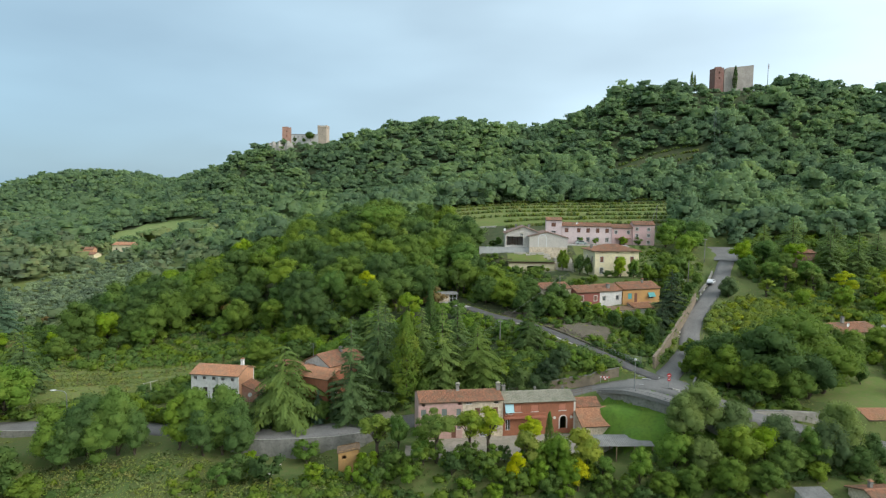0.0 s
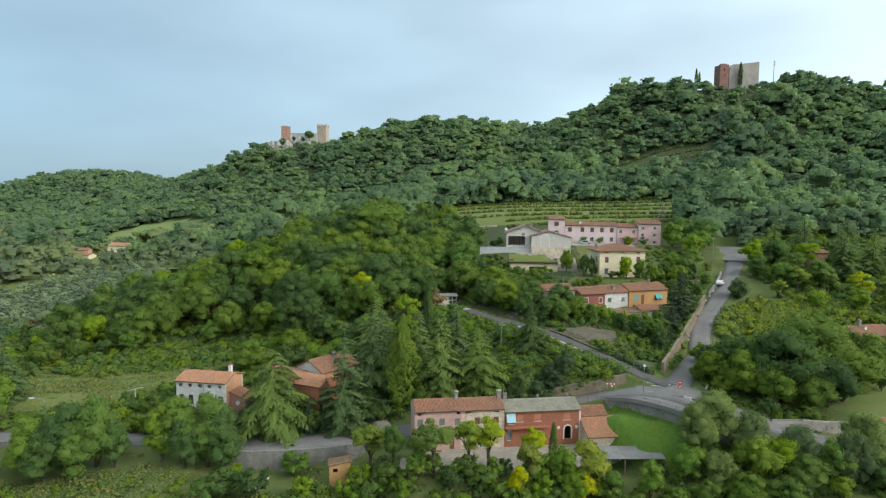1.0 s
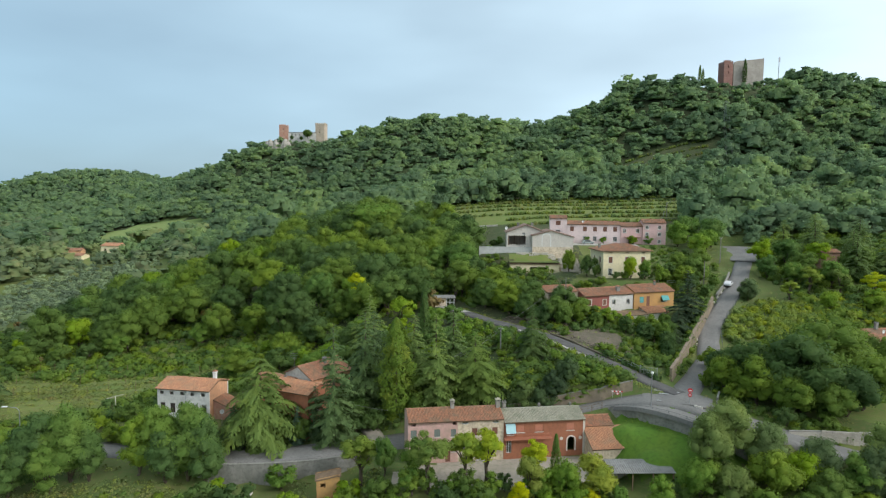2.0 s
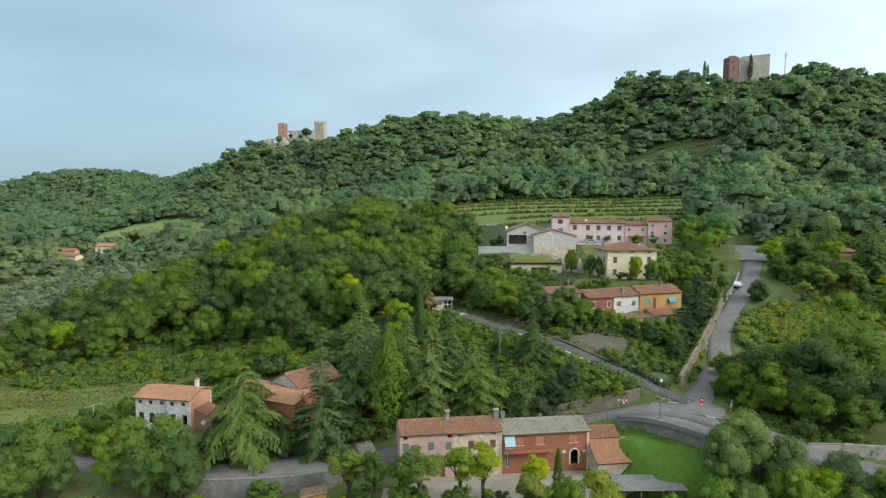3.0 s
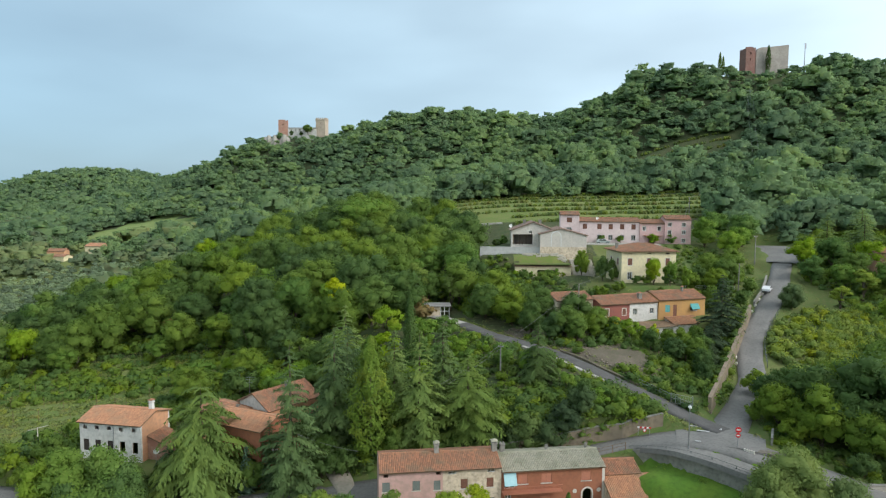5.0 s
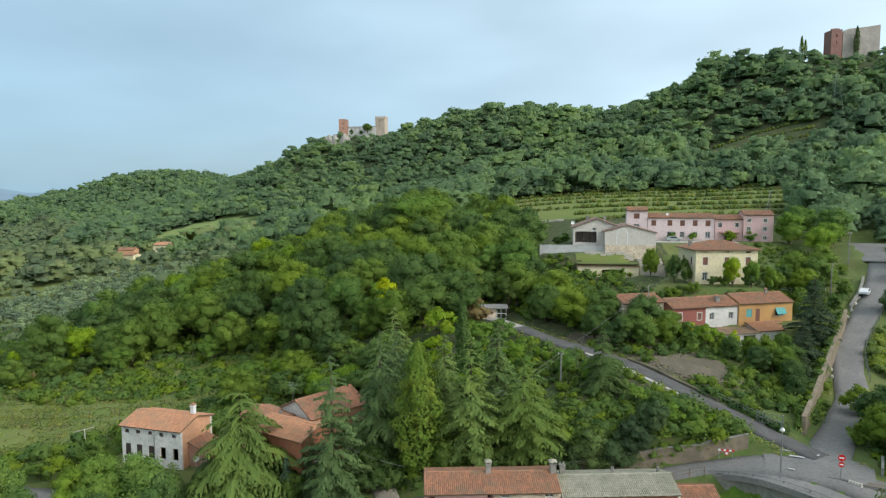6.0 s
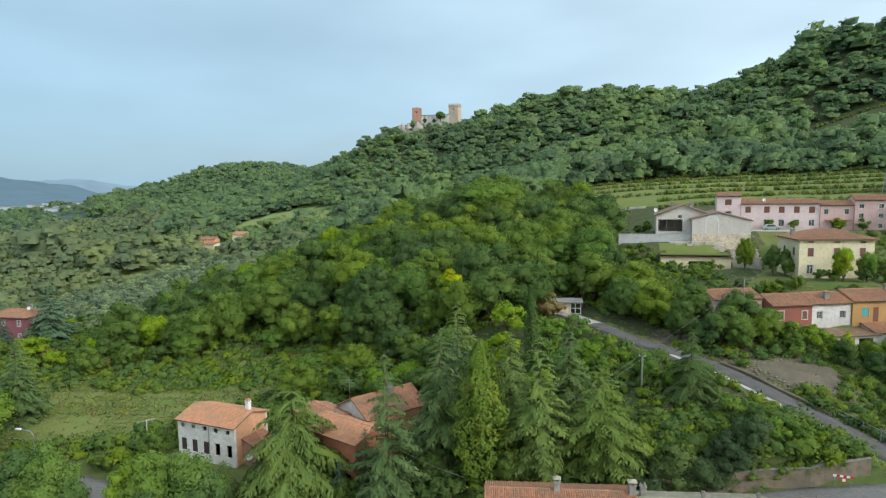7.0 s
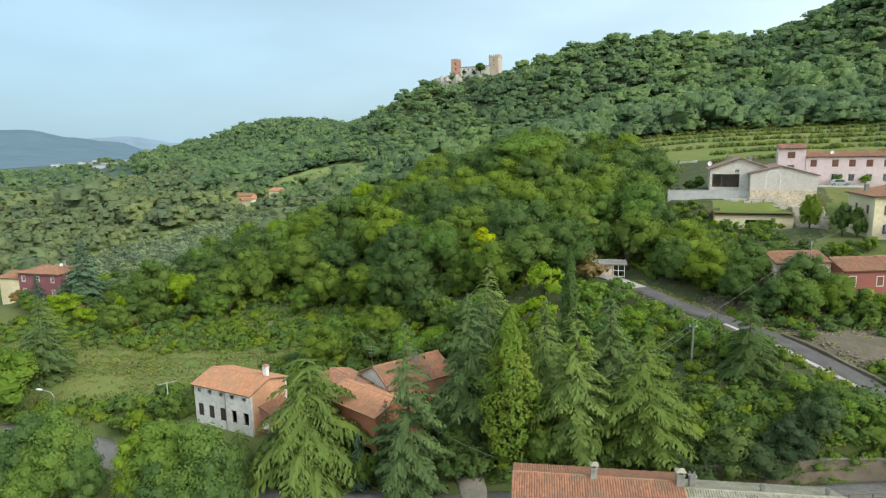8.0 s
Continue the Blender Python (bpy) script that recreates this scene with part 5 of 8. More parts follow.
def broad_parts(seed, H, R, stem, n, leaf, blobs, limbs=6, lean=0.0, crown_low=0.0, taper=0.35):
    """A broadleaf tree: trunk and limbs, and a crown of many sprigs over lumpy masses."""
    rng = np.random.default_rng(seed)
    hz = (H - stem) / 2
    mid = stem + hz
    d = unit(rng.normal(0, 1, (blobs, 3)))
    f = rng.uniform(0.25, 0.75, blobs) ** 0.7
    c = d * f[:, None] * np.array([R, R, hz])
    hgt = c[:, 2] / hz
    c[:, :2] *= (1 - taper * np.clip(hgt, 0, 1))[:, None]
    c += np.array([lean, 0, mid])
    rad = rng.uniform(0.24, 0.46, blobs) * min(R, hz * 1.1) * (1 - 0.25 * np.clip(hgt, 0, 1))
    p, nr = crown_points(rng, c, rad, n, 0.85, 0.66, 1.16)
    V, F = leaves(rng, p, nr, leaf)
    out = unit((p - np.array([lean, 0, mid])) / np.array([R, R, hz]))
    N = np.repeat(unit(0.5 * nr + 0.5 * out + np.array([0, 0, 0.45]) + rng.normal(0, 0.14, p.shape)), 4, 0)
    mv, mf, mn = masses(rng, c, rad * 0.62, 0.85, 0.24, 0.5)
    V, F, N = np.concatenate([V, mv]), np.concatenate([F, mf + len(V)]), np.concatenate([N, mn])
    limbs_ = []
    stemtube = [tube([(0, 0, -0.6), (0.05 * R, 0, stem * 0.5), (lean * 0.5, 0.04 * R, stem), (lean, 0, mid)], [0.035 * H, 0.028 * H, 0.022 * H, 0.01 * H], 7)]
    pick = rng.choice(blobs, min(limbs, blobs), replace=False)
    for b in pick:
        z0 = stem * rng.uniform(0.7, 1.0)
        e = c[b]
        m = (np.array([lean * 0.4, 0, z0]) + e) / 2 + np.array([0, 0, 0.15 * hz])
        limbs_.append(tube([(lean * 0.35, 0, z0), tuple(m), tuple(e)], [0.014 * H, 0.009 * H, 0.004 * H], 5))
    if leaf < 0.31:
        return stemtube[0], (V, F, N), limbs_
    return join(*stemtube, *limbs_), (V, F, N), []


def conifer_parts(seed, H, R, whorl=1.0, arms=8, droop=0.4, rise=0.2, hang=0.25, leaf=0.45, ragged=0.2, bare=0.06, power=0.75, fan=0.34, step=0.3):
    """A conifer: a straight trunk and whorls of boughs; each bough is a drooping fan of side twigs that carry needle sprays."""
    rng = np.random.default_rng(seed)
    P, U, S, N, sheet, sheet_n = [], [], [], [], [], []
    z = H * bare
    while z < H * 0.975:
        f = (z / H - bare) / (1 - bare)
        r0 = R * (1 - f) ** power * (0.72 + 0.28 * min(1.0, f * 5)) + 0.15
        k = max(4, int(arms * (0.55 + 0.45 * (1 - f))))
        turn = rng.uniform(0, 6.28)
        for i in range(k):
            a = turn + 2 * math.pi * i / k + rng.normal(0, 0.2)
            r = max(0.3, r0 * rng.uniform(1 - 2 * ragged, 1 + 0.5 * ragged))
            out, side = np.array([math.cos(a), math.sin(a), 0.0]), np.array([-math.sin(a), math.cos(a), 0.0])
            zb = z + rng.normal(0, 0.2 * whorl)
            m = max(3, int(r / step))
            st = np.linspace(0.16, 1.0, m) + rng.normal(0, 0.02, m)
            ss = np.array([0.08, 0.36, 0.64, 0.92])
            sw = 0.36 * fan * r * np.clip(1.08 - ss, 0.05, 1) ** 0.6
            for q in (-1, 1):
                mid = np.outer(r * ss, out) + np.outer(zb + rise * r * ss - droop * r * ss ** 2 - 0.06, [0, 0, 1])
                edge = mid + np.outer(0.5 * sw, out) + np.outer(sw * q, side) - np.outer(hang * sw + 0.05, [0, 0, 1])
                for j in range(3):
                    sheet.append(np.stack([mid[j], mid[j + 1], edge[j + 1], edge[j]]))
                    sheet_n.append(np.tile(0.5 * out + 0.25 * q * side + np.array([0, 0, 0.8]), (4, 1)))
            for q in (-1, 0, 1):
                tw = fan * r * np.clip(1.08 - st, 0.05, 1) ** 0.6
                steps = [0.0] if q == 0 else np.linspace(0.35, 1.0, max(1, int(fan * r / (step * 1.2))))
                for e in steps:
                    lat = tw * e * rng.uniform(0.8, 1.15, m)
                    reach = r * st + 0.55 * lat
                    zz = zb + rise * r * st - droop * r * st ** 2 - hang * lat + rng.normal(0, 0.05, m)
                    P.append(np.outer(reach, out) + np.outer(lat * q, side) + np.outer(zz, [0, 0, 1]))
                    way = np.outer(np.full(m, 0.8), out) + np.outer(np.full(m, 0.75 * q), side)
                    way[:, 2] = rise - 2 * droop * st - hang
                    U.append(way)
                    S.append(np.full(m, leaf * (0.7 + 0.45 * (1 - f))))
                    N.append(np.tile(0.5 * out + 0.25 * q * side + np.array([0, 0, 0.8]), (m, 1)))
        z += whorl * (0.55 + 0.6 * (1 - f)) * rng.uniform(0.85, 1.15)
    P, U, S, N = (np.concatenate(v) for v in (P, U, S, N))
    V, F = sprays_of(rng, P, U, S * 1.1, 0.2)
    soft = np.repeat(unit(N + rng.normal(0, 0.16, P.shape)), 4, 0)
    SV = np.concatenate(sheet)
    F = np.concatenate([F, np.arange(len(SV)).reshape(-1, 4) + len(V)])
    V, soft = np.concatenate([V, SV]), np.concatenate([soft, unit(np.concatenate(sheet_n))])
    return tube([(0, 0, -0.6), (0, 0, H * 0.5), (0, 0, H * 0.99)], [0.018 * H, 0.011 * H, 0.01], 6), (V, F, soft)


def column_parts(seed, H, R, n, leaf):
    """A cypress: a close upright column of sprigs."""
    rng = np.random.default_rng(seed)
    z = rng.uniform(0.04, 1, n) ** 0.85
    prof = np.sin(np.clip(z * 0.93 + 0.07, 0, 1) * math.pi) ** 0.55 * (1 - 0.5 * z)
    a = rng.uniform(0, 6.283, n)
    r = R * prof * rng.uniform(0.7, 1.06, n) * (1 + 0.18 * np.sin(a * 3 + z * 9) + 0.3 * np.sin(a * 5 - z * 17) * np.sin(z * 25 + a * 2))
    P = np.stack([np.cos(a) * r, np.sin(a) * r, z * H], 1)
    N = np.stack([np.cos(a), np.sin(a), np.full(n, 0.8)], 1)
    soft = np.repeat(unit(N + rng.normal(0, 0.3, P.shape)), 4, 0)
    return tube([(0, 0, -0.5), (0, 0, H * 0.8)], [0.16, 0.05], 6), (*leaves(rng, P, N, leaf, 0.5, 0.4), soft)


def plant(name, label, category, parts, mat, m, group="", crown="crown"):
    root = thing(name, m, label, category, group)
    part("trunk", mesh_of("trunk", *parts[0], BARK, smooth=True, fix=False), root)
    for limb in (parts[2] if len(parts) > 2 else []):
        part("limb", mesh_of("limb", *limb, BARK, smooth=True, fix=False), root)
    V, F, N = parts[1]
    part(crown, quads(crown, V, F, mat, None, N), root)
    return root


class Kinds:
    """One built tree of each kind; the rest are copies."""
    def __init__(self, name, label, category, mat, group, makers):
        self.args = (name, label, category, mat, group)
        self.makers, self.built, self.turn = makers, {}, 0

    def put(self, x, y, h, wide=1.0, z=None, yaw=None):
        k = self.turn % len(self.makers)
        self.turn += 1
        base, make = self.makers[k]
        s = h / base
        zz = (G(x, y) - 0.15) if z is None else z
        m = at(x, y, zz, yaw if yaw is not None else (self.turn * 137.5) % 360) @ Matrix.Diagonal((s * wide, s * wide, s, 1))
        name, label, category, mat, group = self.args
        if k not in self.built:
            self.built[k] = plant(name, label, category, make(), mat, m, group)
            return self.built[k]
        ob = copy_thing(self.built[k], at(0, 0, 0))
        ob.matrix_basis = m
        return ob


def broad(H, R, stem, n, leaf, blobs, seeds, **kw):
    return [(H, (lambda s=s: broad_parts(s, H, R, stem, n, leaf, blobs, **kw))) for s in seeds]


oak = Kinds("oak_tree", "dense dark green broadleaf tree on the wooded knoll", "tree", LEAF_OAK, "knoll trees", broad(12, 5.4, 0.8, 5600, 0.42, 40, (1, 2, 3, 4)))
robinia = Kinds("robinia_tree", "light green feathery broadleaf tree on the slope", "tree", LEAF_BRIGHT, "light green trees", broad(11, 4.6, 0.8, 5000, 0.40, 34, (11, 12, 13)))
darkt = Kinds("holm_oak_tree", "very dark green round-headed tree", "tree", LEAF_DARK, "dark trees", broad(10, 4.6, 0.5, 5600, 0.36, 42, (21, 22, 23)))
laurel = Kinds("evergreen_oak", "dark blue-green evergreen oak leaning over the ochre wall", "tree", LEAF_LAUREL, "evergreen oaks", broad(10, 4.6, 0.3, 5600, 0.36, 42, (24, 25)))
lime = Kinds("lime_tree", "yellow-green leafy tree standing out of the wood", "tree", LEAF_LIME, "yellow-green trees", broad(12, 3.0, 2.0, 3400, 0.4, 16, (31, 32), taper=0.6))
maple = Kinds("field_maple", "bushy mid-green tree beside the road", "tree", LEAF_MAPLE, "roadside trees", broad(12, 4.1, 0.3, 13000, 0.30, 46, (41, 42, 43), taper=0.72))
pollard = Kinds("pollard_tree", "pollarded tree with a tight round head in the farmyard", "tree", LEAF_LIME, "pollard trees", broad(8.5, 2.3, 3.6, 4200, 0.27, 18, (51, 52, 53), limbs=5))
acacia = Kinds("golden_acacia", "bright yellow-leaved acacia by the farmyard", "tree", LEAF_YELLOW, "yellow trees", broad(7, 2.3, 0.6, 4200, 0.26, 22, (61, 62), taper=0.5))
shrub = Kinds("shrub", "rounded green shrub on the slope", "shrub", LEAF_OAK, "shrubs", broad(3.2, 2.0, 0.3, 1700, 0.24, 16, (71, 72, 73), limbs=3))
brush = Kinds("light_shrub", "light green shrub on the slope", "shrub", LEAF_BRIGHT, "light shrubs", broad(3.2, 1.9, 0.3, 1600, 0.24, 16, (76, 77, 78), limbs=3))
rust = Kinds("rusty_shrub", "shrub turning rust brown", "shrub", LEAF_RUST, "rusty shrubs", broad(3.6, 2.0, 0.4, 1000, 0.4, 12, (81, 82), limbs=3))
olive = Kinds("olive_tree", "small grey-green olive tree in the grove", "tree", LEAF_OLIVE, "olive grove", broad(4.2, 2.3, 0.5, 360, 0.5, 9, (91, 92, 93), limbs=2))
willow = Kinds("olive_willow", "big grey-green willow-like bush below the road", "tree", LEAF_WILLOW, "grey bushes", broad(9, 5.0, 0.4, 10500, 0.30, 52, (95, 96), limbs=5))
def conifers(H, R, seeds, **kw):
    return [(H, (lambda q=q: conifer_parts(q, H, R, **kw))) for q in seeds]


spruce = Kinds("spruce_tree", "tall green spruce with layered drooping boughs", "tree", LEAF_FIR, "conifers", conifers(17, 5.8, (101, 102, 103), whorl=0.95, arms=8, droop=0.42, rise=0.2, hang=0.2))
cedar = Kinds("deodar_cedar", "broad green cedar with hanging layered boughs", "tree", LEAF_CEDAR, "cedars", conifers(14, 8.2, (111, 112), whorl=0.95, arms=8, droop=0.6, rise=0.25, hang=0.55, power=0.62, ragged=0.24, leaf=0.36, step=0.24))
goldcedar = Kinds("golden_cedar", "yellow-green conifer with fine layered boughs", "tree", LEAF_GOLD, "cedars", conifers(14, 7.0, (115,), whorl=1.1, arms=8, droop=0.5, rise=0.25, hang=0.35, power=0.6, ragged=0.24, leaf=0.38, step=0.26))
sparse = Kinds("young_fir", "slender open fir with ragged boughs", "tree", LEAF_FIR, "slender firs", conifers(17, 4.9, (121, 122), whorl=1.0, arms=7, droop=0.32, rise=0.12, hang=0.2, power=0.72, ragged=0.24, leaf=0.38, step=0.24))
darkfir = Kinds("dark_spruce", "dense dark green spruce beside the houses", "tree", LEAF_SHADE, "dark spruces", conifers(15, 4.8, (161, 162), whorl=0.85, arms=8, droop=0.3, rise=0.12, hang=0.2, power=0.7))
bluefir = Kinds("blue_fir", "blue-green conifer with dense boughs", "tree", LEAF_BLUE, "blue conifers", conifers(16, 4.6, (131,), whorl=0.8, arms=9, droop=0.3, rise=0.15, hang=0.3, leaf=0.5))
cypress = Kinds("cypress_tree", "narrow dark green cypress", "tree", LEAF_DARK, "cypresses", [(14, (lambda s=s: column_parts(s, 14, 1.5, 2200, 0.5))) for s in (141, 142)])
ivytree = Kinds("ivy_clad_tree", "tall tree clad all over in dark ivy", "tree", LEAF_IVY, "ivy trees", [(15, (lambda s=s: column_parts(s, 15, 3.6, 10500, 0.34))) for s in (151, 152)])

def topped(kind, x, y, ztop, wide=1.0, yaw=None):
    """Plants a tree so that its top reaches a known height."""
    return kind.put(x, y, ztop - G(x, y) + 0.15, wide, yaw=yaw)


# standing along the lower road
for x, y, h, w in ((-72.5, 112.5, 3.6, 1.0), (-66.5, 113, 6.0, 0.95), (-61.0, 113.3, 6.6, 0.9), (-69.5, 110.5, 1.5, 1.0), (-63.0, 111, 3.0, 0.9), (-57.6, 113, 2.6, 0.8)):
    topped(maple, x, y, h, w)
for x, y, h, w in ((-49.4, 113.6, 5.6, 0.8), (-46.4, 114.2, 6.9, 0.95), (-41.4, 114.2, 7.0, 0.95), (-38.4, 113.6, 5.4, 0.75), (-44.4, 112.0, 3.6, 0.9)):
    topped(maple, x, y, h, w)
shrub.put(-54.6, 124.8, 5.6, 1.1)
for x, y, h in ((-50.5, 125.2, 2.6), (-47.5, 125.0, 2.4), (-44.6, 124.4, 2.6), (-58.2, 126.0, 3.6), (-61, 127, 3.0)):
    brush.put(x, y, h)
robinia.put(-94, 130, 13, 1.2)
robinia.put(-99, 126, 12, 1.2)
robinia.put(-88, 113, 8, 1.3)
for x, y, h, w in ((-76, 103, 6.5, 1.2), (-70, 101, 5.5, 1.2), (-80, 106, 8, 1.1), (-86, 105, 7, 1.1), (-30, 104, 5.5, 1.0), (-36, 105, 5, 1.2)):
    shrub.put(x, y, h, w)
for x, y, h in ((-34, 108, 4.5), (-22, 104, 4.0), (-25, 112, 5.0), (-38, 103, 4.2), (-13, 106, 4.5)):
    brush.put(x, y, h)
# cedars and conifers round the villa
topped(cedar, -32.0, 124.0, 12.4, 1.1, 20)
cedar.put(-36.5, 122.8, 8.0, 1.0, yaw=150)
cedar.put(-41, 121.5, 7.5, 0.8, yaw=80)
sparse.put(-18.2, 122.4, 22.6, 0.9, yaw=0)
bluefir.put(-25.0, 123.0, 8.0, 0.8)
darkt.put(-24.5, 123.5, 6.0, 0.75)
shrub.put(-27, 125.4, 4.5, 0.9)
sparse.put(-22.0, 124.6, 11.5, 0.8)
topped(goldcedar, 19.8, 140.0, 18.6, 0.8, 75)
spruce.put(-13, 140, 16.5, 1.1)
topped(spruce, -13.9, 133.0, 19.4, 0.95)
topped(spruce, 0.1, 129.4, 19.2, 1.05)
topped(goldcedar, 7.6, 129.8, 15.6, 1.15, 40)
topped(ivytree, -7.4, 128.6, 18.4, 0.95)
spruce.put(-4.5, 136, 15.5, 1.0)
spruce.put(-15, 149, 16, 1.2)
topped(cypress, -2.9, 150.0, 22.0, 1.0)
shrub.put(-11.0, 127.0, 5.0, 1.0)
for x, y, h, w in ((13.2, 129.2, 7.0, 1.05), (16.8, 129.2, 7.2, 1.05), (20.2, 129.4, 6.8, 1.05), (23.0, 129.5, 6.2, 1.05), (25.6, 130.0, 5.6, 1.0)):
    laurel.put(x, y, h, w)
for x, y, h, w in ((4.0, 127.6, 5.0, 0.8), (10.6, 129.4, 5.5, 0.8), (-3.5, 127.0, 5, 0.8)):
    oak.put(x, y, h, w)
for x, y, h in ((28.5, 131.8, 3.5), (24, 136, 3.6), (20, 146, 3.2), (8, 148, 3.5), (4, 147, 4), (14, 150, 3.2), (-1, 144, 4.5), (29.5, 133, 2.6), (11, 153, 3.0), (31.5, 131.6, 2.6), (33.5, 131.0, 2.2), (27, 132, 3.4)):
    brush.put(x, y, h)
for x, y, h in ((-20, 127.5, 4.0), (-14.5, 125.6, 4.5), (-36, 121.8, 3.6)):
    shrub.put(x, y, h)
for x, y, h, w in ((3.5, 138, 14.0, 0.95),):
    spruce.put(x, y, h, w)
for x, y, h, w in ((-14.5, 129, 6, 0.9), (26.5, 133.5, 4.2, 0.8), (-18, 134, 7, 0.9), (-21, 146, 8, 1.0), (-12, 146, 9, 1.0)):
    darkt.put(x, y, h, w)
for x, y, h, w in ((14, 146, 4.5, 1.0), (19, 143, 4.2, 1.0), (6, 152, 5, 1.0), (0, 150, 6, 1.0), (-8, 155, 6, 1.1), (-1, 161, 6.5, 1.0), (4, 163, 5.5, 1.0), (-9, 166, 7, 1.0), (8, 157, 4.2, 1.0)):
    brush.put(x, y, h, w)
# farmyard pollards and the trees below the yard
for x, y, h, w in ((-0.6, 103.0, 9.8, 1.2), (5.0, 104.5, 9.5, 1.05), (8.3, 104.8, 9.6, 1.15), (15.5, 104.8, 8.3, 0.95)):
    pollard.put(x, y, h, w)
pollard.put(-11.8, 110.4, 9.2, 1.3)
for x, y, h, w in ((-7.6, 108.8, 7.6, 0.6), (-3.4, 108.6, 7.0, 0.6)):
    robinia.put(x, y, h, w)
cypress.put(19.2, 106.5, 8.2, 1.1)
acacia.put(14.6, 102.6, 8.4, 0.85)
acacia.put(12.9, 100.6, 6.2, 0.9)
acacia.put(24.6, 102.6, 9.8, 0.95)
acacia.put(23.2, 100.2, 6.2, 0.9)
robinia.put(20.2, 102.5, 8.6, 0.72)
robinia.put(21.6, 100.2, 7.0, 0.75)
brush.put(17.4, 103.2, 5.6, 0.7)
brush.put(27.6, 101.6, 4.6, 0.8)
brush.put(16.6, 100.6, 5.4, 0.8)
robinia.put(33.5, 100.5, 7.0, 0.75)
for x, y, h in ((-3, 103, 4.4), (2, 101, 4.2), (6.5, 101.5, 4.6), (10, 100, 4.0), (12.8, 99, 4.4), (18, 99, 4.2), (-8, 104, 4.4), (27, 99.5, 3.8)):
    shrub.put(x, y, h)
for x, y, h in ((-5.5, 101, 3.6), (4, 98.5, 3.4), (9, 97.5, 3.2), (-12, 101, 3.4), (20.5, 97, 3.2)):
    brush.put(x, y, h)
for i in range(21):
    (shrub if i % 3 else brush).put(-15 + i * 2.0, 102.6 + 1.2 * math.sin(i * 2.1), 3.8 + 0.7 * math.sin(i * 1.3), 0.85)
# bushes below the road to the east
willow.put(42.6, 106.0, 8.4, 0.85)
willow.put(58.5, 103.5, 7.4, 0.9)
willow.put(67.8, 102.6, 10.2, 0.72)
willow.put(65.2, 100.6, 8.4, 0.75)
willow.put(46.5, 108.0, 9.0, 1.0)
willow.put(51.5, 106.5, 7.8, 0.85)
robinia.put(40.2, 102.5, 7.5, 0.95)
willow.put(44.5, 101.0, 6.5, 0.9)
oak.put(50.5, 101.5, 8.0, 1.0)
robinia.put(55.5, 102.8, 7.0, 1.0)
robinia.put(62.4, 100.6, 7.5, 0.9)
acacia.put(70.8, 105.0, 5.4, 0.75)
oak.put(57, 99, 6.5, 1.1)
for x, y, h, w in ((36.5, 97.5, 5.2, 1.0), (41, 97.5, 5.6, 1.0), (47, 97, 6.4, 1.1), (52.5, 96.2, 6.0, 1.1), (68.5, 98, 6.0, 1.0), (72.5, 101, 6.2, 0.9)):
    darkt.put(x, y, h, w)
for x, y, h in ((38.8, 99.5, 3.6), (44, 98.5, 3.4), (49.6, 98.8, 3.6), (55, 97, 3.4), (61.5, 97.6, 3.8), (33, 97, 3.2), (30.5, 98.6, 3.4)):
    shrub.put(x, y, h, 1.1)
# the great dome of trees beside the climbing road
for x, y, h, w in ((54.5, 127.5, 7.5, 0.95), (56.8, 134.0, 6.5, 1.15), (58, 122.5, 9.5, 1.0), (62.5, 118.5, 8.5, 0.95), (61, 128.5, 10.6, 1.25), (66, 123, 14.2, 1.15), (68.5, 117.5, 8.5, 0.95), (66.5, 132, 10.5, 1.35), (72.5, 127, 15.2, 1.15), (73, 120, 10.5, 1.05), (63, 137, 6.2, 1.3), (70, 137.5, 8.0, 1.4), (78, 123.5, 12, 1.1), (77, 133, 13.8, 1.15)):
    darkt.put(x, y, h, w)
for x, y, h in ((54, 122.5, 4), (52.5, 130, 3.6), (57, 140, 4.5), (64, 143, 4.5), (82, 128, 6), (84, 133, 6), (60, 115.8, 3.8), (66, 114.6, 3.6)):
    shrub.put(x, y, h)
for x, y, h, w in ((92, 137, 7, 1.0), (99, 138, 7.5, 1.0), (89, 141, 7, 1.0), (105, 134, 7.5, 1.1), (96, 128, 4.5, 0.9), (110, 128, 8, 1.1), (113, 136, 8, 1.1), (118, 124, 8, 1.1)):
    oak.put(x, y, h, w)
# between the lane, the row houses and the road
topped(darkfir, 61.9, 166.0, 23.9, 1.25)
topped(darkfir, 56.8, 157.6, 16.6, 1.5)
topped(darkfir, 53.6, 150.0, 13.0, 1.5)
for x, y, h in ((66, 181.5, 5.0), (70, 183.5, 5.5), (75.5, 191, 6.0), (64, 177.5, 4.0), (72, 179.5, 4.2), (77, 186, 4.5), (66.5, 191.5, 5.5)):
    oak.put(x, y, h, 0.85)
for x, y, h in ((118, 188, 14), (128, 190, 14)):
    spruce.put(x, y, h, 1.2)
for x, y, h in ((25, 158.5, 6.5), (29.5, 156.5, 6.0), (33.5, 159.5, 6.0), (21.5, 164, 7.5), (37.5, 157.5, 4.0)):
    darkt.put(x, y, h, 0.85)
for x, y, h in ((87, 126, 5.0), (94, 121.5, 5.5), (101, 126, 6.0), (90, 132, 5.5), (98, 131.5, 5.0)):
    oak.put(x, y, h, 0.8)
for x, y, h, w in ((50.4, 146, 5.6, 0.9), (51, 151, 5.6, 0.95), (47, 151, 5.2, 0.95), (43.6, 154.5, 4.6, 0.9), (50, 156, 5.0, 0.9), (47.6, 156, 4.6, 0.9), (53.4, 153.5, 5.2, 0.8), (48.8, 141.5, 4.8, 0.7), (54.8, 161.5, 4.6, 0.8)):
    darkt.put(x, y, h, w)
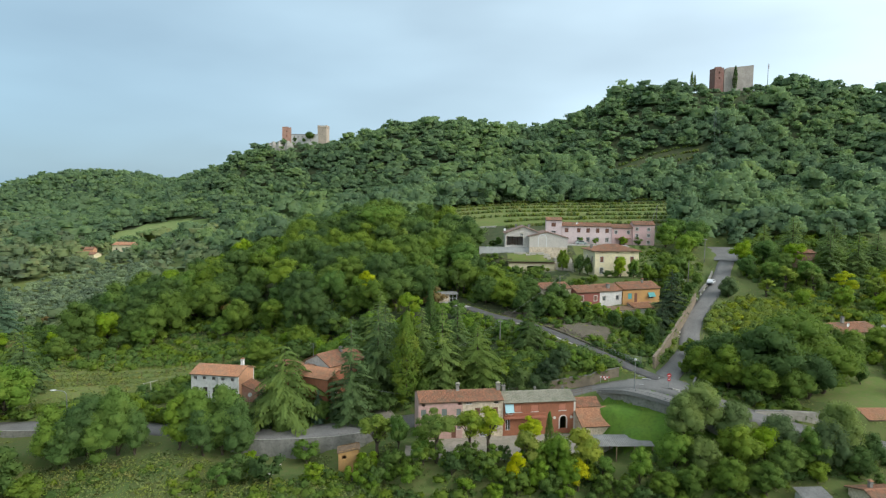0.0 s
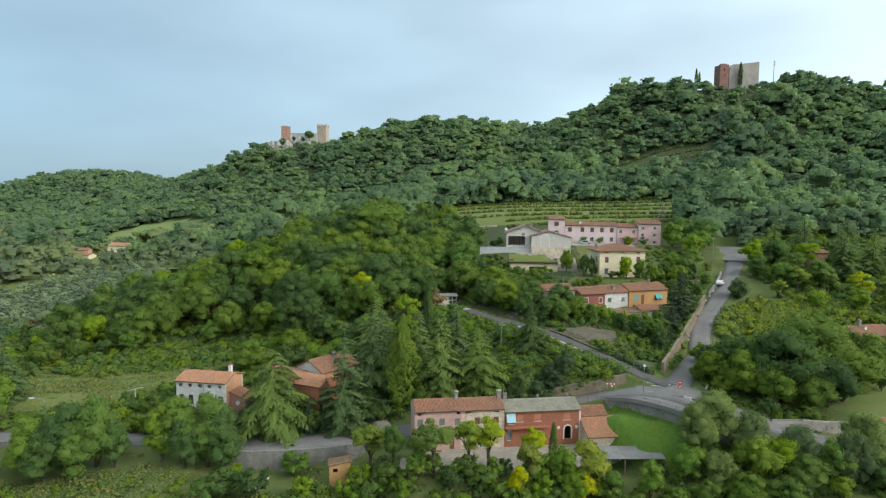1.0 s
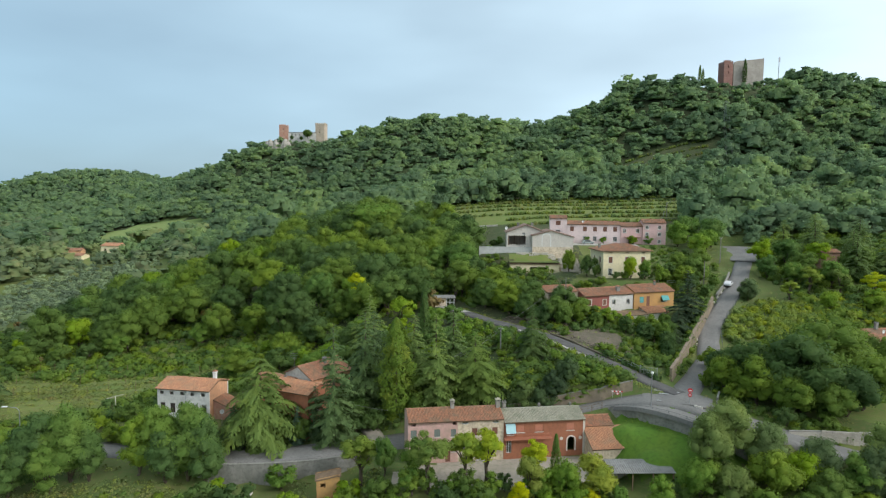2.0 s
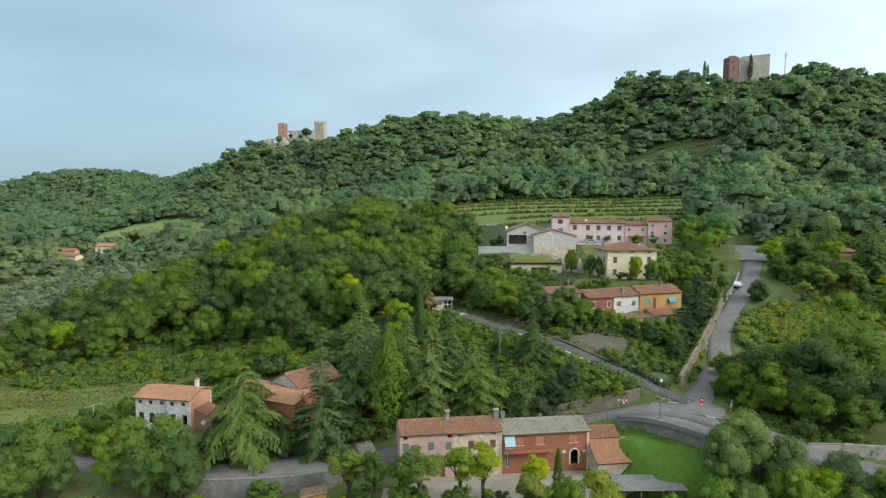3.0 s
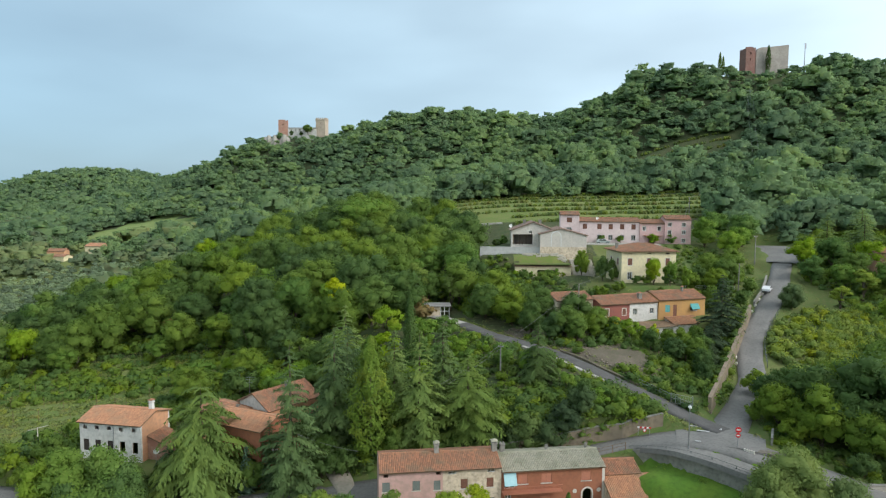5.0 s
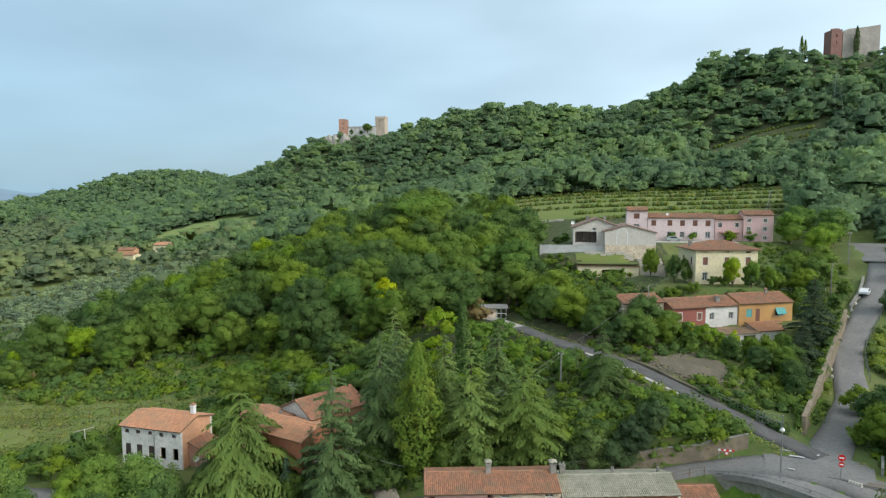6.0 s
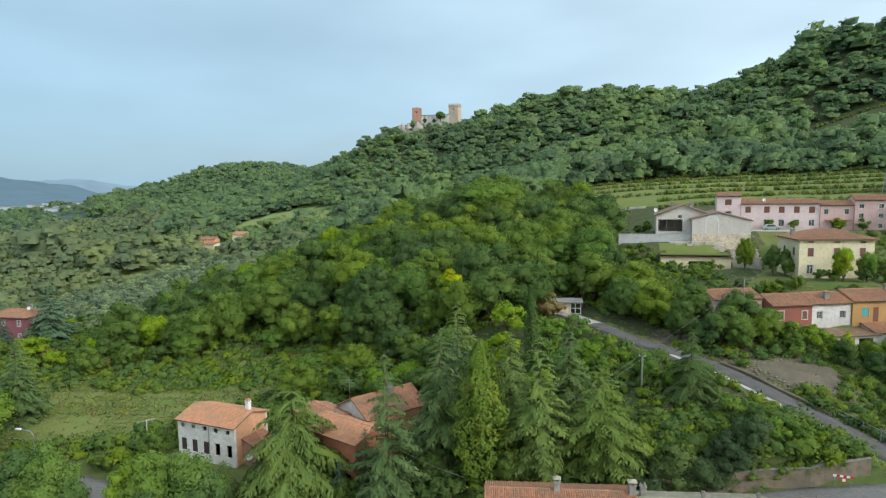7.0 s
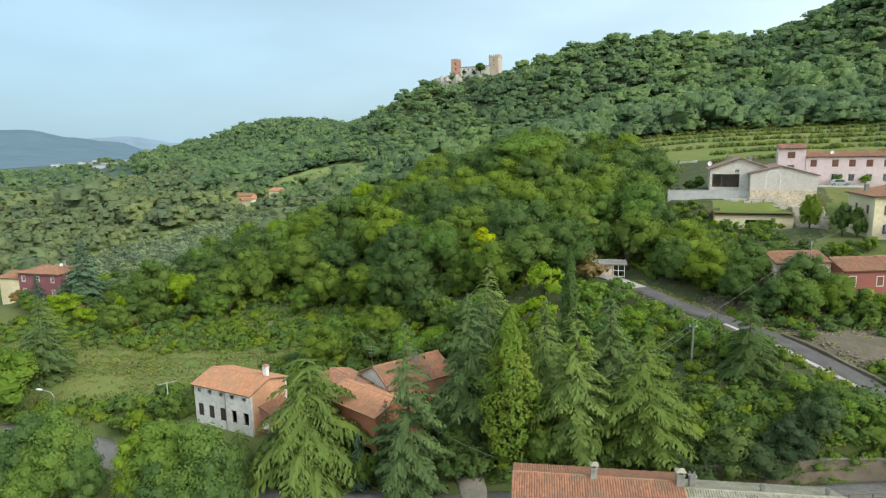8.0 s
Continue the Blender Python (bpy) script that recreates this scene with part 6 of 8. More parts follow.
for x, y, h, w in ((31, 165.5, 8.5, 1.1), (24.5, 170, 9, 1.1), (28, 160, 7.5, 1.1), (18, 171, 9, 1.1), (12.5, 176, 9, 1.1), (34.5, 161, 6.5, 1.0), (15, 182, 10, 1.1)):
    oak.put(x, y, h, w)
for x, y, h in ((38.5, 161, 4), (41, 160, 4), (44.5, 160.5, 4.5), (36.5, 163, 3.5)):
    brush.put(x, y, h)
acacia.put(46.8, 162.5, 5.0, 0.6)
acacia.put(39, 163.8, 3.2, 1.0)
acacia.put(43.8, 156.8, 3.0, 0.8)
for x, y, h in ((68.5, 186, 7), (73, 190, 8), (70, 194, 8), (77, 198, 8), (63.5, 187, 5)):
    oak.put(x, y, h)
for x, y, h in ((38.5, 197, 7.5), (42.8, 192, 7), (45, 191, 6.2)):
    oak.put(x, y, h, 0.62)
for x, y, h in ((53.6, 185.4, 7.6), (57.6, 185.6, 7.0), (62.0, 186.5, 6.2)):
    robinia.put(x, y, h, 0.62)
for i in range(7):
    brush.put(21.5 + i * 2.1, 199.4 + 0.8 * math.sin(i * 2.3), 2.2 + 0.6 * math.sin(i * 1.7), 0.9)
for i in range(9):
    (shrub if i % 2 else brush).put(6 + i * 1.7, 214 + 5.0 * math.sin(i * 1.9) + i * 0.8, 2.8 + 0.8 * math.sin(i * 2.7), 1.1)
for i in range(13):
    shrub.put(33 + i * 2.4, 183.2 + 2.2 * math.sin(i * 1.9) + i * 0.2, 2.6 + 0.7 * math.sin(i * 2.7), 0.9)
for x, y, h in ((83, 212, 9), (88, 218, 9), (80, 222, 10), (92, 224, 11), (86, 230, 11)):
    robinia.put(x, y, h)
for x, y, h in ((50.5, 226.2, 2.8), (65.5, 224.2, 3.6), (70.5, 223.5, 3.2), (56, 226, 2.6)):
    brush.put(x, y, h)
# right of the climbing road: olives, hedges and yellowing trees
willow.put(83, 178, 6.5, 0.85)
for x, y, h in ((95, 192, 8), (99, 186, 8), (104, 190, 9), (109, 184, 9), (97, 200, 9), (105, 200, 10), (113, 197, 10), (120, 190, 10)):
    (robinia if x % 2 else oak).put(x, y, h)
for x, y, h in ((101, 181, 8.5), (108, 179, 8), (114, 174, 9), (121, 171, 8), (128, 175, 9.5), (134, 171, 9), (94, 178, 6)):
    lime.put(x, y, h, 1.5)
for x, y, h in ((110, 168, 6), (118, 163, 6), (126, 160, 7), (132, 166, 8), (100, 170, 5)):
    robinia.put(x, y, h + 1.0, 1.0)
for x, y, h in ((116, 205, 13), (124, 199, 12), (131, 207, 13), (109, 210, 12), (138, 196, 12), (121, 214, 13)):
    spruce.put(x, y, h, 1.4)
# left meadow, plum house
for x, y, h, w in ((-97, 141, 16, 1.1), (-103, 147, 14, 1.2)):
    spruce.put(x, y, h, w)
bluefir.put(-130.5, 181, 17.0, 1.35)
bluefir.put(-136, 172, 9, 1.0)
lime.put(-158, 172, 11, 1.5)
robinia.put(-104, 131, 12, 1.3)
robinia.put(-110, 134, 13, 1.2)
lime.put(-100, 122, 11, 1.6)
bigshrubs = ((-59, 130, 4.5), (-61, 126.5, 4), (-57, 125, 3.6), (-66, 128, 3.5), (-50, 138, 4), (-44, 139, 4.5), (-38.5, 141, 5))
for x, y, h in bigshrubs:
    shrub.put(x, y, h)

rng = np.random.default_rng(77)


def scatter(test, x0, x1, y0, y1, step, seed, margin=2.2, turn=0.0):
    """Jittered points of a region that keep clear of roads and levelled ground."""
    r = np.random.default_rng(seed)
    if turn:
        mx_, my_, reach = (x0 + x1) / 2, (y0 + y1) / 2, math.hypot(x1 - x0, y1 - y0) / 2
        A, B = np.meshgrid(np.arange(-reach, reach, step), np.arange(-reach, reach, step))
        X, Y = mx_ + A * math.cos(turn) - B * math.sin(turn), my_ + A * math.sin(turn) + B * math.cos(turn)
        inside = (X > x0) & (X < x1) & (Y > y0) & (Y < y1)
        X, Y = X[inside], Y[inside]
    else:
        X, Y = np.meshgrid(np.arange(x0, x1, step), np.arange(y0, y1, step))
    X = (X + r.uniform(-0.42, 0.42, X.shape) * step).ravel()
    Y = (Y + r.uniform(-0.42, 0.42, Y.shape) * step).ravel()
    keep = test(X, Y)
    for pts, half, bank in ROADS:
        keep &= near_way(pts, X, Y)[0] > (half(X) if callable(half) else half) + margin
    for px, py, rad, z in PADS:
        keep &= np.hypot(X - px, Y - py) > rad + 1.5
    return X[keep], Y[keep]


def knoll(x, y):
    inside = oval(x, y, -30, 222, 60, 55, -10) | oval(x, y, -75, 205, 45, 32, 20) | oval(x, y, 5, 205, 22, 28)
    return inside & (y > 158) & ~oval(x, y, -155, 258, 38, 52) & ~oval(x, y, -78, 158, 32, 20, 15) & (x < 24 - (y > 215) * 14) & ~((x > 11) & (y > 183))


for x, y in zip(*scatter(knoll, -130, 30, 155, 285, 7.9, 5)):
    q = rng.random()
    near_edge = x < -60
    if q < (0.30 if near_edge else 0.62):
        oak.put(x, y, rng.uniform(10.5, 15), rng.uniform(0.9, 1.1))
    elif q < (0.72 if near_edge else 0.76):
        robinia.put(x, y, rng.uniform(8.5, 13.5), rng.uniform(0.9, 1.15))
    elif q < 0.90:
        darkt.put(x, y, rng.uniform(9, 13), rng.uniform(0.85, 1.05))
    elif q < 0.95:
        lime.put(x, y, rng.uniform(8, 12), 1.0)
    else:
        rust.put(x, y, rng.uniform(4, 6.5), 1.1)
lime.put(-20.5, 170.5, 14.0, 1.1)
lime.put(-3.5, 186, 11.5, 1.0)
lime.put(4.5, 184, 10.5, 0.9)
robinia.put(-24, 238, 15, 1.6)


def leftslope(x, y):
    return (oval(x, y, -95, 195, 60, 30, 10) | oval(x, y, -70, 178, 35, 10, 15) | oval(x, y, -30, 156, 22, 10)) & ~knoll(x, y) & ~oval(x, y, -78, 158, 30, 17, 15) & ~oval(x, y, -155, 258, 36, 50)


for x, y in zip(*scatter(leftslope, -160, 10, 140, 235, 5.6, 6)):
    q = rng.random()
    if q < 0.34:
        brush.put(x, y, rng.uniform(3, 6), 1.15)
    elif q < 0.6:
        shrub.put(x, y, rng.uniform(3, 6), 1.15)
    elif q < 0.74:
        robinia.put(x, y, rng.uniform(5, 8), 1.1)
    elif q < 0.88:
        oak.put(x, y, rng.uniform(5, 8), 1.1)
    else:
        rust.put(x, y, rng.uniform(3, 5), 1.15)

# olive grove in rows
k = 0
for i in range(17):
    for j in range(19):
        x, y = -190 + i * 4.7 + 0.9 * math.sin(j * 2.1 + i), 206 + j * 5.6 + 0.9 * math.sin(i * 1.7 + j * 0.8)
        if oval(x, y, -155, 258, 37, 52) and k < 210:
            olive.put(x, y, 4.0 + 0.7 * math.sin(i * 3.3 + j * 5.1), 1.25)
            k += 1
# crest and castle trees
for x, y, h in ((174.5, 446, 13), (177, 447, 11), (203.0, 441.5, 16.5)):
    cypress.put(x, y, h, 1.1, z=120.5)
for x, y, h in ((-122.0, 569, 9), (-136, 569, 4.5), (-128, 570, 4)):
    darkt.put(x, y, h, 1.0, z=93.0 if h > 8 else 91.5)


# ---- woods on the hills: one mass of small trees ----
def wood_kind(seed, n=90, leaf=0.7, lumps=9, R=3.6, H=8.0, full=0.92):
    """A tree of the far woods: lumpy masses of foliage with sprigs all over them."""
    r = np.random.default_rng(seed)
    d = unit(r.normal(0, 1, (lumps, 3)))
    d[:, 2] = np.where(d[:, 2] < -0.65, -d[:, 2], d[:, 2])
    c = d * r.uniform(0.4, 0.74, lumps)[:, None] * np.array([R, R, H * 0.52]) + np.array([0, 0, H * 0.42])
    c[0] = (0, 0, H * 0.4)
    rad = r.uniform(0.22, 0.4, lumps) * R
    rad[0] = 0.55 * R
    mv, mf, mn = masses(r, c, rad * full, 1.0, 0.25, 1.0, PLAIN_CELL)
    p, nr = crown_points(r, c, rad, int(n * 2.2), 1.0, 0.74)
    low = p[:, 2] > 0.0
    p, nr = p[low][:n], nr[low][:n]
    V, F = leaves(r, p, nr, leaf, 0.8, 0.55)
    out = unit((p - np.array([0, 0, H * 0.4])) / np.array([R, R, H * 0.5]))
    N = np.repeat(unit(0.4 * nr + 0.4 * out + np.array([0, 0, 0.85]) + r.normal(0, 0.1, p.shape)), 4, 0)
    return np.concatenate([V, mv]), np.concatenate([F, mf + len(V)]), np.concatenate([N, mn])


def woods(name, label, X, Y, sizes, kinds, tones, seed, mat, Z=None):
    r = np.random.default_rng(seed)
    Z = ground(X, Y) - 0.4 if Z is None else Z
    Vs, Fs, Ts, Ns, off = [], [], [], [], 0
    pick = r.integers(0, len(kinds), len(X))
    ang = r.uniform(0, 6.283, len(X))
    for kk, (V, F, N) in enumerate(kinds):
        w = np.where(pick == kk)[0]
        if not len(w):
            continue
        c, s = np.cos(ang[w])[:, None], np.sin(ang[w])[:, None]
        sx, sz = sizes[w, 0][:, None], sizes[w, 1][:, None]
        x = (V[None, :, 0] * c - V[None, :, 1] * s) * sx + X[w][:, None]
        y = (V[None, :, 0] * s + V[None, :, 1] * c) * sx + Y[w][:, None]
        z = V[None, :, 2] * sz + Z[w][:, None]
        Vs.append(np.stack([x, y, z], -1).reshape(-1, 3))
        Fs.append((F[None] + (np.arange(len(w)) * len(V))[:, None, None] + off).reshape(-1, 4))
        Ts.append(np.repeat(tones[w], len(V)))
        Ns.append(np.stack([N[None, :, 0] * c - N[None, :, 1] * s, N[None, :, 0] * s + N[None, :, 1] * c, np.broadcast_to(N[None, :, 2], x.shape)], -1).reshape(-1, 3))
        off += len(w) * len(V)
    return tagged(new(name, quads(name, np.concatenate(Vs), np.concatenate(Fs), mat, np.concatenate(Ts), np.concatenate(Ns), 0.12)), label, "woods", "", "stuff")


def hillside(x, y):
    h = land(x, y)
    clear = oval(x, y, 60, 290, 72, 24) | oval(x, y, 122, 373, 36, 15) | oval(x, y, -195, 423, 36, 26, -15) | oval(x, y, 172, 330, 9, 4) | oval(x, y, -202, 362, 25, 19)
    castle = oval(x, y, -128, 576, 26, 8) | oval(x, y, 203, 446, 20, 7)
    return ~clear & ~castle & ((y > 285) | (x > 95)) & (y > 225) & (x < 330) & (x > -260) & (y < 585 + 0.12 * np.abs(x)) & ~knoll(x, y) & ((x > -120) | (y > 330)) & (h > 6)


kinds = [wood_kind(s, 225, 0.56, 16) for s in range(900, 907)]
ridge_kinds = [wood_kind(s, 125, 0.68, 11) for s in range(910, 915)]
plain_kinds = [wood_kind(s, 44, 0.95, 7, full=0.98) for s in range(920, 925)]
hx, hy = scatter(hillside, -260, 335, 225, 615, 6.5, 8, turn=0.5)
n = len(hx)
r8 = np.random.default_rng(9)
big = r8.lognormal(0.02, 0.34, n)
patch = np.array([noise.noise(Vector((x * 0.016, y * 0.016, 3.0))) for x, y in zip(hx, hy)])
size = np.stack([1.55 * big ** 0.85, 1.02 * big], 1)
close = np.minimum(np.hypot(hx + 128, hy - 572) / 30, np.hypot(hx - 203, hy - 443) / 24)
size *= np.clip(0.22 + 0.42 * close, 0.34, 1.0)[:, None]
size[:, 1] *= np.where(hy > 400, 0.84, 1.0)
tone = np.clip(0.42 + 0.8 * patch + r8.normal(0, 0.26, n) + 0.5 * (r8.random(n) < 0.09), 0, 1)
front = hy < 400
woods("hillside_woods", "dense mixed green woods covering the steep hillside", hx[front], hy[front], size[front], kinds, tone[front], 10, LEAF_WOODS_HAZED)
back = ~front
woods("ridge_woods", "dense green woods along the crest of the hill", hx[back], hy[back], size[back], ridge_kinds, tone[back], 11, LEAF_WOODS_HAZED)


def farwoods(x, y):
    h = land(x, y)
    return ((x < -225) & (h > 8) | (x < -200) & (y > 430) & (h > 18)) & (y > 380) & (x > -1000) & (y < 1150) & ~oval(x, y, -195, 423, 40, 30, -15) & (y > -0.55 * x + 260) & (x > -0.95 * (y - 60))


fx, fy = scatter(farwoods, -1000, -200, 380, 1150, 9.6, 12, turn=0.5)
n = len(fx)
big = r8.lognormal(0, 0.22, n)
woods("far_woods", "hazy green woods on the farther hill", fx, fy, np.stack([2.3 * big, 1.25 * big], 1), plain_kinds, np.clip(r8.normal(0.4, 0.25, n), 0, 1), 13, LEAF_WOODS_HAZED)


def lowland(x, y):
    return (x < -105) & (x > -520) & (y > 190) & (y < 640) & (land(x, y) < 14) & ~oval(x, y, -155, 258, 44, 58) & ~oval(x, y, -195, 425, 42, 34, -15) & ~oval(x, y, -204, 354, 26, 22) & ~oval(x, y, -270, 470, 55, 14, 10) & ~oval(x, y, -300, 400, 60, 16, 5) & ~oval(x, y, -240, 330, 26, 8) & ~knoll(x, y) & ~oval(x, y, -140, 178, 20, 16)


lx, ly = scatter(lowland, -520, -100, 190, 640, 8.0, 15, turn=0.6)
n = len(lx)
big = r8.lognormal(-0.35, 0.4, n)
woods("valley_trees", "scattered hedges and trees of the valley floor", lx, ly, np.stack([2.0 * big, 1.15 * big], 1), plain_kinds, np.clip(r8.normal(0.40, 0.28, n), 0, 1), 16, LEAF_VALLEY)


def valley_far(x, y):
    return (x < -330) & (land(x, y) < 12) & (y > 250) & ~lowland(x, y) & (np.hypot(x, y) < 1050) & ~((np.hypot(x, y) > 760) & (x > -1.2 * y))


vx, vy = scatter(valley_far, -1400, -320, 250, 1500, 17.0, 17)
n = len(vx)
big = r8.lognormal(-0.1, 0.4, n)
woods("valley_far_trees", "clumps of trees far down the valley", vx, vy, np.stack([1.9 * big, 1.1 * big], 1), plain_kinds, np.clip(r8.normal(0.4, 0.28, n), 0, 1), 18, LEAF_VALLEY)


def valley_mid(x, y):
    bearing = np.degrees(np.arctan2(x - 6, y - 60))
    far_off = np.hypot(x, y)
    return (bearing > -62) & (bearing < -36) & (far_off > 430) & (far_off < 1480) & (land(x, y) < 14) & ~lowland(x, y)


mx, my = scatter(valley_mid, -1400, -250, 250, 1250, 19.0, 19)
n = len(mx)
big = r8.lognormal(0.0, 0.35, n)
woods("valley_mid_trees", "hedges and copses in the middle of the valley", mx, my, np.stack([2.0 * big, 1.05 * big], 1), plain_kinds, np.clip(r8.normal(0.35, 0.22, n), 0, 1), 20, LEAF_WOODS_HAZED)

# ---- walls, rails and street furniture ----
DARK_WALL = surface("dark_mossy_wall", (0.15, 0.13, 0.105), (0.10, 0.09, 0.07), (0.19, 0.165, 0.13), 0.5, 2.5, 0.95, 0.6)


def offset_way(points, side, x0, x1, key=0):
    """The part of a way between two values of x (or y), moved sideways (plus: to its left)."""
    out = []
    for i, p in enumerate(points):
        if x0 <= p[key] <= x1:
            a, b = Vector(points[max(i - 1, 0)]), Vector(points[min(i + 1, len(points) - 1)])
            d = Vector((b.x - a.x, b.y - a.y, 0)).normalized()
            out.append((p[0] - d.y * side, p[1] + d.x * side, p[2]))
    return out


def wall_along(name, label, pts, low, high, thick, mat, coping=None, taper=None):
    """A retaining wall that follows a line; low and high are measured from the line's height."""
    root = thing(name, at(0, 0, 0), label, "wall", "", "structure")
    V, F = [], []
    n = len(pts)
    tops = []
    for i, p in enumerate(pts):
        a, b = Vector(pts[max(i - 1, 0)]), Vector(pts[min(i + 1, n - 1)])
        d = Vector((b.x - a.x, b.y - a.y, 0)).normalized()
        s = Vector((-d.y, d.x, 0)) * thick / 2
        h = high if taper is None else taper[0] + (taper[1] - taper[0]) * i / max(1, n - 1)
        h += 0.08 * math.sin(i * 2.3)
        tops.append((p[0], p[1], p[2] + h, s))
        for q, z in ((-1, low), (-1, h), (1, h), (1, low)):
            V.append((p[0] + s.x * q * (1.25 if z == low else 1), p[1] + s.y * q * (1.25 if z == low else 1), p[2] + z))
    for i in range(n - 1):
        k = i * 4
        F += [(k, k + 4, k + 5, k + 1), (k + 1, k + 5, k + 6, k + 2), (k + 2, k + 6, k + 7, k + 3)]
    F += [(0, 1, 2, 3), (4 * n - 4, 4 * n - 1, 4 * n - 2, 4 * n - 3)]
    part("wall_body", mesh_of("wall_body", V, F, mat), root)
    if coping:
        V, F = [], []
        for x, y, z, s in tops:
            for q, dz in ((-1.25, 0.0), (-1.25, 0.1), (1.25, 0.1), (1.25, 0.0)):
                V.append((x + s.x * q, y + s.y * q, z + dz + 0.004))
        for i in range(n - 1):
            k = i * 4
            F += [(k, k + 4, k + 5, k + 1), (k + 1, k + 5, k + 6, k + 2), (k + 2, k + 6, k + 7, k + 3), (k, k + 3, k + 7, k + 4)]
        part("coping", mesh_of("coping", V, F, coping), root)
    return root


def rubble(root, pts, low, high, size, mat, seed, name="stones"):
    """Rough stones laid in courses on the face of a wall."""
    r = random.Random(seed)
    shapes = []
    for (ax, ay, az), (bx, by, bz) in zip(pts[:-1], pts[1:]):
        L = math.hypot(bx - ax, by - ay)
        dx, dy = (bx - ax) / L, (by - ay) / L
        z = low
        while z < high:
            h = size * r.uniform(0.55, 0.9)
            u = r.uniform(-0.2, 0.0)
            while u < L:
                w = size * r.uniform(0.7, 1.7)
                g = az + (bz - az) * min(1, max(0, u / L)) + z
                e = 0.014
                ring = []
                for uu, zz in ((u + e, g + e), (u + w - e, g + e), (u + w - e * r.uniform(1, 3), g + h - e), (u + e * r.uniform(1, 3), g + h - e)):
                    ring.append((uu, zz))
                back = [(ax + dx * uu + dy * 0.02, ay + dy * uu - dx * 0.02, zz) for uu, zz in ring]
                c = [(ax + dx * (u + w / 2 + (uu - u - w / 2) * 0.94) + dy * (0.14 + 0.05 * r.random()), ay + dy * (u + w / 2 + (uu - u - w / 2) * 0.94) - dx * (0.14 + 0.05 * r.random()), g + h / 2 + (zz - g - h / 2) * 0.94) for uu, zz in ring]
                shapes.append((back + c, [(4, 5, 6, 7), (0, 1, 5, 4), (1, 2, 6, 5), (2, 3, 7, 6), (3, 0, 4, 7)]))
                u += w
            z += h
    ob = part(name, mesh_of(name, *join(*shapes), mat, fix=False), root, "rough coursed stones")
    ob["kind"] = "stuff"
    return ob


wall_along("wall_behind_farm", "ochre retaining wall overhung with ivy behind the farmhouse", offset_way(MAIN, 2.15, 12, 31) + [(32.8, 128.6, 3.5), (35.2, 128.6, 4.2), (37.6, 128.9, 4.8)], -0.9, 2.4, 0.4, RENDER_WALL, CONCRETE, (2.9, 1.9))
lawn_wall = [(31.4, 124.4, 2.5), (33.3, 122.8, 3.2), (35.5, 120.9, 3.85), (38.0, 118.3, 4.3), (40.0, 116.2, 4.4), (42.2, 113.8, 4.3), (45, 111.2, 4.0), (48.5, 108.8, 3.4), (52, 107.0, 2.6)]
wall_along("wall_lawn", "weathered concrete wall holding the road above the lawn", lawn_wall, -4.2, 0.1, 0.4, CONCRETE, CONCRETE)
climb_wall = [(46.2 + 26.6 * k / 12, 132.5 + 44.0 * k / 12, 5.6 + 8.0 * (k / 12) ** 1.25) for k in range(13)]
wall_along("wall_climb", "tall ochre wall along the climbing road", climb_wall, -0.8, 2.6, 0.5, RENDER_WALL, RENDER_WALL, (2.5, 1.9))
wall_along("wall_climb_upper", "low stone garden wall along the upper road", offset_way(CLIMB, 2.9, 179, 195, 1), -0.5, 0.8, 0.35, CONCRETE, CONCRETE)
lw = offset_way(MAIN, -4.6, -46, -12)
wall_along("wall_lower", "stained concrete wall holding the lower road", lw, -5.0, 0.25, 0.4, CONCRETE, CONCRETE)
wall_along("wall_lower_west", "stained concrete wall below the western road", offset_way(MAIN, -4.2, -125, -66), -3.6, 0.7, 0.4, CONCRETE, CONCRETE)
rw = [(59.0, 113.4, 1.7), (64, 112.9, 1.5), (70, 112.5, 1.2), (76, 112.4, 1.0), (84, 112.6, 0.7), (94, 113.2, 0.4)]
rr = wall_along("wall_rubble", "long wall of pale rubble stone beside the road", rw, -1.4, 2.7, 0.4, BLOCK_PC, CONCRETE, (1.3, 2.9))
rubble(rr, [(x, y - 0.2, z) for x, y, z in rw[1:]], -0.6, 1.9, 0.42, BLOCK_PC, 3)
wall_along("wall_east", "grey concrete wall below the eastern road", offset_way(MAIN, -3.3, 66, 110), -4.5, 0.1, 0.4, CONCRETE, CONCRETE)
wall_along("lane_kerb", "pale concrete verge along the lane", offset_way(LANE, 2.05, 20, 41), -0.5, 0.12, 0.75, GRAVEL)
wall_along("wall_lane", "low edge of broken brown stone above the lane", offset_way(LANE, -2.1, 24, 37), -0.6, 0.35, 0.5, SCREE)

gst = thing("stacked_stones", at(37.0, 201.5, 18.4, 0), "stacked courses of pale stone blocks beside the garage", "stones")
for k in range(5):
    sp = [(0.2, 0.0 + k * 0.9, k * 0.85), (6.0 - k * 0.1, 0.6 + k * 0.9, k * 0.85)]
    rubble(gst, sp, 0.0, 0.8, 0.6, BLOCK_PC, 20 + k, name="stone_course")
    part("fill", mesh_of("fill", *box(0.1, 5.9, 0.62 + k * 0.9, 3.0 + k * 0.9, k * 0.85 - 0.4, k * 0.85 + 0.78), BLOCK_PC), gst)
slabs = thing("stone_slabs", at(0, 0, 0), "pale stone slabs laid on the terrace", "stones")
r5 = random.Random(6)
for i in range(44):
    u, v, w = r5.uniform(24, 37), r5.uniform(205.9, 208.6), r5.uniform(0.8, 2.0)
    z = G(u + w / 2, v + 0.3)
    part("slab", mesh_of("slab", *box(u, u + w, v, v + 0.6, z - 0.3, z + 0.18 + 0.25 * r5.random()), BLOCK_PC), slabs)


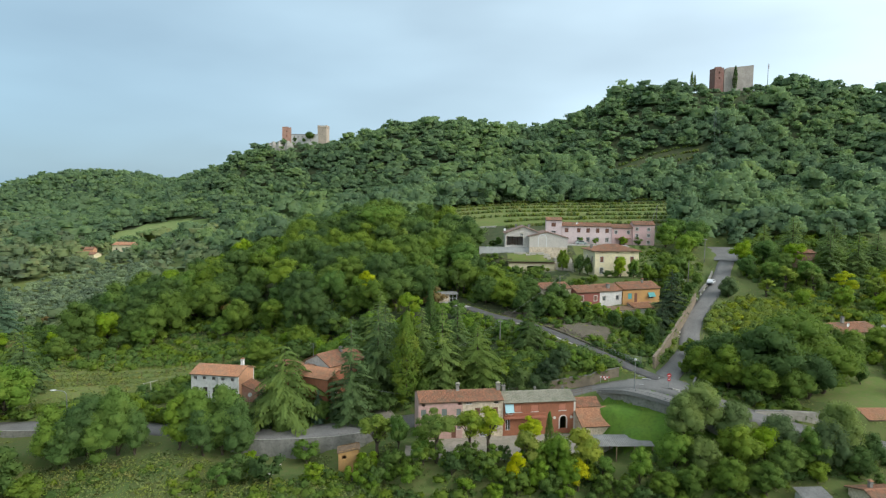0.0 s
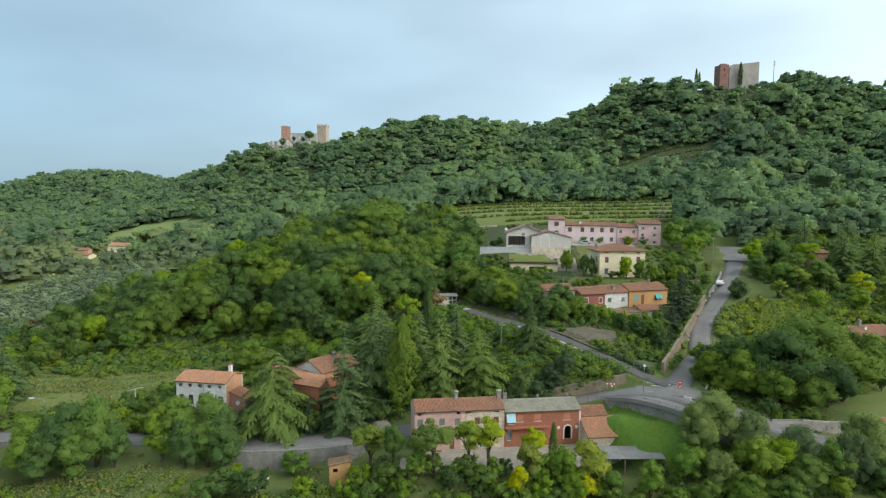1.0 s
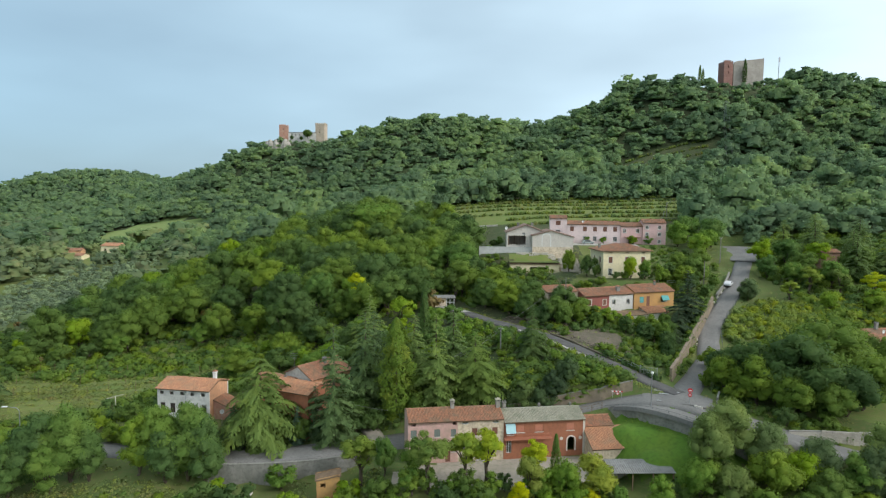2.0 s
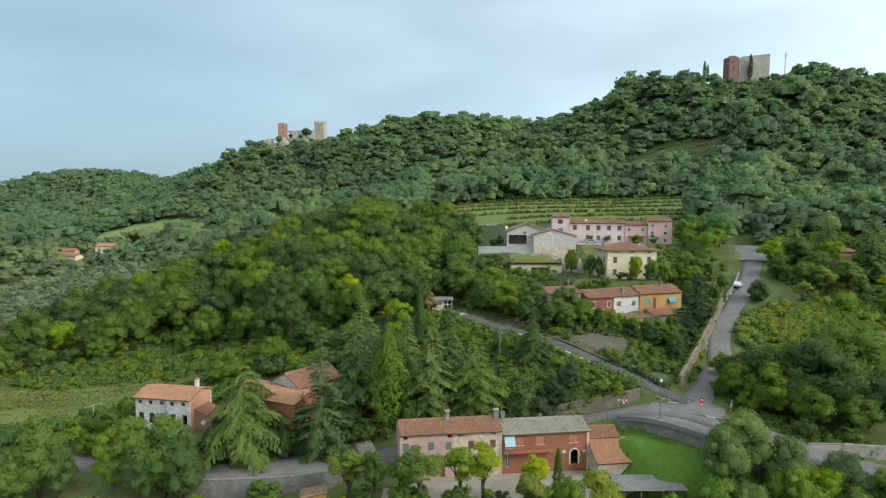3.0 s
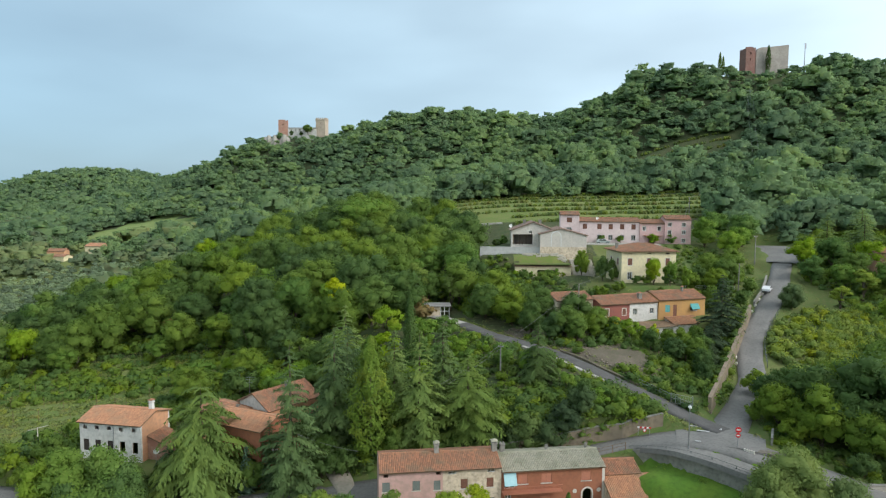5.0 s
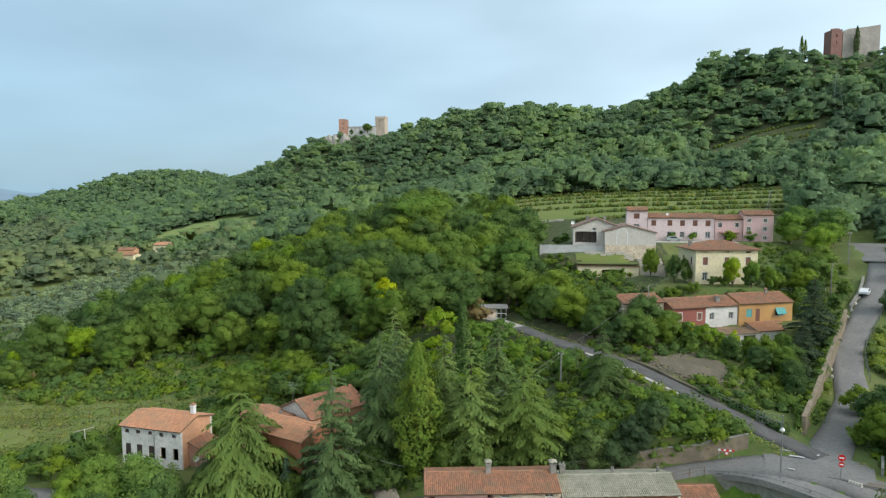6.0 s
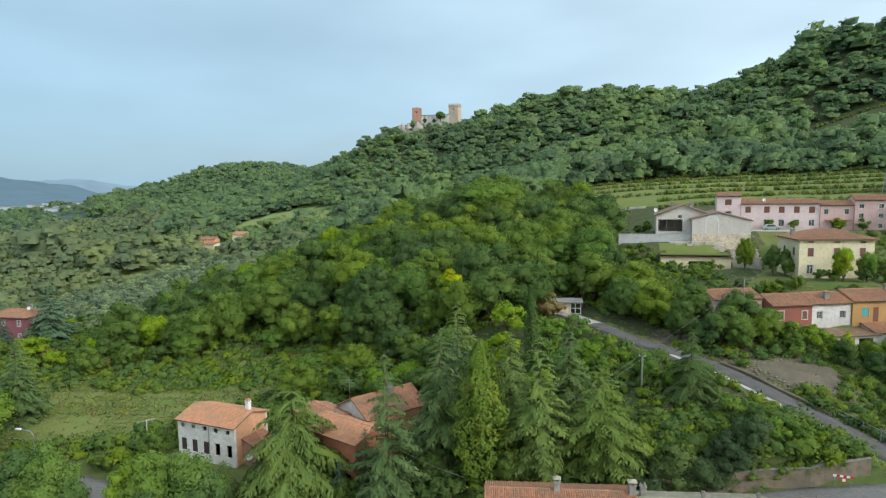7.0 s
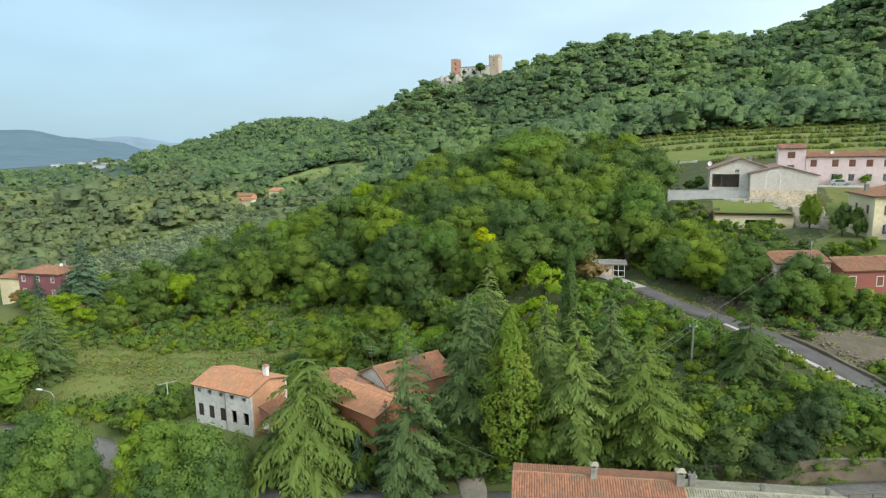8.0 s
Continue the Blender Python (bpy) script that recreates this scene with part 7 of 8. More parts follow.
def guard_rail(pts, label, rails=(0.45, 0.9), post=0.04, mat=GREY_METAL, every=2, name="guard_rail", cat="railing"):
    root = thing(name, at(0, 0, 0), label, cat)
    for i, p in enumerate(pts):
        if i % every == 0:
            part("post", mesh_of("post", *box(p[0] - post, p[0] + post, p[1] - post, p[1] + post, p[2] - 0.3, p[2] + rails[-1] + 0.05), mat), root)
    for z in rails:
        part("rail", mesh_of("rail", *tube([(x, y, h + z) for x, y, h in pts], [0.028] * len(pts), 5), mat), root)
    return root


guard_rail([(x, y, z + 0.15) for x, y, z in lawn_wall], "dark steel railing on the wall above the lawn", rails=(0.3, 0.65), mat=DARK_METAL, every=1)
guard_rail([(x, y, z + 0.1) for x, y, z in offset_way(MAIN, -2.2, 14, 31)], "rusty wooden fence behind the farmhouse", mat=WOOD, every=1, name="fence", cat="fence")
guard_rail([(x, y, z) for x, y, z in offset_way(CLIMB, -2.8, 150, 186, 1)], "green mesh fence beside the climbing road", rails=(0.3, 0.7, 1.1), mat=DARK_METAL, every=1, post=0.04, name="fence", cat="fence")
guard_rail([(x, y, z) for x, y, z in offset_way(LANE, -2.5, 34, 43)], "thin metal fence along the lane", rails=(0.6, 1.1), mat=GREY_METAL, every=1, post=0.04, name="fence", cat="fence")
guard_rail([(x, y, z + 0.6) for x, y, z in offset_way(MAIN, -3.3, 66, 110)], "steel guard rail along the eastern road", mat=GREY_METAL, every=1)
guard_rail([(44 + i * 2.6, 151.0 + i * 0.4 - 0.12 * i * i, G(44 + i * 2.6, 151.0)) for i in range(5)], "thin garden fence posts below the row houses", rails=(0.7, 1.4), mat=WOOD, every=1, post=0.06, name="fence", cat="fence")
guard_rail([(62 + i * 2.5, 187.2 + i * 0.3, G(62 + i * 2.5, 187.5) + 0.1) for i in range(6)], "white wooden garden fence by the yellow house", rails=(0.5, 1.0), mat=WHITE_P, every=1, name="fence", cat="fence")

tagged(new("road_junction", mesh_of("road_junction", *ways_strip([(38.2, 124.6, 4.72), (41.5, 123.6, 5.12), (46, 122.6, 5.28), (49.5, 121.0, 5.0)], 3.4, 0.03), ASPHALT)), "wide worn asphalt apron of the road junction", "road", "", "structure")
tagged(new("road_shoulder", mesh_of("road_shoulder", *ways_strip([(33.6, 124.0, 3.62), (35.3, 122.4, 4.2), (37.4, 120.4, 4.72), (39.6, 118.2, 4.9), (41.8, 115.8, 4.85), (44.6, 113.2, 4.5), (47.6, 111.0, 4.0)], 1.7, 0.0), ASPHALT)), "worn asphalt shoulder of the bend above the lawn wall", "road", "", "structure")
wing = thing("wing_wall", at(50.6, 121.6, 5.0, 62), "short slab of pale concrete wall at the road mouth", "wall", "", "structure")
part("wall_body", mesh_of("wall_body", *box(0, 4.2, -0.15, 0.15, -0.8, 0.9), CONCRETE), wing)
tagged(new("road_plaza", mesh_of("road_plaza", *ways_strip([(93, 203.5, 22.6), (96, 209, 23.62), (99, 216, 24.72), (101, 224, 25.56)], 4.6, 0.0), ASPHALT)), "wide worn asphalt space at the top of the road", "road", "", "structure")


def paint_strip(name, label, a, b, w):
    d = (Vector(b) - Vector(a))
    s = Vector((-d.y, d.x, 0)).normalized() * w / 2
    A, B = Vector(a), Vector(b)
    V = [A - s, B - s, B + s, A + s]
    V = [tuple(v) for v in V] + [(v.x, v.y, v.z - 0.05) for v in V]
    return tagged(new(name, mesh_of(name, V, [(0, 1, 2, 3), (7, 6, 5, 4), (0, 1, 5, 4), (1, 2, 6, 5), (2, 3, 7, 6), (3, 0, 4, 7)], ROAD_WHITE)), label, "marking", "", "structure")


paint_strip("road_marking", "worn white stop line", (41.2, 127.6, 5.36), (45.4, 126.0, 5.38), 0.5)
paint_strip("road_marking", "worn white mark on the asphalt", (41.6, 125.6, 5.37), (43.2, 125.0, 5.38), 0.35)
paint_strip("road_marking", "worn white mark on the asphalt", (39.8, 121.6, 5.34), (40.5, 121.4, 5.34), 0.3)

lamp = thing("street_lamp", at(38.2, 119.8, 5.3), "slim grey street lamp with a white globe", "lamp")
part("post", mesh_of("post", *tube([(0, 0, -0.6), (0, 0, 2.2), (0, 0, 5.3)], (0.11, 0.08, 0.06), 8), GREY_METAL), lamp)
V, F = [], []
for j in range(7):
    for k in range(10):
        a, b = math.pi * j / 6, 2 * math.pi * k / 10
        V.append((0.28 * math.sin(a) * math.cos(b), 0.28 * math.sin(a) * math.sin(b), 5.5 + 0.24 * math.cos(a)))
F = [(j * 10 + k, j * 10 + (k + 1) % 10, j * 10 + 10 + (k + 1) % 10, j * 10 + 10 + k) for j in range(6) for k in range(10)]
part("globe", mesh_of("globe", V, F, WHITE_P, smooth=True), lamp, "white globe shade")
part("cap", mesh_of("cap", *tube([(0, 0, 5.7), (0, 0, 5.82)], (0.2, 0.08), 8), GREY_METAL), lamp)

stop = thing("stop_sign", at(44.9, 119.6, 5.3, -10), "red octagonal road sign on a grey post at the junction", "sign")
part("post", mesh_of("post", *tube([(0, 0.05, -0.5), (0, 0.05, 2.9)], (0.05, 0.05), 6), GREY_METAL), stop)
for z, r in ((2.45, 0.42), (1.65, 0.33)):
    plate = part("plate", mesh_of("plate", *tube([(0, -0.02, z), (0, 0.01, z)], (r, r), 8), SIGN_RED), stop, "red sign plate")
    part("lettering_bar", mesh_of("lettering_bar", *box(-r * 0.6, r * 0.6, -0.026, -0.022, z - 0.09, z + 0.09), WHITE_P), plate, "white bar in place of lettering")
island = thing("kerb_island", at(46.2, 118.9, 4.5, -22), "low kerbed island with pale stones at the junction", "kerb")
part("kerb", mesh_of("kerb", *box(-0.4, 4.6, -0.3, 0.9, -0.8, 0.62), DARK_WALL), island)
for i in range(5):
    part("stone", mesh_of("stone", *tube([(-0.6 + i * 0.28, -0.1 - 0.12 * i, 0.3), (-0.6 + i * 0.28, -0.1 - 0.12 * i, 0.82)], (0.2, 0.12), 6), PALE_TRIM), island)

barrier = thing("road_barrier", at(34.1, 126.6, 4.25, -8) @ Matrix.Diagonal((0.75, 0.75, 0.8, 1)), "red and white striped barrier with a round sign", "barrier")
for i in range(6):
    part("stripe", mesh_of("stripe", *box(-1.3 + i * 0.44, -0.86 + i * 0.44, -0.03, 0.03, 1.1, 1.4), SIGN_RED if i % 2 else WHITE_P), barrier)
for x in (-1.1, 1.1):
    part("leg", mesh_of("leg", *box(x - 0.04, x + 0.04, -0.04, 0.04, -0.3, 1.1), GREY_METAL), barrier)
part("disc", mesh_of("disc", *tube([(0.1, -0.06, 0.75), (0.1, -0.03, 0.75)], (0.36, 0.36), 14), SIGN_RED), barrier, "round red sign")
part("disc_face", mesh_of("disc_face", *tube([(0.1, -0.075, 0.75), (0.1, -0.062, 0.75)], (0.24, 0.24), 14), WHITE_P), barrier)

gate = thing("metal_gate", at(40.8, 134.6, 6.3, -38), "thin grey tubular garden gate", "gate")
for x in (0, 3.4):
    part("gate_post", mesh_of("gate_post", *box(x - 0.06, x + 0.06, -0.06, 0.06, -0.4, 1.9), GREY_METAL), gate)
for z in (0.2, 1.0, 1.7):
    part("bar", mesh_of("bar", *box(0.06, 3.34, -0.025, 0.025, z, z + 0.05), GREY_METAL), gate)
for i in range(8):
    part("upright", mesh_of("upright", *box(0.3 + i * 0.4, 0.33 + i * 0.4, -0.015, 0.015, 0.25, 1.7), GREY_METAL), gate)

arm = thing("street_lamp", at(-79.1, 127.6, G(-79.1, 127.6)), "street lamp with a flat head on a bent arm", "lamp")
part("post", mesh_of("post", *tube([(0, 0, -0.4), (0, 0, 6.2), (-0.5, 0, 6.8), (-2.4, 0, 7.0)], (0.11, 0.07, 0.06, 0.05), 7), GREY_METAL), arm)
part("head", mesh_of("head", *box(-3.3, -2.3, -0.18, 0.18, 6.92, 7.08), WHITE_P), arm)


def pole(x, y, z0, z1, label, cross=True):
    root = thing("utility_pole", at(x, y, z0), label, "pole", "utility poles")
    h = z1 - z0
    part("post", mesh_of("post", *tube([(0, 0, -0.6), (0, 0, h)], (0.16, 0.1), 7), CONCRETE), root)
    if cross:
        part("cross_arm", mesh_of("cross_arm", *box(-0.5, 0.5, -0.05, 0.05, h - 0.35, h - 0.25), GREY_METAL), root)
        for q in (-0.42, 0.42):
            part("insulator", mesh_of("insulator", *tube([(q, 0, h - 0.25), (q, 0, h - 0.05)], (0.05, 0.04), 6), WHITE_P), root)
    return root


def cable(a, b, sag, r=0.017, n=14):
    a, b = Vector(a), Vector(b)
    pts = [a.lerp(b, i / n) - Vector((0, 0, sag * 4 * (i / n) * (1 - i / n))) for i in range(n + 1)]
    ob = new("overhead_cable", mesh_of("overhead_cable", *tube([tuple(p) for p in pts], [r] * len(pts), 4), CABLE))
    return tagged(ob, "thin overhead cable strung between poles", "cable", "overhead cables")


CABLE = surface("cable_sheath", (0.26, 0.26, 0.25), (0.2, 0.2, 0.19), None, 1.0, 8.0, 0.6, 0.0)
pole(13.6, 142.6, 8.4, 13.8, "pale concrete utility pole beside the lane")
pole(31.4, 164.4, G(31.4, 164.4), 21.8, "pale utility pole above the row houses", False)
pole(74.5, 186.5, G(74.5, 186.5), G(74.5, 186.5) + 7.5, "pale utility pole beside the climbing road", False)
pole(87, 205, G(87, 205), G(87, 205) + 8.0, "utility pole at the top of the road")
cable((13.2, 142.6, 13.6), (31.4, 164.4, 21.6), 0.5)
cable((13.2, 142.6, 13.6), (3.5, 128.5, 11.0), 0.3)
cable((14.0, 142.6, 13.6), (4.6, 128.0, 11.2), 0.3)
cable((31.4, 164.4, 21.6), (47, 188, 24.5), 0.6)
cable((-8.5, 123.5, 2.2), (-22, 131.5, 2.6), 0.5, 0.03)
for x, y, h in ((92.5, 268.7, 6.0), (108.3, 278.5, 8.5)):
    pole(x, y, G(x, y), G(x, y) + h, "thin utility pole on the vine terraces")
cable((75.5, 228, 32.8), (92.5, 268.7, G(92.5, 268.7) + 5.9), 1.0, 0.06)
cable((92.5, 268.7, G(92.5, 268.7) + 5.9), (108.3, 278.5, G(108.3, 278.5) + 8.4), 0.3, 0.06)
py = thing("power_pylon", at(166.6, 385.5, G(166.6, 385.5)), "steel power line mast on the wooded hill", "pylon")
hp = 100.5 - G(166.6, 385.5)
for q in (-0.9, 0.9):
    part("mast", mesh_of("mast", *tube([(q, 0, -1), (q * 0.2, 0, hp)], (0.06, 0.05), 5), GREY_METAL), py)
part("cross_arm", mesh_of("cross_arm", *box(-1.3, 1.3, -0.06, 0.06, hp - 1.1, hp - 1.0), GREY_METAL), py)
for q in (-1.5, 1.5):
    cable((166.6 + q, 385.5, 99.3), (150 + q, 340, 62), 4.0, 0.03)


def car(name, label, m, paint, van=False):
    root = thing(name, m, label, "car", "parked cars")
    L, W = 4.0, 1.7
    side = [(-2.0, 0.35), (-2.02, 0.75), (-1.25, 0.95), (-0.65, 1.42 if not van else 1.75), (1.15, 1.45 if not van else 1.8), (1.8, 1.0 if not van else 1.6), (2.0, 0.85), (2.0, 0.35)]
    n = len(side)
    V = [(x, s * W / 2 * (0.86 if z > 1.2 else 1.0), z) for s in (-1, 1) for x, z in side]
    F = [tuple(range(n)), tuple(range(2 * n - 1, n - 1, -1))] + [(k, (k + 1) % n, n + (k + 1) % n, n + k) for k in range(n)]
    me = mesh_of("body", V, F, paint)
    part("body", me, root)
    for s in (-1, 1):
        part("side_window", mesh_of("side_window", [(-0.95, s * 0.86, 0.98), (1.3, s * 0.86, 0.98), (0.95, s * 0.765, 1.34), (-0.6, s * 0.765, 1.34), (-0.95, s * 0.84, 0.98), (1.3, s * 0.84, 0.98), (0.95, s * 0.745, 1.34), (-0.6, s * 0.745, 1.34)],
                                            [(0, 1, 2, 3), (7, 6, 5, 4), (0, 1, 5, 4), (1, 2, 6, 5), (2, 3, 7, 6), (3, 0, 4, 7)], RUBBER), root, "dark side window")
        for x in (-1.25, 1.25):
            wh = part("wheel", mesh_of("wheel", *tube([(x, s * 0.68, 0.32), (x, s * 0.88, 0.32)], (0.32, 0.32), 14), RUBBER), root)
            part("rim", mesh_of("rim", *tube([(x, s * 0.85, 0.32), (x, s * 0.895, 0.32)], (0.2, 0.2), 10), GREY_METAL), wh)
        part("headlight", mesh_of("headlight", *box(-2.035, -2.0, s * 0.6 - 0.15, s * 0.6 + 0.15, 0.55, 0.7), WHITE_P), root)
    part("windscreen", mesh_of("windscreen", [(-1.2, -0.7, 1.0), (-1.2, 0.7, 1.0), (-0.7, 0.62, 1.4), (-0.7, -0.62, 1.4), (-1.17, -0.7, 0.98), (-1.17, 0.7, 0.98), (-0.67, 0.62, 1.38), (-0.67, -0.62, 1.38)],
                                 [(0, 1, 2, 3), (7, 6, 5, 4), (0, 1, 5, 4), (1, 2, 6, 5), (2, 3, 7, 6), (3, 0, 4, 7)], RUBBER), root, "dark windscreen")
    return root


car("parked_car", "white car parked at the edge of the climbing road", at(82.0, 187.6, 17.0, 235), CAR_WHITE)
car("parked_car", "pale grey car parked in the drive beside the villa", at(-19.6, 139.6, -2.15, 118), CAR_WHITE)
car("parked_car", "grey-green car parked before the rose houses", at(50.0, 223.2, 25.92, 175), CAR_GREY)
for x, y in ((44.2, 164.0), (45.4, 164.4)):
    b = thing("wheelie_bin", at(x, y, G(x, y), 15), "grey-blue plastic bin below the garages", "bin", "bins")
    part("body", mesh_of("body", *box(-0.35, 0.35, -0.35, 0.35, -0.1, 1.1), SHUT_GREY), b)
    part("lid", mesh_of("lid", *box(-0.4, 0.4, -0.42, 0.4, 1.1, 1.2), DARK_METAL), b)
dish(49.5, 229.2, 33.4, 10)
dish(69.6, 226.0, 33.6, -15)
dish(21.2, 212.6, 31.6, 15, 0.5, 1.6)
dish(98.5, 148.2, 12.6, 20)
dish(105.5, 146, 12.8, -20)
dish(-39.8, 125.8, 0.8, 40, 0.45, 2.4)
dish(-136.5, 180, 8.0, 30)

ver = thing("veranda", at(77.8, 112.9, -0.2, 2), "open veranda with a red tile roof against the stone wall", "veranda")
vr = part("roof", mesh_of("roof", [(0, -3.2, 2.9), (9, -3.2, 2.9), (9, 0.6, 3.9), (0, 0.6, 3.9), (0, -3.2, 2.75), (9, -3.2, 2.75), (9, 0.6, 3.75), (0, 0.6, 3.75)], [(0, 1, 2, 3), (7, 6, 5, 4), (0, 1, 5, 4), (1, 2, 6, 5), (2, 3, 7, 6), (3, 0, 4, 7)], WOOD), ver)
part("tiling", slope_tiles((0, 0.6, 3.92), (1, 0, 0), (0, -0.967, -0.254), 9, 3.9, TILE_ORANGE, 0.26, 0.42, seed=93), vr, "rows of barrel roof tiles")["kind"] = "stuff"
for x in (0.4, 4.5, 8.6):
    part("pillar", mesh_of("pillar", *box(x - 0.2, x + 0.2, -3.0, -2.6, -2.0, 2.8), W_WHITE), ver)
gr = thing("garden_shed", at(56.4, 91.8, -6.4, 4), "garden shed with grey metal sheet roofs", "shed")
part("wall", mesh_of("wall", *box(0.3, 4.5, 0.3, 3.2, -2, 2.5), W_WHITE), gr)
part("sheet_roof", corrugated(4.9, 1.8, 2.55, 0.35, FIBRE), gr, "dull green-grey metal sheet")
part("sheet_roof", corrugated(4.9, 1.7, 2.9, 0.3, FIBRE), gr, "grey metal sheet").location = (0, 1.82, 0.02)
house("low_house", "low house with a clay tile roof below the slope", at(65.6, 88.0, -5.4, 6), 11, 7, 2.6, 18, W_STONE, TILE_RED, over=0.4, seed=95, chims=[(1.6, 4.6, 2.8, 4.6, 0.5, True)])
beam = thing("timber_beams", at(-30.4, 105.2, G(-30.4, 107), 84), "pale timber beams lying on the slope", "beams")
for k in range(3):
    part("beam", mesh_of("beam", *box(0, 6.0 - k, -0.25 + k * 0.3, 0.0 + k * 0.3, 0.1, 0.32), PALE_TRIM), beam)
rocks = thing("rock_outcrop", at(171, 329, G(171, 329)), "pale limestone outcrop in the wooded hill", "rock")
r6 = random.Random(12)
for i in range(11):
    x, y, s = r6.uniform(-9, 9), r6.uniform(-3, 3), r6.uniform(0.9, 2.2)
    part("boulder", mesh_of("boulder", *tube([(x, y, -1), (x + 0.3, y, s * 0.7), (x, y + 0.3, s * 1.5)], (s * 1.2, s * 1.1, s * 0.4), 7), ROCK), rocks)
cliff = thing("castle_crag", at(-146, 560, G(-146, 560) - 2), "pale rock crag below the castle", "rock")
for i in range(8):
    x, s = -10 + i * 2.6, r6.uniform(2.0, 3.6)
    part("boulder", mesh_of("boulder", *tube([(x, 0, -4), (x + 0.5, 0.5, s), (x, 1.5, s * 2.4)], (s * 1.1, s, s * 0.5), 7), ROCK), cliff)

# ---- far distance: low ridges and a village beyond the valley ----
# self-lit material: the haze over far hills is put into its colour
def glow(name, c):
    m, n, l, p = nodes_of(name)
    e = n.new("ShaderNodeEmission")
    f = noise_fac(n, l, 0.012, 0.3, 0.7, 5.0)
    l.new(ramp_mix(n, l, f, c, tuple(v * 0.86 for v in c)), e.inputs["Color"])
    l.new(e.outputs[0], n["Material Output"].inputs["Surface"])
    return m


def ridge(name, label, a, b, heights, mat, depth=500):
    """A far hill: a long mound between two points, with the given crest heights."""
    root = thing(name, at(0, 0, 0), label, "backdrop", "", "structure")
    A, B = Vector(a), Vector(b)
    d = (B - A)
    s = Vector((-d.y, d.x)).normalized() * depth
    V, F = [], []
    n = 120
    for i in range(n + 1):
        f = i / n
        k = f * (len(heights) - 1)
        j = min(int(k), len(heights) - 2)
        h = heights[j] + (heights[j + 1] - heights[j]) * ease(k - j)
        h += 5 * noise.noise(Vector((f * 22, 1.0, 0))) + 2.5 * noise.noise(Vector((f * 90, 4.0, 0)))
        p = A + d * f
        for q, z in ((-1.7, -12), (-0.6, h * 0.3), (0, h), (0.5, -12)):
            V.append((p.x + s.x * q, p.y + s.y * q, z))
    for i in range(n):
        for q in range(3):
            F.append((i * 4 + q, i * 4 + q + 1, i * 4 + q + 5, i * 4 + q + 4))
    part("hill", mesh_of("hill", V, F, mat, smooth=True), root)
    return root


# blue haze tints, farther hill paler; they glow and take no sun
FAR_HAZE_BLUE = glow("hazy_far_wood", (0.145, 0.225, 0.265))
FARTHER_HAZE_BLUE = glow("hazy_farther_hill", (0.25, 0.35, 0.41))
ridge("backdrop_hill", "wooded hill beyond the valley, glowing in blue haze colour", (-3300, 300), (-1737, 1990), [70, 90, 110, 120, 125, 120, 112, 105, 100, 98, 96, 98, 106, 108, 82, 60, 22], FAR_HAZE_BLUE, 700)
ridge("backdrop_ridge", "far ridge on the horizon, glowing in pale blue haze colour", (-3000, 2300), (-2100, 3000), [95, 85, 98, 60, 25], FARTHER_HAZE_BLUE, 300)
WHITE_FAR = surface("far_white_wall", (0.42, 0.47, 0.51), (0.36, 0.41, 0.45), None, 0.05, 0.3, 0.8, 0.0)
for bearing, far, w, h in ((-49.2, 1560, 34, 7), (-48.6, 1540, 20, 6), (-47.7, 1560, 16, 9), (-47.2, 1540, 26, 7), (-46.7, 1570, 16, 10), (-46.4, 980, 20, 5), (-46.0, 990, 14, 6), (-45.5, 985, 10, 5), (-44.6, 1600, 26, 6)):
    x, y = 6.6 + far * math.sin(radians(bearing)), 59.8 + far * math.cos(radians(bearing))
    v = thing("far_building", at(x, y, G(x, y) - 0.3, 44), "white building far across the valley", "building", "far village")
    part("wall", mesh_of("wall", *box(-w / 2, w / 2, -5, 5, -3, h), WHITE_FAR), v)
    part("roof_slab", mesh_of("roof_slab", *box(-w / 2 - 1, w / 2 + 1, -6, 6, h + 0.01, h + 0.8), FIBRE), v)
FIELD_WAY = smooth_way([(x, y, G(x, y) + 0.25) for x, y in ((-14, 274), (-4, 272), (6, 270), (15, 268), (23, 266))], 2)
tagged(new("field_track", mesh_of("field_track", *ways_strip(FIELD_WAY, 1.3, 0.0), GRAVEL)), "pale gravel track along the foot of the vine terraces", "road", "", "structure")
tagged(new("forecourt", mesh_of("forecourt", *ways_strip([(42, 223.0, 25.95), (50, 222.2, 25.98), (58, 221.4, 25.98), (66, 220.6, 25.95)], 3.0, 0.0), GRAVEL)), "gravel forecourt before the rose houses", "yard", "", "structure")

# kerb stones set on the verge of the climbing road
kerb_stone = None
for i, (x, y, z) in enumerate(offset_way(CLIMB, 2.55, 150, 186, 1)):
    ks = thing("kerb_stone", at(x, y, z - 0.1, 40 + 25 * math.sin(i * 2.2)), "pale rough stone on the road verge", "stone", "verge stones") if kerb_stone is None else copy_thing(kerb_stone, at(0, 0, 0))
    if kerb_stone is None:
        kerb_stone = ks
        part("block", mesh_of("block", *tube([(0, 0, -0.2), (0.03, 0, 0.2), (0, 0.02, 0.4)], (0.34, 0.30, 0.16), 6), PALE_TRIM), ks)
    else:
        ks.matrix_basis = at(x, y, z - 0.1, 40 + 25 * math.sin(i * 2.2))

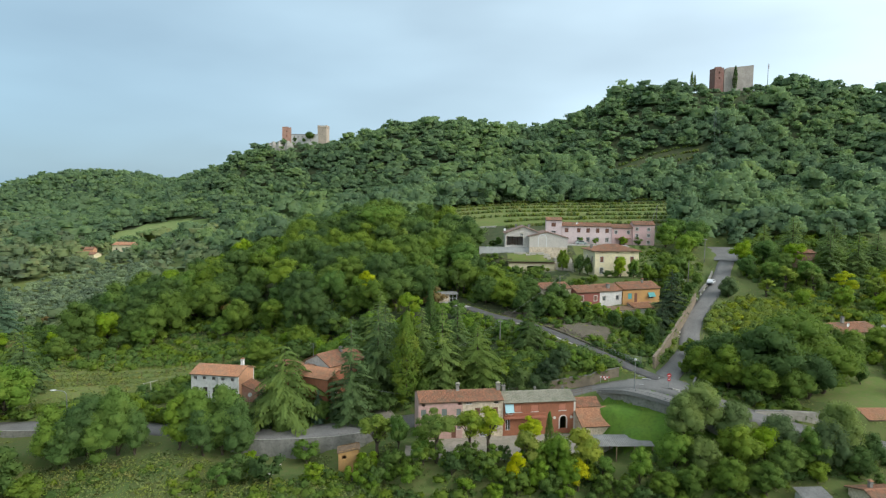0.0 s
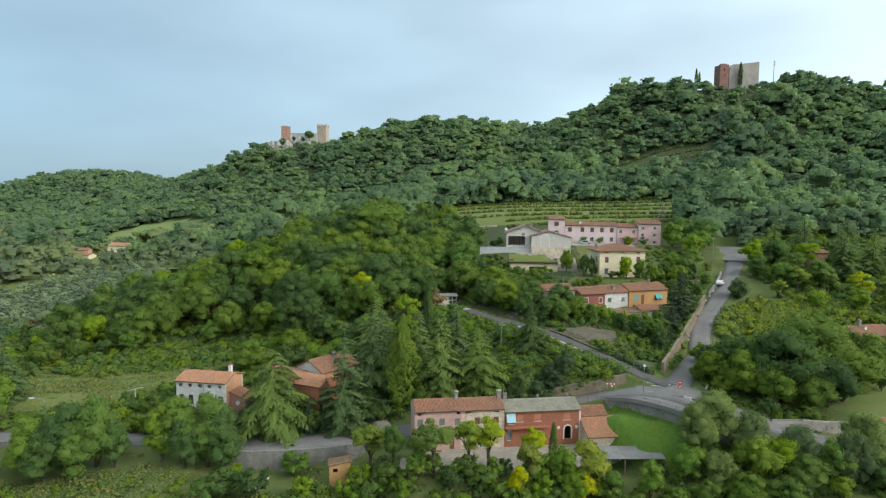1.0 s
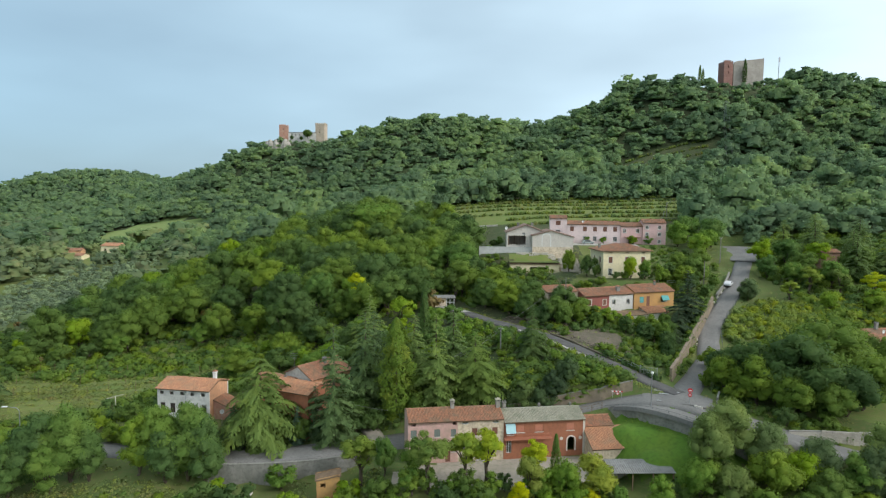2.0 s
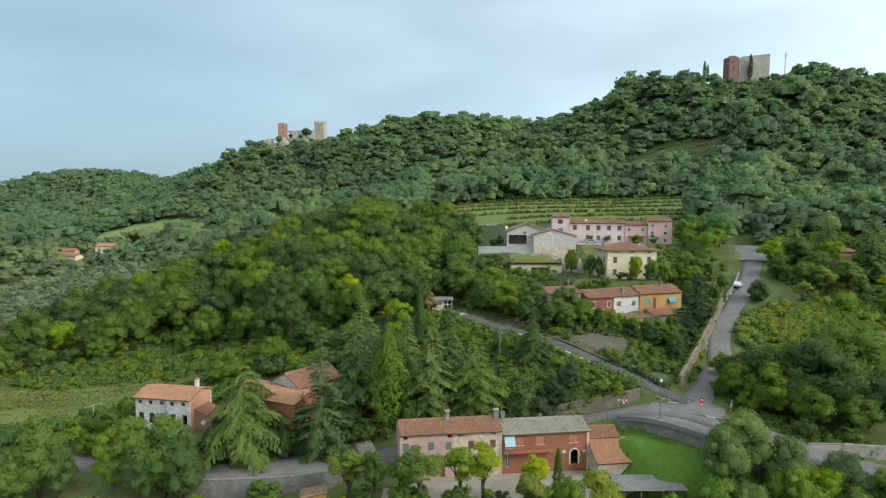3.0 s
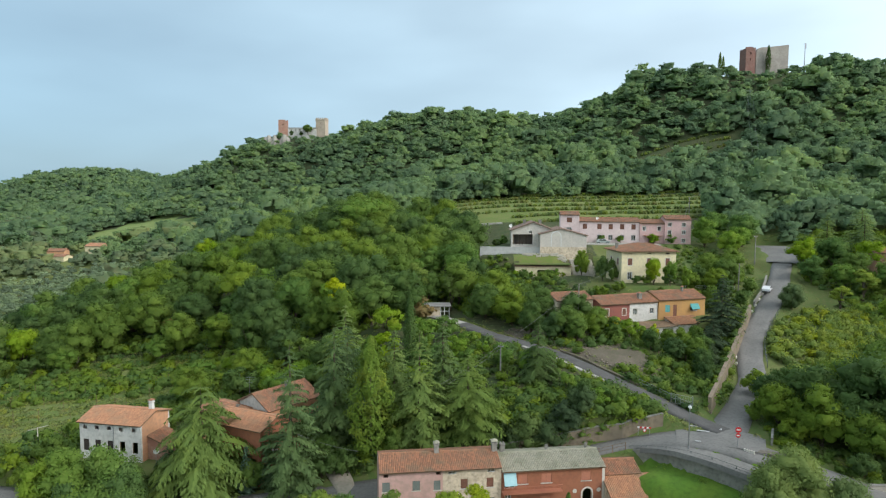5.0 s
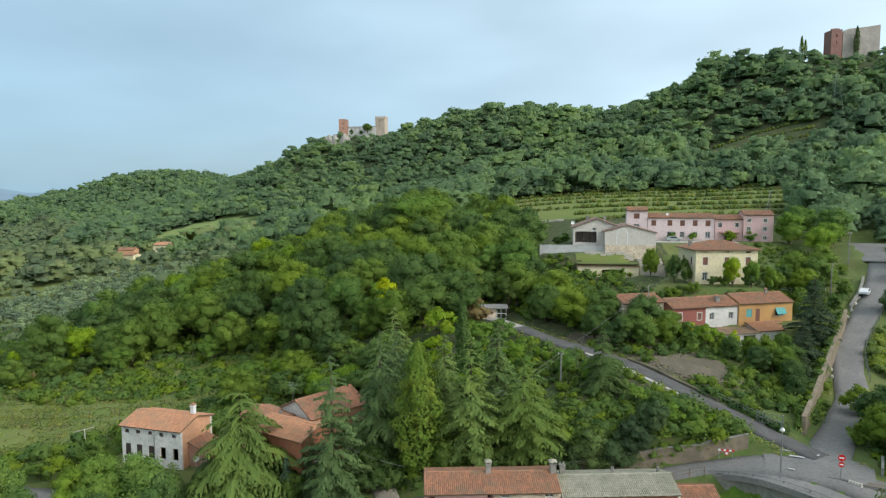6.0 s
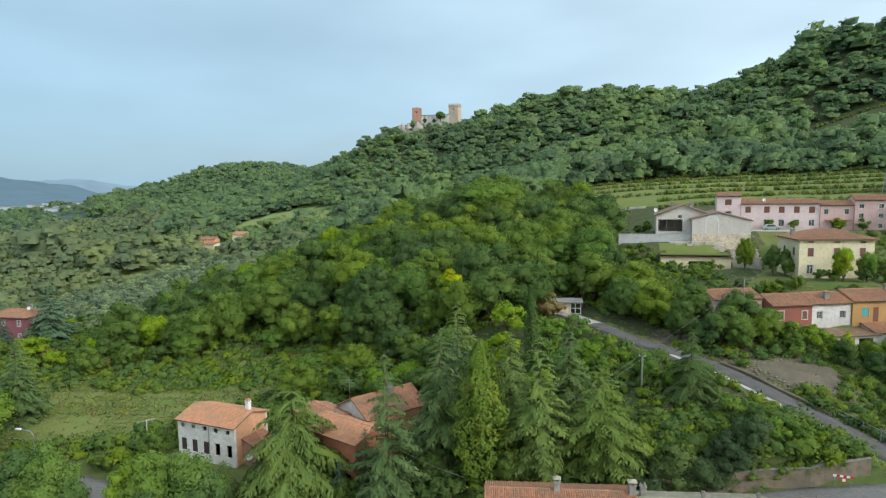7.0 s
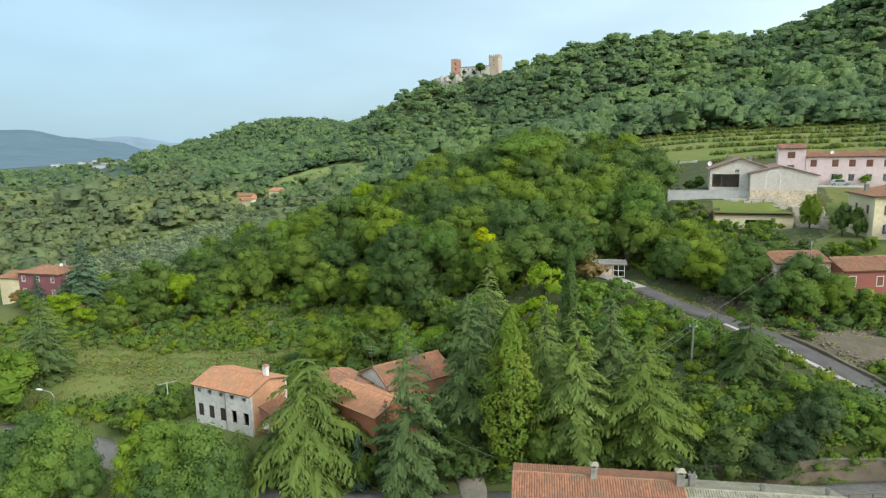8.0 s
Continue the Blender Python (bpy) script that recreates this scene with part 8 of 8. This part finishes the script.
# ---- ground cover: thickets, weeds and vines ----
def low_bush(seed, n=84, leaf=0.28, R=1.35, H=1.7, solid=3):
    r = np.random.default_rng(seed)
    b = 6
    d = unit(r.normal(0, 1, (b, 3)))
    d[:, 2] = np.abs(d[:, 2])
    c = d * r.uniform(0.2, 0.6, b)[:, None] * np.array([R, R, H * 0.5]) + np.array([0, 0, H * 0.25])
    rad = r.uniform(0.4, 0.6, b) * R
    p, nr = crown_points(r, c, rad, int(n * 2.2), 0.9, 0.75)
    up = p[:, 2] > 0.02
    N = np.repeat(unit(0.7 * nr[up][:n] + np.array([0, 0, 0.9]) + r.normal(0, 0.14, nr[up][:n].shape)), 4, 0)
    V, F = leaves(r, p[up][:n], nr[up][:n], leaf, 0.7, 0.6)
    if not solid:
        return V, F, N
    mv, mf, mn = masses(r, c[:solid], rad[:solid] * 0.68, 0.9, 0.24)
    return np.concatenate([V, mv]), np.concatenate([F, mf + len(V)]), np.concatenate([N, mn])


bushes = [low_bush(s) for s in range(300, 306)]
weeds = [low_bush(s, 46, 0.2, 0.95, 0.6, 0) for s in range(310, 315)]


def cover(name, label, test, box4, step, lo, hi, kinds_, mat, seed, margin=0.9):
    x, y = scatter(test, *box4, step, seed, margin)
    r = np.random.default_rng(seed + 1)
    n = len(x)
    s = r.uniform(lo, hi, n)
    ob = woods(name, label, x, y, np.stack([s * 1.1, s * r.uniform(0.8, 1.2, n)], 1), kinds_, r.random(n), seed + 2, mat)
    ob["category"] = "undergrowth"
    return ob


LEAF_THICKET = leafy("thicket_leaves", (0.078, 0.142, 0.024), (0.125, 0.200, 0.034), (0.150, 0.215, 0.038), 0.4, far=True)
LEAF_THICKET2 = leafy("rank_weed_leaves", (0.150, 0.215, 0.048), (0.215, 0.255, 0.066), (0.240, 0.220, 0.082), 0.3, far=True)
LEAF_VINES = leafy("vineyard_leaves", (0.090, 0.155, 0.030), (0.150, 0.200, 0.040), (0.185, 0.175, 0.055), 0.3, far=True)
LEAF_BRAMBLE = leafy("bramble_leaves", (0.092, 0.170, 0.026), (0.140, 0.222, 0.036), (0.165, 0.235, 0.038), 0.4, far=True)

LEAF_PERGOLA = leafy("pergola_vine_leaves", (0.150, 0.225, 0.030), (0.205, 0.270, 0.038), (0.235, 0.275, 0.045), 0.4, far=True)
LEAF_LAWN_EDGE = leafy("long_grass_blades", (0.10, 0.17, 0.025), (0.15, 0.215, 0.035), None, 0.4, far=True)
LEAF_DARK_HEDGE = leafy("hedge_leaves", (0.045, 0.09, 0.025), (0.07, 0.125, 0.032), None, 0.3, far=True)


def slope_thicket(x, y):
    return (oval(x, y, 5, 143, 34, 17, 10) | oval(x, y, 45, 152, 14, 16) | oval(x, y, -30, 150, 26, 10) | oval(x, y, 30, 178, 16, 8) | oval(x, y, 15, 192, 18, 14)) & ~oval(x, y, 35.5, 150, 6, 5, -30)


cover("thicket", "tangled green undergrowth on the slope above the farmhouse", slope_thicket, (-60, 65, 124, 210), 2.0, 0.7, 1.6, bushes, LEAF_THICKET, 401)
cover("foreground_scrub", "rank brown and green weeds on the lower slope", lambda x, y: (y < 113 - 0.02 * np.abs(x)) & (x < -8) & (x > -100), (-100, -5, 84, 114), 1.25, 0.8, 1.9, weeds, LEAF_THICKET2, 411)
cover("slope_brush", "scattered low bushes on the rough lower slope", lambda x, y: (x < -8) & (x > -104) & (y < 109) & (np.sin(x * 0.21) * np.sin(y * 0.33 + x * 0.07) > -0.25), (-104, -8, 82, 110), 2.7, 0.6, 1.3, bushes, LEAF_BRAMBLE, 415)
cover("foreground_thicket", "green bushes below the farmyard", lambda x, y: (y < 106) & (x > -30) & ~oval(x, y, 12, 109, 18, 5, 9) & ~oval(x, y, 64, 92, 12, 6), (-30, 78, 84, 108), 2.1, 0.7, 1.5, bushes, LEAF_THICKET, 421)
cover("field_weeds", "tall grass and weeds between the old vine posts", lambda x, y: oval(x, y, -82, 158, 46, 26, 15) & (y > 128), (-130, -35, 126, 190), 1.25, 0.7, 1.4, weeds, LEAF_THICKET2, 431)
cover("field_hedges", "bushy hedge round the old vineyard", lambda x, y: (oval(x, y, -82, 158, 56, 34, 15) & ~oval(x, y, -82, 158, 42, 23, 15) & (y > 127)) | oval(x, y, -70, 169, 26, 2.2, 8), (-140, -25, 126, 200), 2.4, 0.9, 2.0, bushes, LEAF_BRAMBLE, 441)
cover("road_brambles", "bright green brambles beside the climbing road", lambda x, y: oval(x, y, 84, 158, 15, 20, -30) | oval(x, y, 106, 160, 24, 14, 20), (55, 135, 132, 185), 2.1, 0.8, 1.7, bushes, LEAF_PERGOLA, 451)
cover("row_gardens", "garden shrubs round the row houses and the yellow house", lambda x, y: oval(x, y, 45, 183, 26, 6, 10) | oval(x, y, 72, 205, 14, 16) | oval(x, y, 70, 184, 8, 8), (10, 95, 155, 225), 2.3, 0.6, 1.3, bushes, LEAF_THICKET, 461)
cover("hill_scrub", "low scrub on the eastern slope", lambda x, y: (x > 95) & (x < 150) & (y > 110) & (y < 230), (95, 150, 110, 232), 2.8, 0.9, 2.3, bushes, LEAF_BRAMBLE, 471)
cover("wood_edge", "undergrowth at the foot of the wooded knoll", lambda x, y: oval(x, y, -50, 175, 80, 14, 10) | oval(x, y, -110, 190, 40, 25), (-150, 20, 150, 220), 2.6, 0.8, 1.9, bushes, LEAF_BRAMBLE, 481)


def vine_rows(name, label, rows, mat, seed, step=0.9, size=1.0):
    """Vines trained in rows; rows: lists of way points."""
    r = np.random.default_rng(seed)
    X, Y = [], []
    for ax, ay, bx, by in rows:
        n = int(math.hypot(bx - ax, by - ay) / step)
        f = np.linspace(0, 1, n) + r.normal(0, 0.15 / n, n)
        bow = 2.0 * np.sin(f * 3.14)
        X.append(ax + (bx - ax) * f + r.normal(0, 0.15, n))
        Y.append(ay + (by - ay) * f + bow + r.normal(0, 0.15, n))
    X, Y = np.concatenate(X), np.concatenate(Y)
    keep = r.random(len(X)) < 0.93
    X, Y = X[keep], Y[keep]
    n = len(X)
    s = r.uniform(0.75, 1.25, n) * size
    ob = woods(name, label, X, Y, np.stack([s * 0.8, s * 1.15], 1), bushes, np.clip(r.normal(0.5, 0.25, n), 0, 1), seed + 1, mat)
    ob["category"] = "vines"
    return ob


vine_rows("terrace_vines", "vines in long rows on the terraces above the houses", [((27 if i < 2 else -8) + 0.5 * i, 262 + i * 9.0, 112 + 2.0 * i, 258 + i * 9.2) for i in range(7)], LEAF_VINES, 501, 0.85, 1.0)
vine_rows("upper_vines", "vine rows on the upper hill terraces", [(88 + 3 * i, 360 + i * 6.5, 156 - i, 357 + i * 6.8) for i in range(5)], LEAF_VINES, 511, 1.5, 1.25)
vine_rows("east_vines", "vines beside the climbing road", [(74 + i * 2.6, 149 + i * 1.2, 88 + i * 2.4, 172 + i * 1.0) for i in range(7)], LEAF_PERGOLA, 521, 1.0, 1.3)
for i in range(30):
    x, y = -104 + (i % 10) * 5.2 + 1.2 * math.sin(i * 3.1), 146 + (i // 10) * 8.0 + 0.3 * (i % 10)
    ps = thing("vine_post", at(x, y, G(x, y), 0), "weathered wooden vine post in the old vineyard", "post", "vine posts")
    part("stake", mesh_of("stake", *tube([(0, 0, -0.3), (0.05 * math.sin(i), 0, 2.3)], (0.045, 0.035), 5), WOOD), ps)
tpost = thing("wash_post", at(-65.5, 136.5, G(-65.5, 136.5), 15), "T-shaped wooden post in the meadow", "post")
part("upright", mesh_of("upright", *tube([(0, 0, -0.3), (0, 0, 2.9)], (0.08, 0.07), 5), PALE_TRIM), tpost)
part("cross_bar", mesh_of("cross_bar", *tube([(-1.6, 0, 2.4), (1.6, 0, 3.1)], (0.05, 0.05), 5), PALE_TRIM), tpost)


def rough_ground(x, y):
    yard = oval(x, y, 12, 109, 17, 4.6, 9) | oval(x, y, 40.5, 111.5, 9.5, 7)
    return ~yard & ~oval(x, y, 90, 121, 14, 7) & ~oval(x, y, 30, 205, 10, 4) & ~knoll(x, y)


cover("rough_grass_tufts", "tufts of long grass and weeds on open ground", rough_ground, (-112, 112, 86, 236), 2.1, 0.5, 1.15, weeds, LEAF_THICKET2, 551)
cover("bank_ivy", "ivy and creepers hanging over the roadside walls", lambda x, y: (near_way(offset_way(MAIN, 4.4, 10, 34), x, y)[0] < 0.9) | (near_way(offset_way(CLIMB, 4.2, 133, 172, 1), x, y)[0] < 0.9), (8, 80, 126, 180), 0.9, 0.5, 1.0, bushes, LEAF_THICKET, 561)

cover("lane_verge", "weeds and grass along the edges of the lane", lambda x, y: near_way(LANE, x, y)[0] < 3.4, (-2, 44, 124, 180), 0.95, 0.6, 1.3, weeds, LEAF_THICKET2, 571, 0.15)
cover("road_verge", "brambles and grass between the road and the great trees", lambda x, y: oval(x, y, 61, 116.5, 10, 3.5, -18) | oval(x, y, 55, 124, 3.5, 8, -25), (45, 75, 108, 138), 1.3, 0.6, 1.3, bushes, LEAF_THICKET, 581, 0.6)
cover("bank_shrubs", "shrubs on the bank between the lane and the road", lambda x, y: oval(x, y, 25, 132.5, 13, 3.4, -12) | oval(x, y, 2, 129.6, 17, 3.2, 10) | oval(x, y, 33, 133.5, 5.5, 2.8, -45), (-16, 48, 120, 142), 1.4, 0.8, 1.8, bushes, LEAF_THICKET, 591, 0.5)


def loose_stones(name, label, test, box4, step, lo, hi, mat, seed):
    """Broken stones half sunk in a slope, too many to count."""
    x, y = scatter(test, *box4, step, seed, 0.2)
    r = np.random.default_rng(seed)
    corner = np.array([(a, b, c) for c in (-0.5, 0.6) for b in (-1, 1) for a in (-1, 1)], float)
    face = np.array(box(0, 1, 0, 1, 0, 1)[1])
    n = len(x)
    V = corner[None] * r.uniform(0.6, 1.0, (n, 8, 3)) * (r.uniform(lo, hi, n)[:, None, None] * np.array([1.0, 0.8, 0.7]))
    a = r.uniform(0, 6.283, n)
    c, s = np.cos(a)[:, None], np.sin(a)[:, None]
    z = ground(x, y)
    P = np.stack([V[..., 0] * c - V[..., 1] * s + x[:, None], V[..., 0] * s + V[..., 1] * c + y[:, None], V[..., 2] + z[:, None]], -1).reshape(-1, 3)
    F = (face[None] + (np.arange(n) * 8)[:, None, None]).reshape(-1, 4)
    ob = new(name, quads(name, P, F, mat))
    return tagged(ob, label, "stones", "", "stuff")


loose_stones("scree_stones", "broken brown stones on the bare slope above the lane", lambda x, y: oval(x, y, 35.5, 150, 9, 6.5, -30) | oval(x, y, 25, 160, 12, 7.5, -40), (10, 46, 138, 172), 0.55, 0.06, 0.26, SCREE_PC, 601)
loose_stones("bank_stones", "pale stones scattered below the road walls", lambda x, y: oval(x, y, -24, 111, 16, 3, 8) | oval(x, y, 70, 100, 10, 3), (-42, 82, 96, 118), 1.2, 0.08, 0.22, SCREE_PC, 611)

cover("barn_scrub", "low scrub on the slope below the barn terrace", lambda x, y: (x > 5) & (x < 24) & (y > 183) & (y < 209), (5, 24, 183, 209), 2.0, 0.9, 1.7, bushes, LEAF_THICKET, 621, 0.6)

cover("dark_hedge", "dark clipped hedge above the lane", lambda x, y: near_way([(34.5, 141.8, 8), (38.5, 137.6, 7), (43.2, 133.2, 6)], x, y)[0] < 1.0, (32, 46, 130, 145), 0.9, 0.8, 1.15, bushes, LEAF_DARK_HEDGE, 631, 0.3)
def hanging(name, label, pts, rise, step, lo, hi, mat, seed):
    """Ivy lying over the top of a wall and hanging down its face."""
    r = np.random.default_rng(seed)
    X, Y, Z = [], [], []
    for (ax, ay, az), (bx, by, bz) in zip(pts[:-1], pts[1:]):
        n = max(1, int(math.hypot(bx - ax, by - ay) / step))
        f = (np.arange(n) + r.uniform(0, 1, n)) / n
        drop = r.uniform(-1.0, 0.1, n)
        X.append(ax + (bx - ax) * f)
        Y.append(ay + (by - ay) * f + r.uniform(-0.25, 0.5, n) * (drop > -0.4))
        Z.append(az + (bz - az) * f + rise + drop - 0.5)
    X, Y, Z = np.concatenate(X), np.concatenate(Y), np.concatenate(Z)
    n = len(X)
    s = r.uniform(lo, hi, n)
    ob = woods(name, label, X, Y, np.stack([s, s], 1), bushes, r.random(n), seed + 1, mat, Z)
    ob["category"] = "undergrowth"
    return ob


hanging("wall_ivy", "ivy hanging over the ochre wall behind the farmhouse", offset_way(MAIN, 2.4, 12, 31) + [(32.8, 128.9, 3.5), (35.2, 128.9, 4.2)], 2.5, 0.42, 0.5, 1.05, LEAF_BRAMBLE, 641)
hanging("bank_creepers", "creepers on the bank behind the ochre wall", offset_way(MAIN, 3.4, 10, 31), 2.2, 0.4, 0.8, 1.4, LEAF_THICKET, 651)
hanging("climb_ivy", "shrubs and creepers leaning over the tall wall", [(x - 0.5, y + 0.2, z) for x, y, z in climb_wall], 2.2, 0.6, 0.5, 1.0, LEAF_THICKET, 661)
cover("lawn_edge", "long grass at the foot of the lawn wall", lambda x, y: near_way([(x0 - 0.8, y0 - 0.8, z0) for x0, y0, z0 in lawn_wall], x, y)[0] < 0.6, (26, 54, 104, 125), 0.55, 0.5, 0.95, weeds, LEAF_LAWN_EDGE, 671, 0.3)

vine_rows("old_vine_rows", "overgrown rows of the old vineyard in the meadow", [(-112 + 2.0 * i, 140.5 + 4.2 * i, -58 + 3.0 * i, 146.5 + 4.2 * i) for i in range(7)], LEAF_THICKET2, 541, 0.75, 0.55)
vine_rows("pergola_vines", "vines trained over a low pergola below the garages", [(44.5, 160.2, 56.0, 163.6), (45.2, 158.8, 56.6, 162.2)], LEAF_VINES, 651, 0.7, 1.1)

cover("bank_undergrowth", "dense green undergrowth on the bank above the ochre wall", lambda x, y: (x > 8) & (x < 27) & (y > 128.6) & (y < 134.5), (8, 27, 128, 135), 1.1, 0.8, 1.5, bushes, LEAF_THICKET, 681, -0.3)
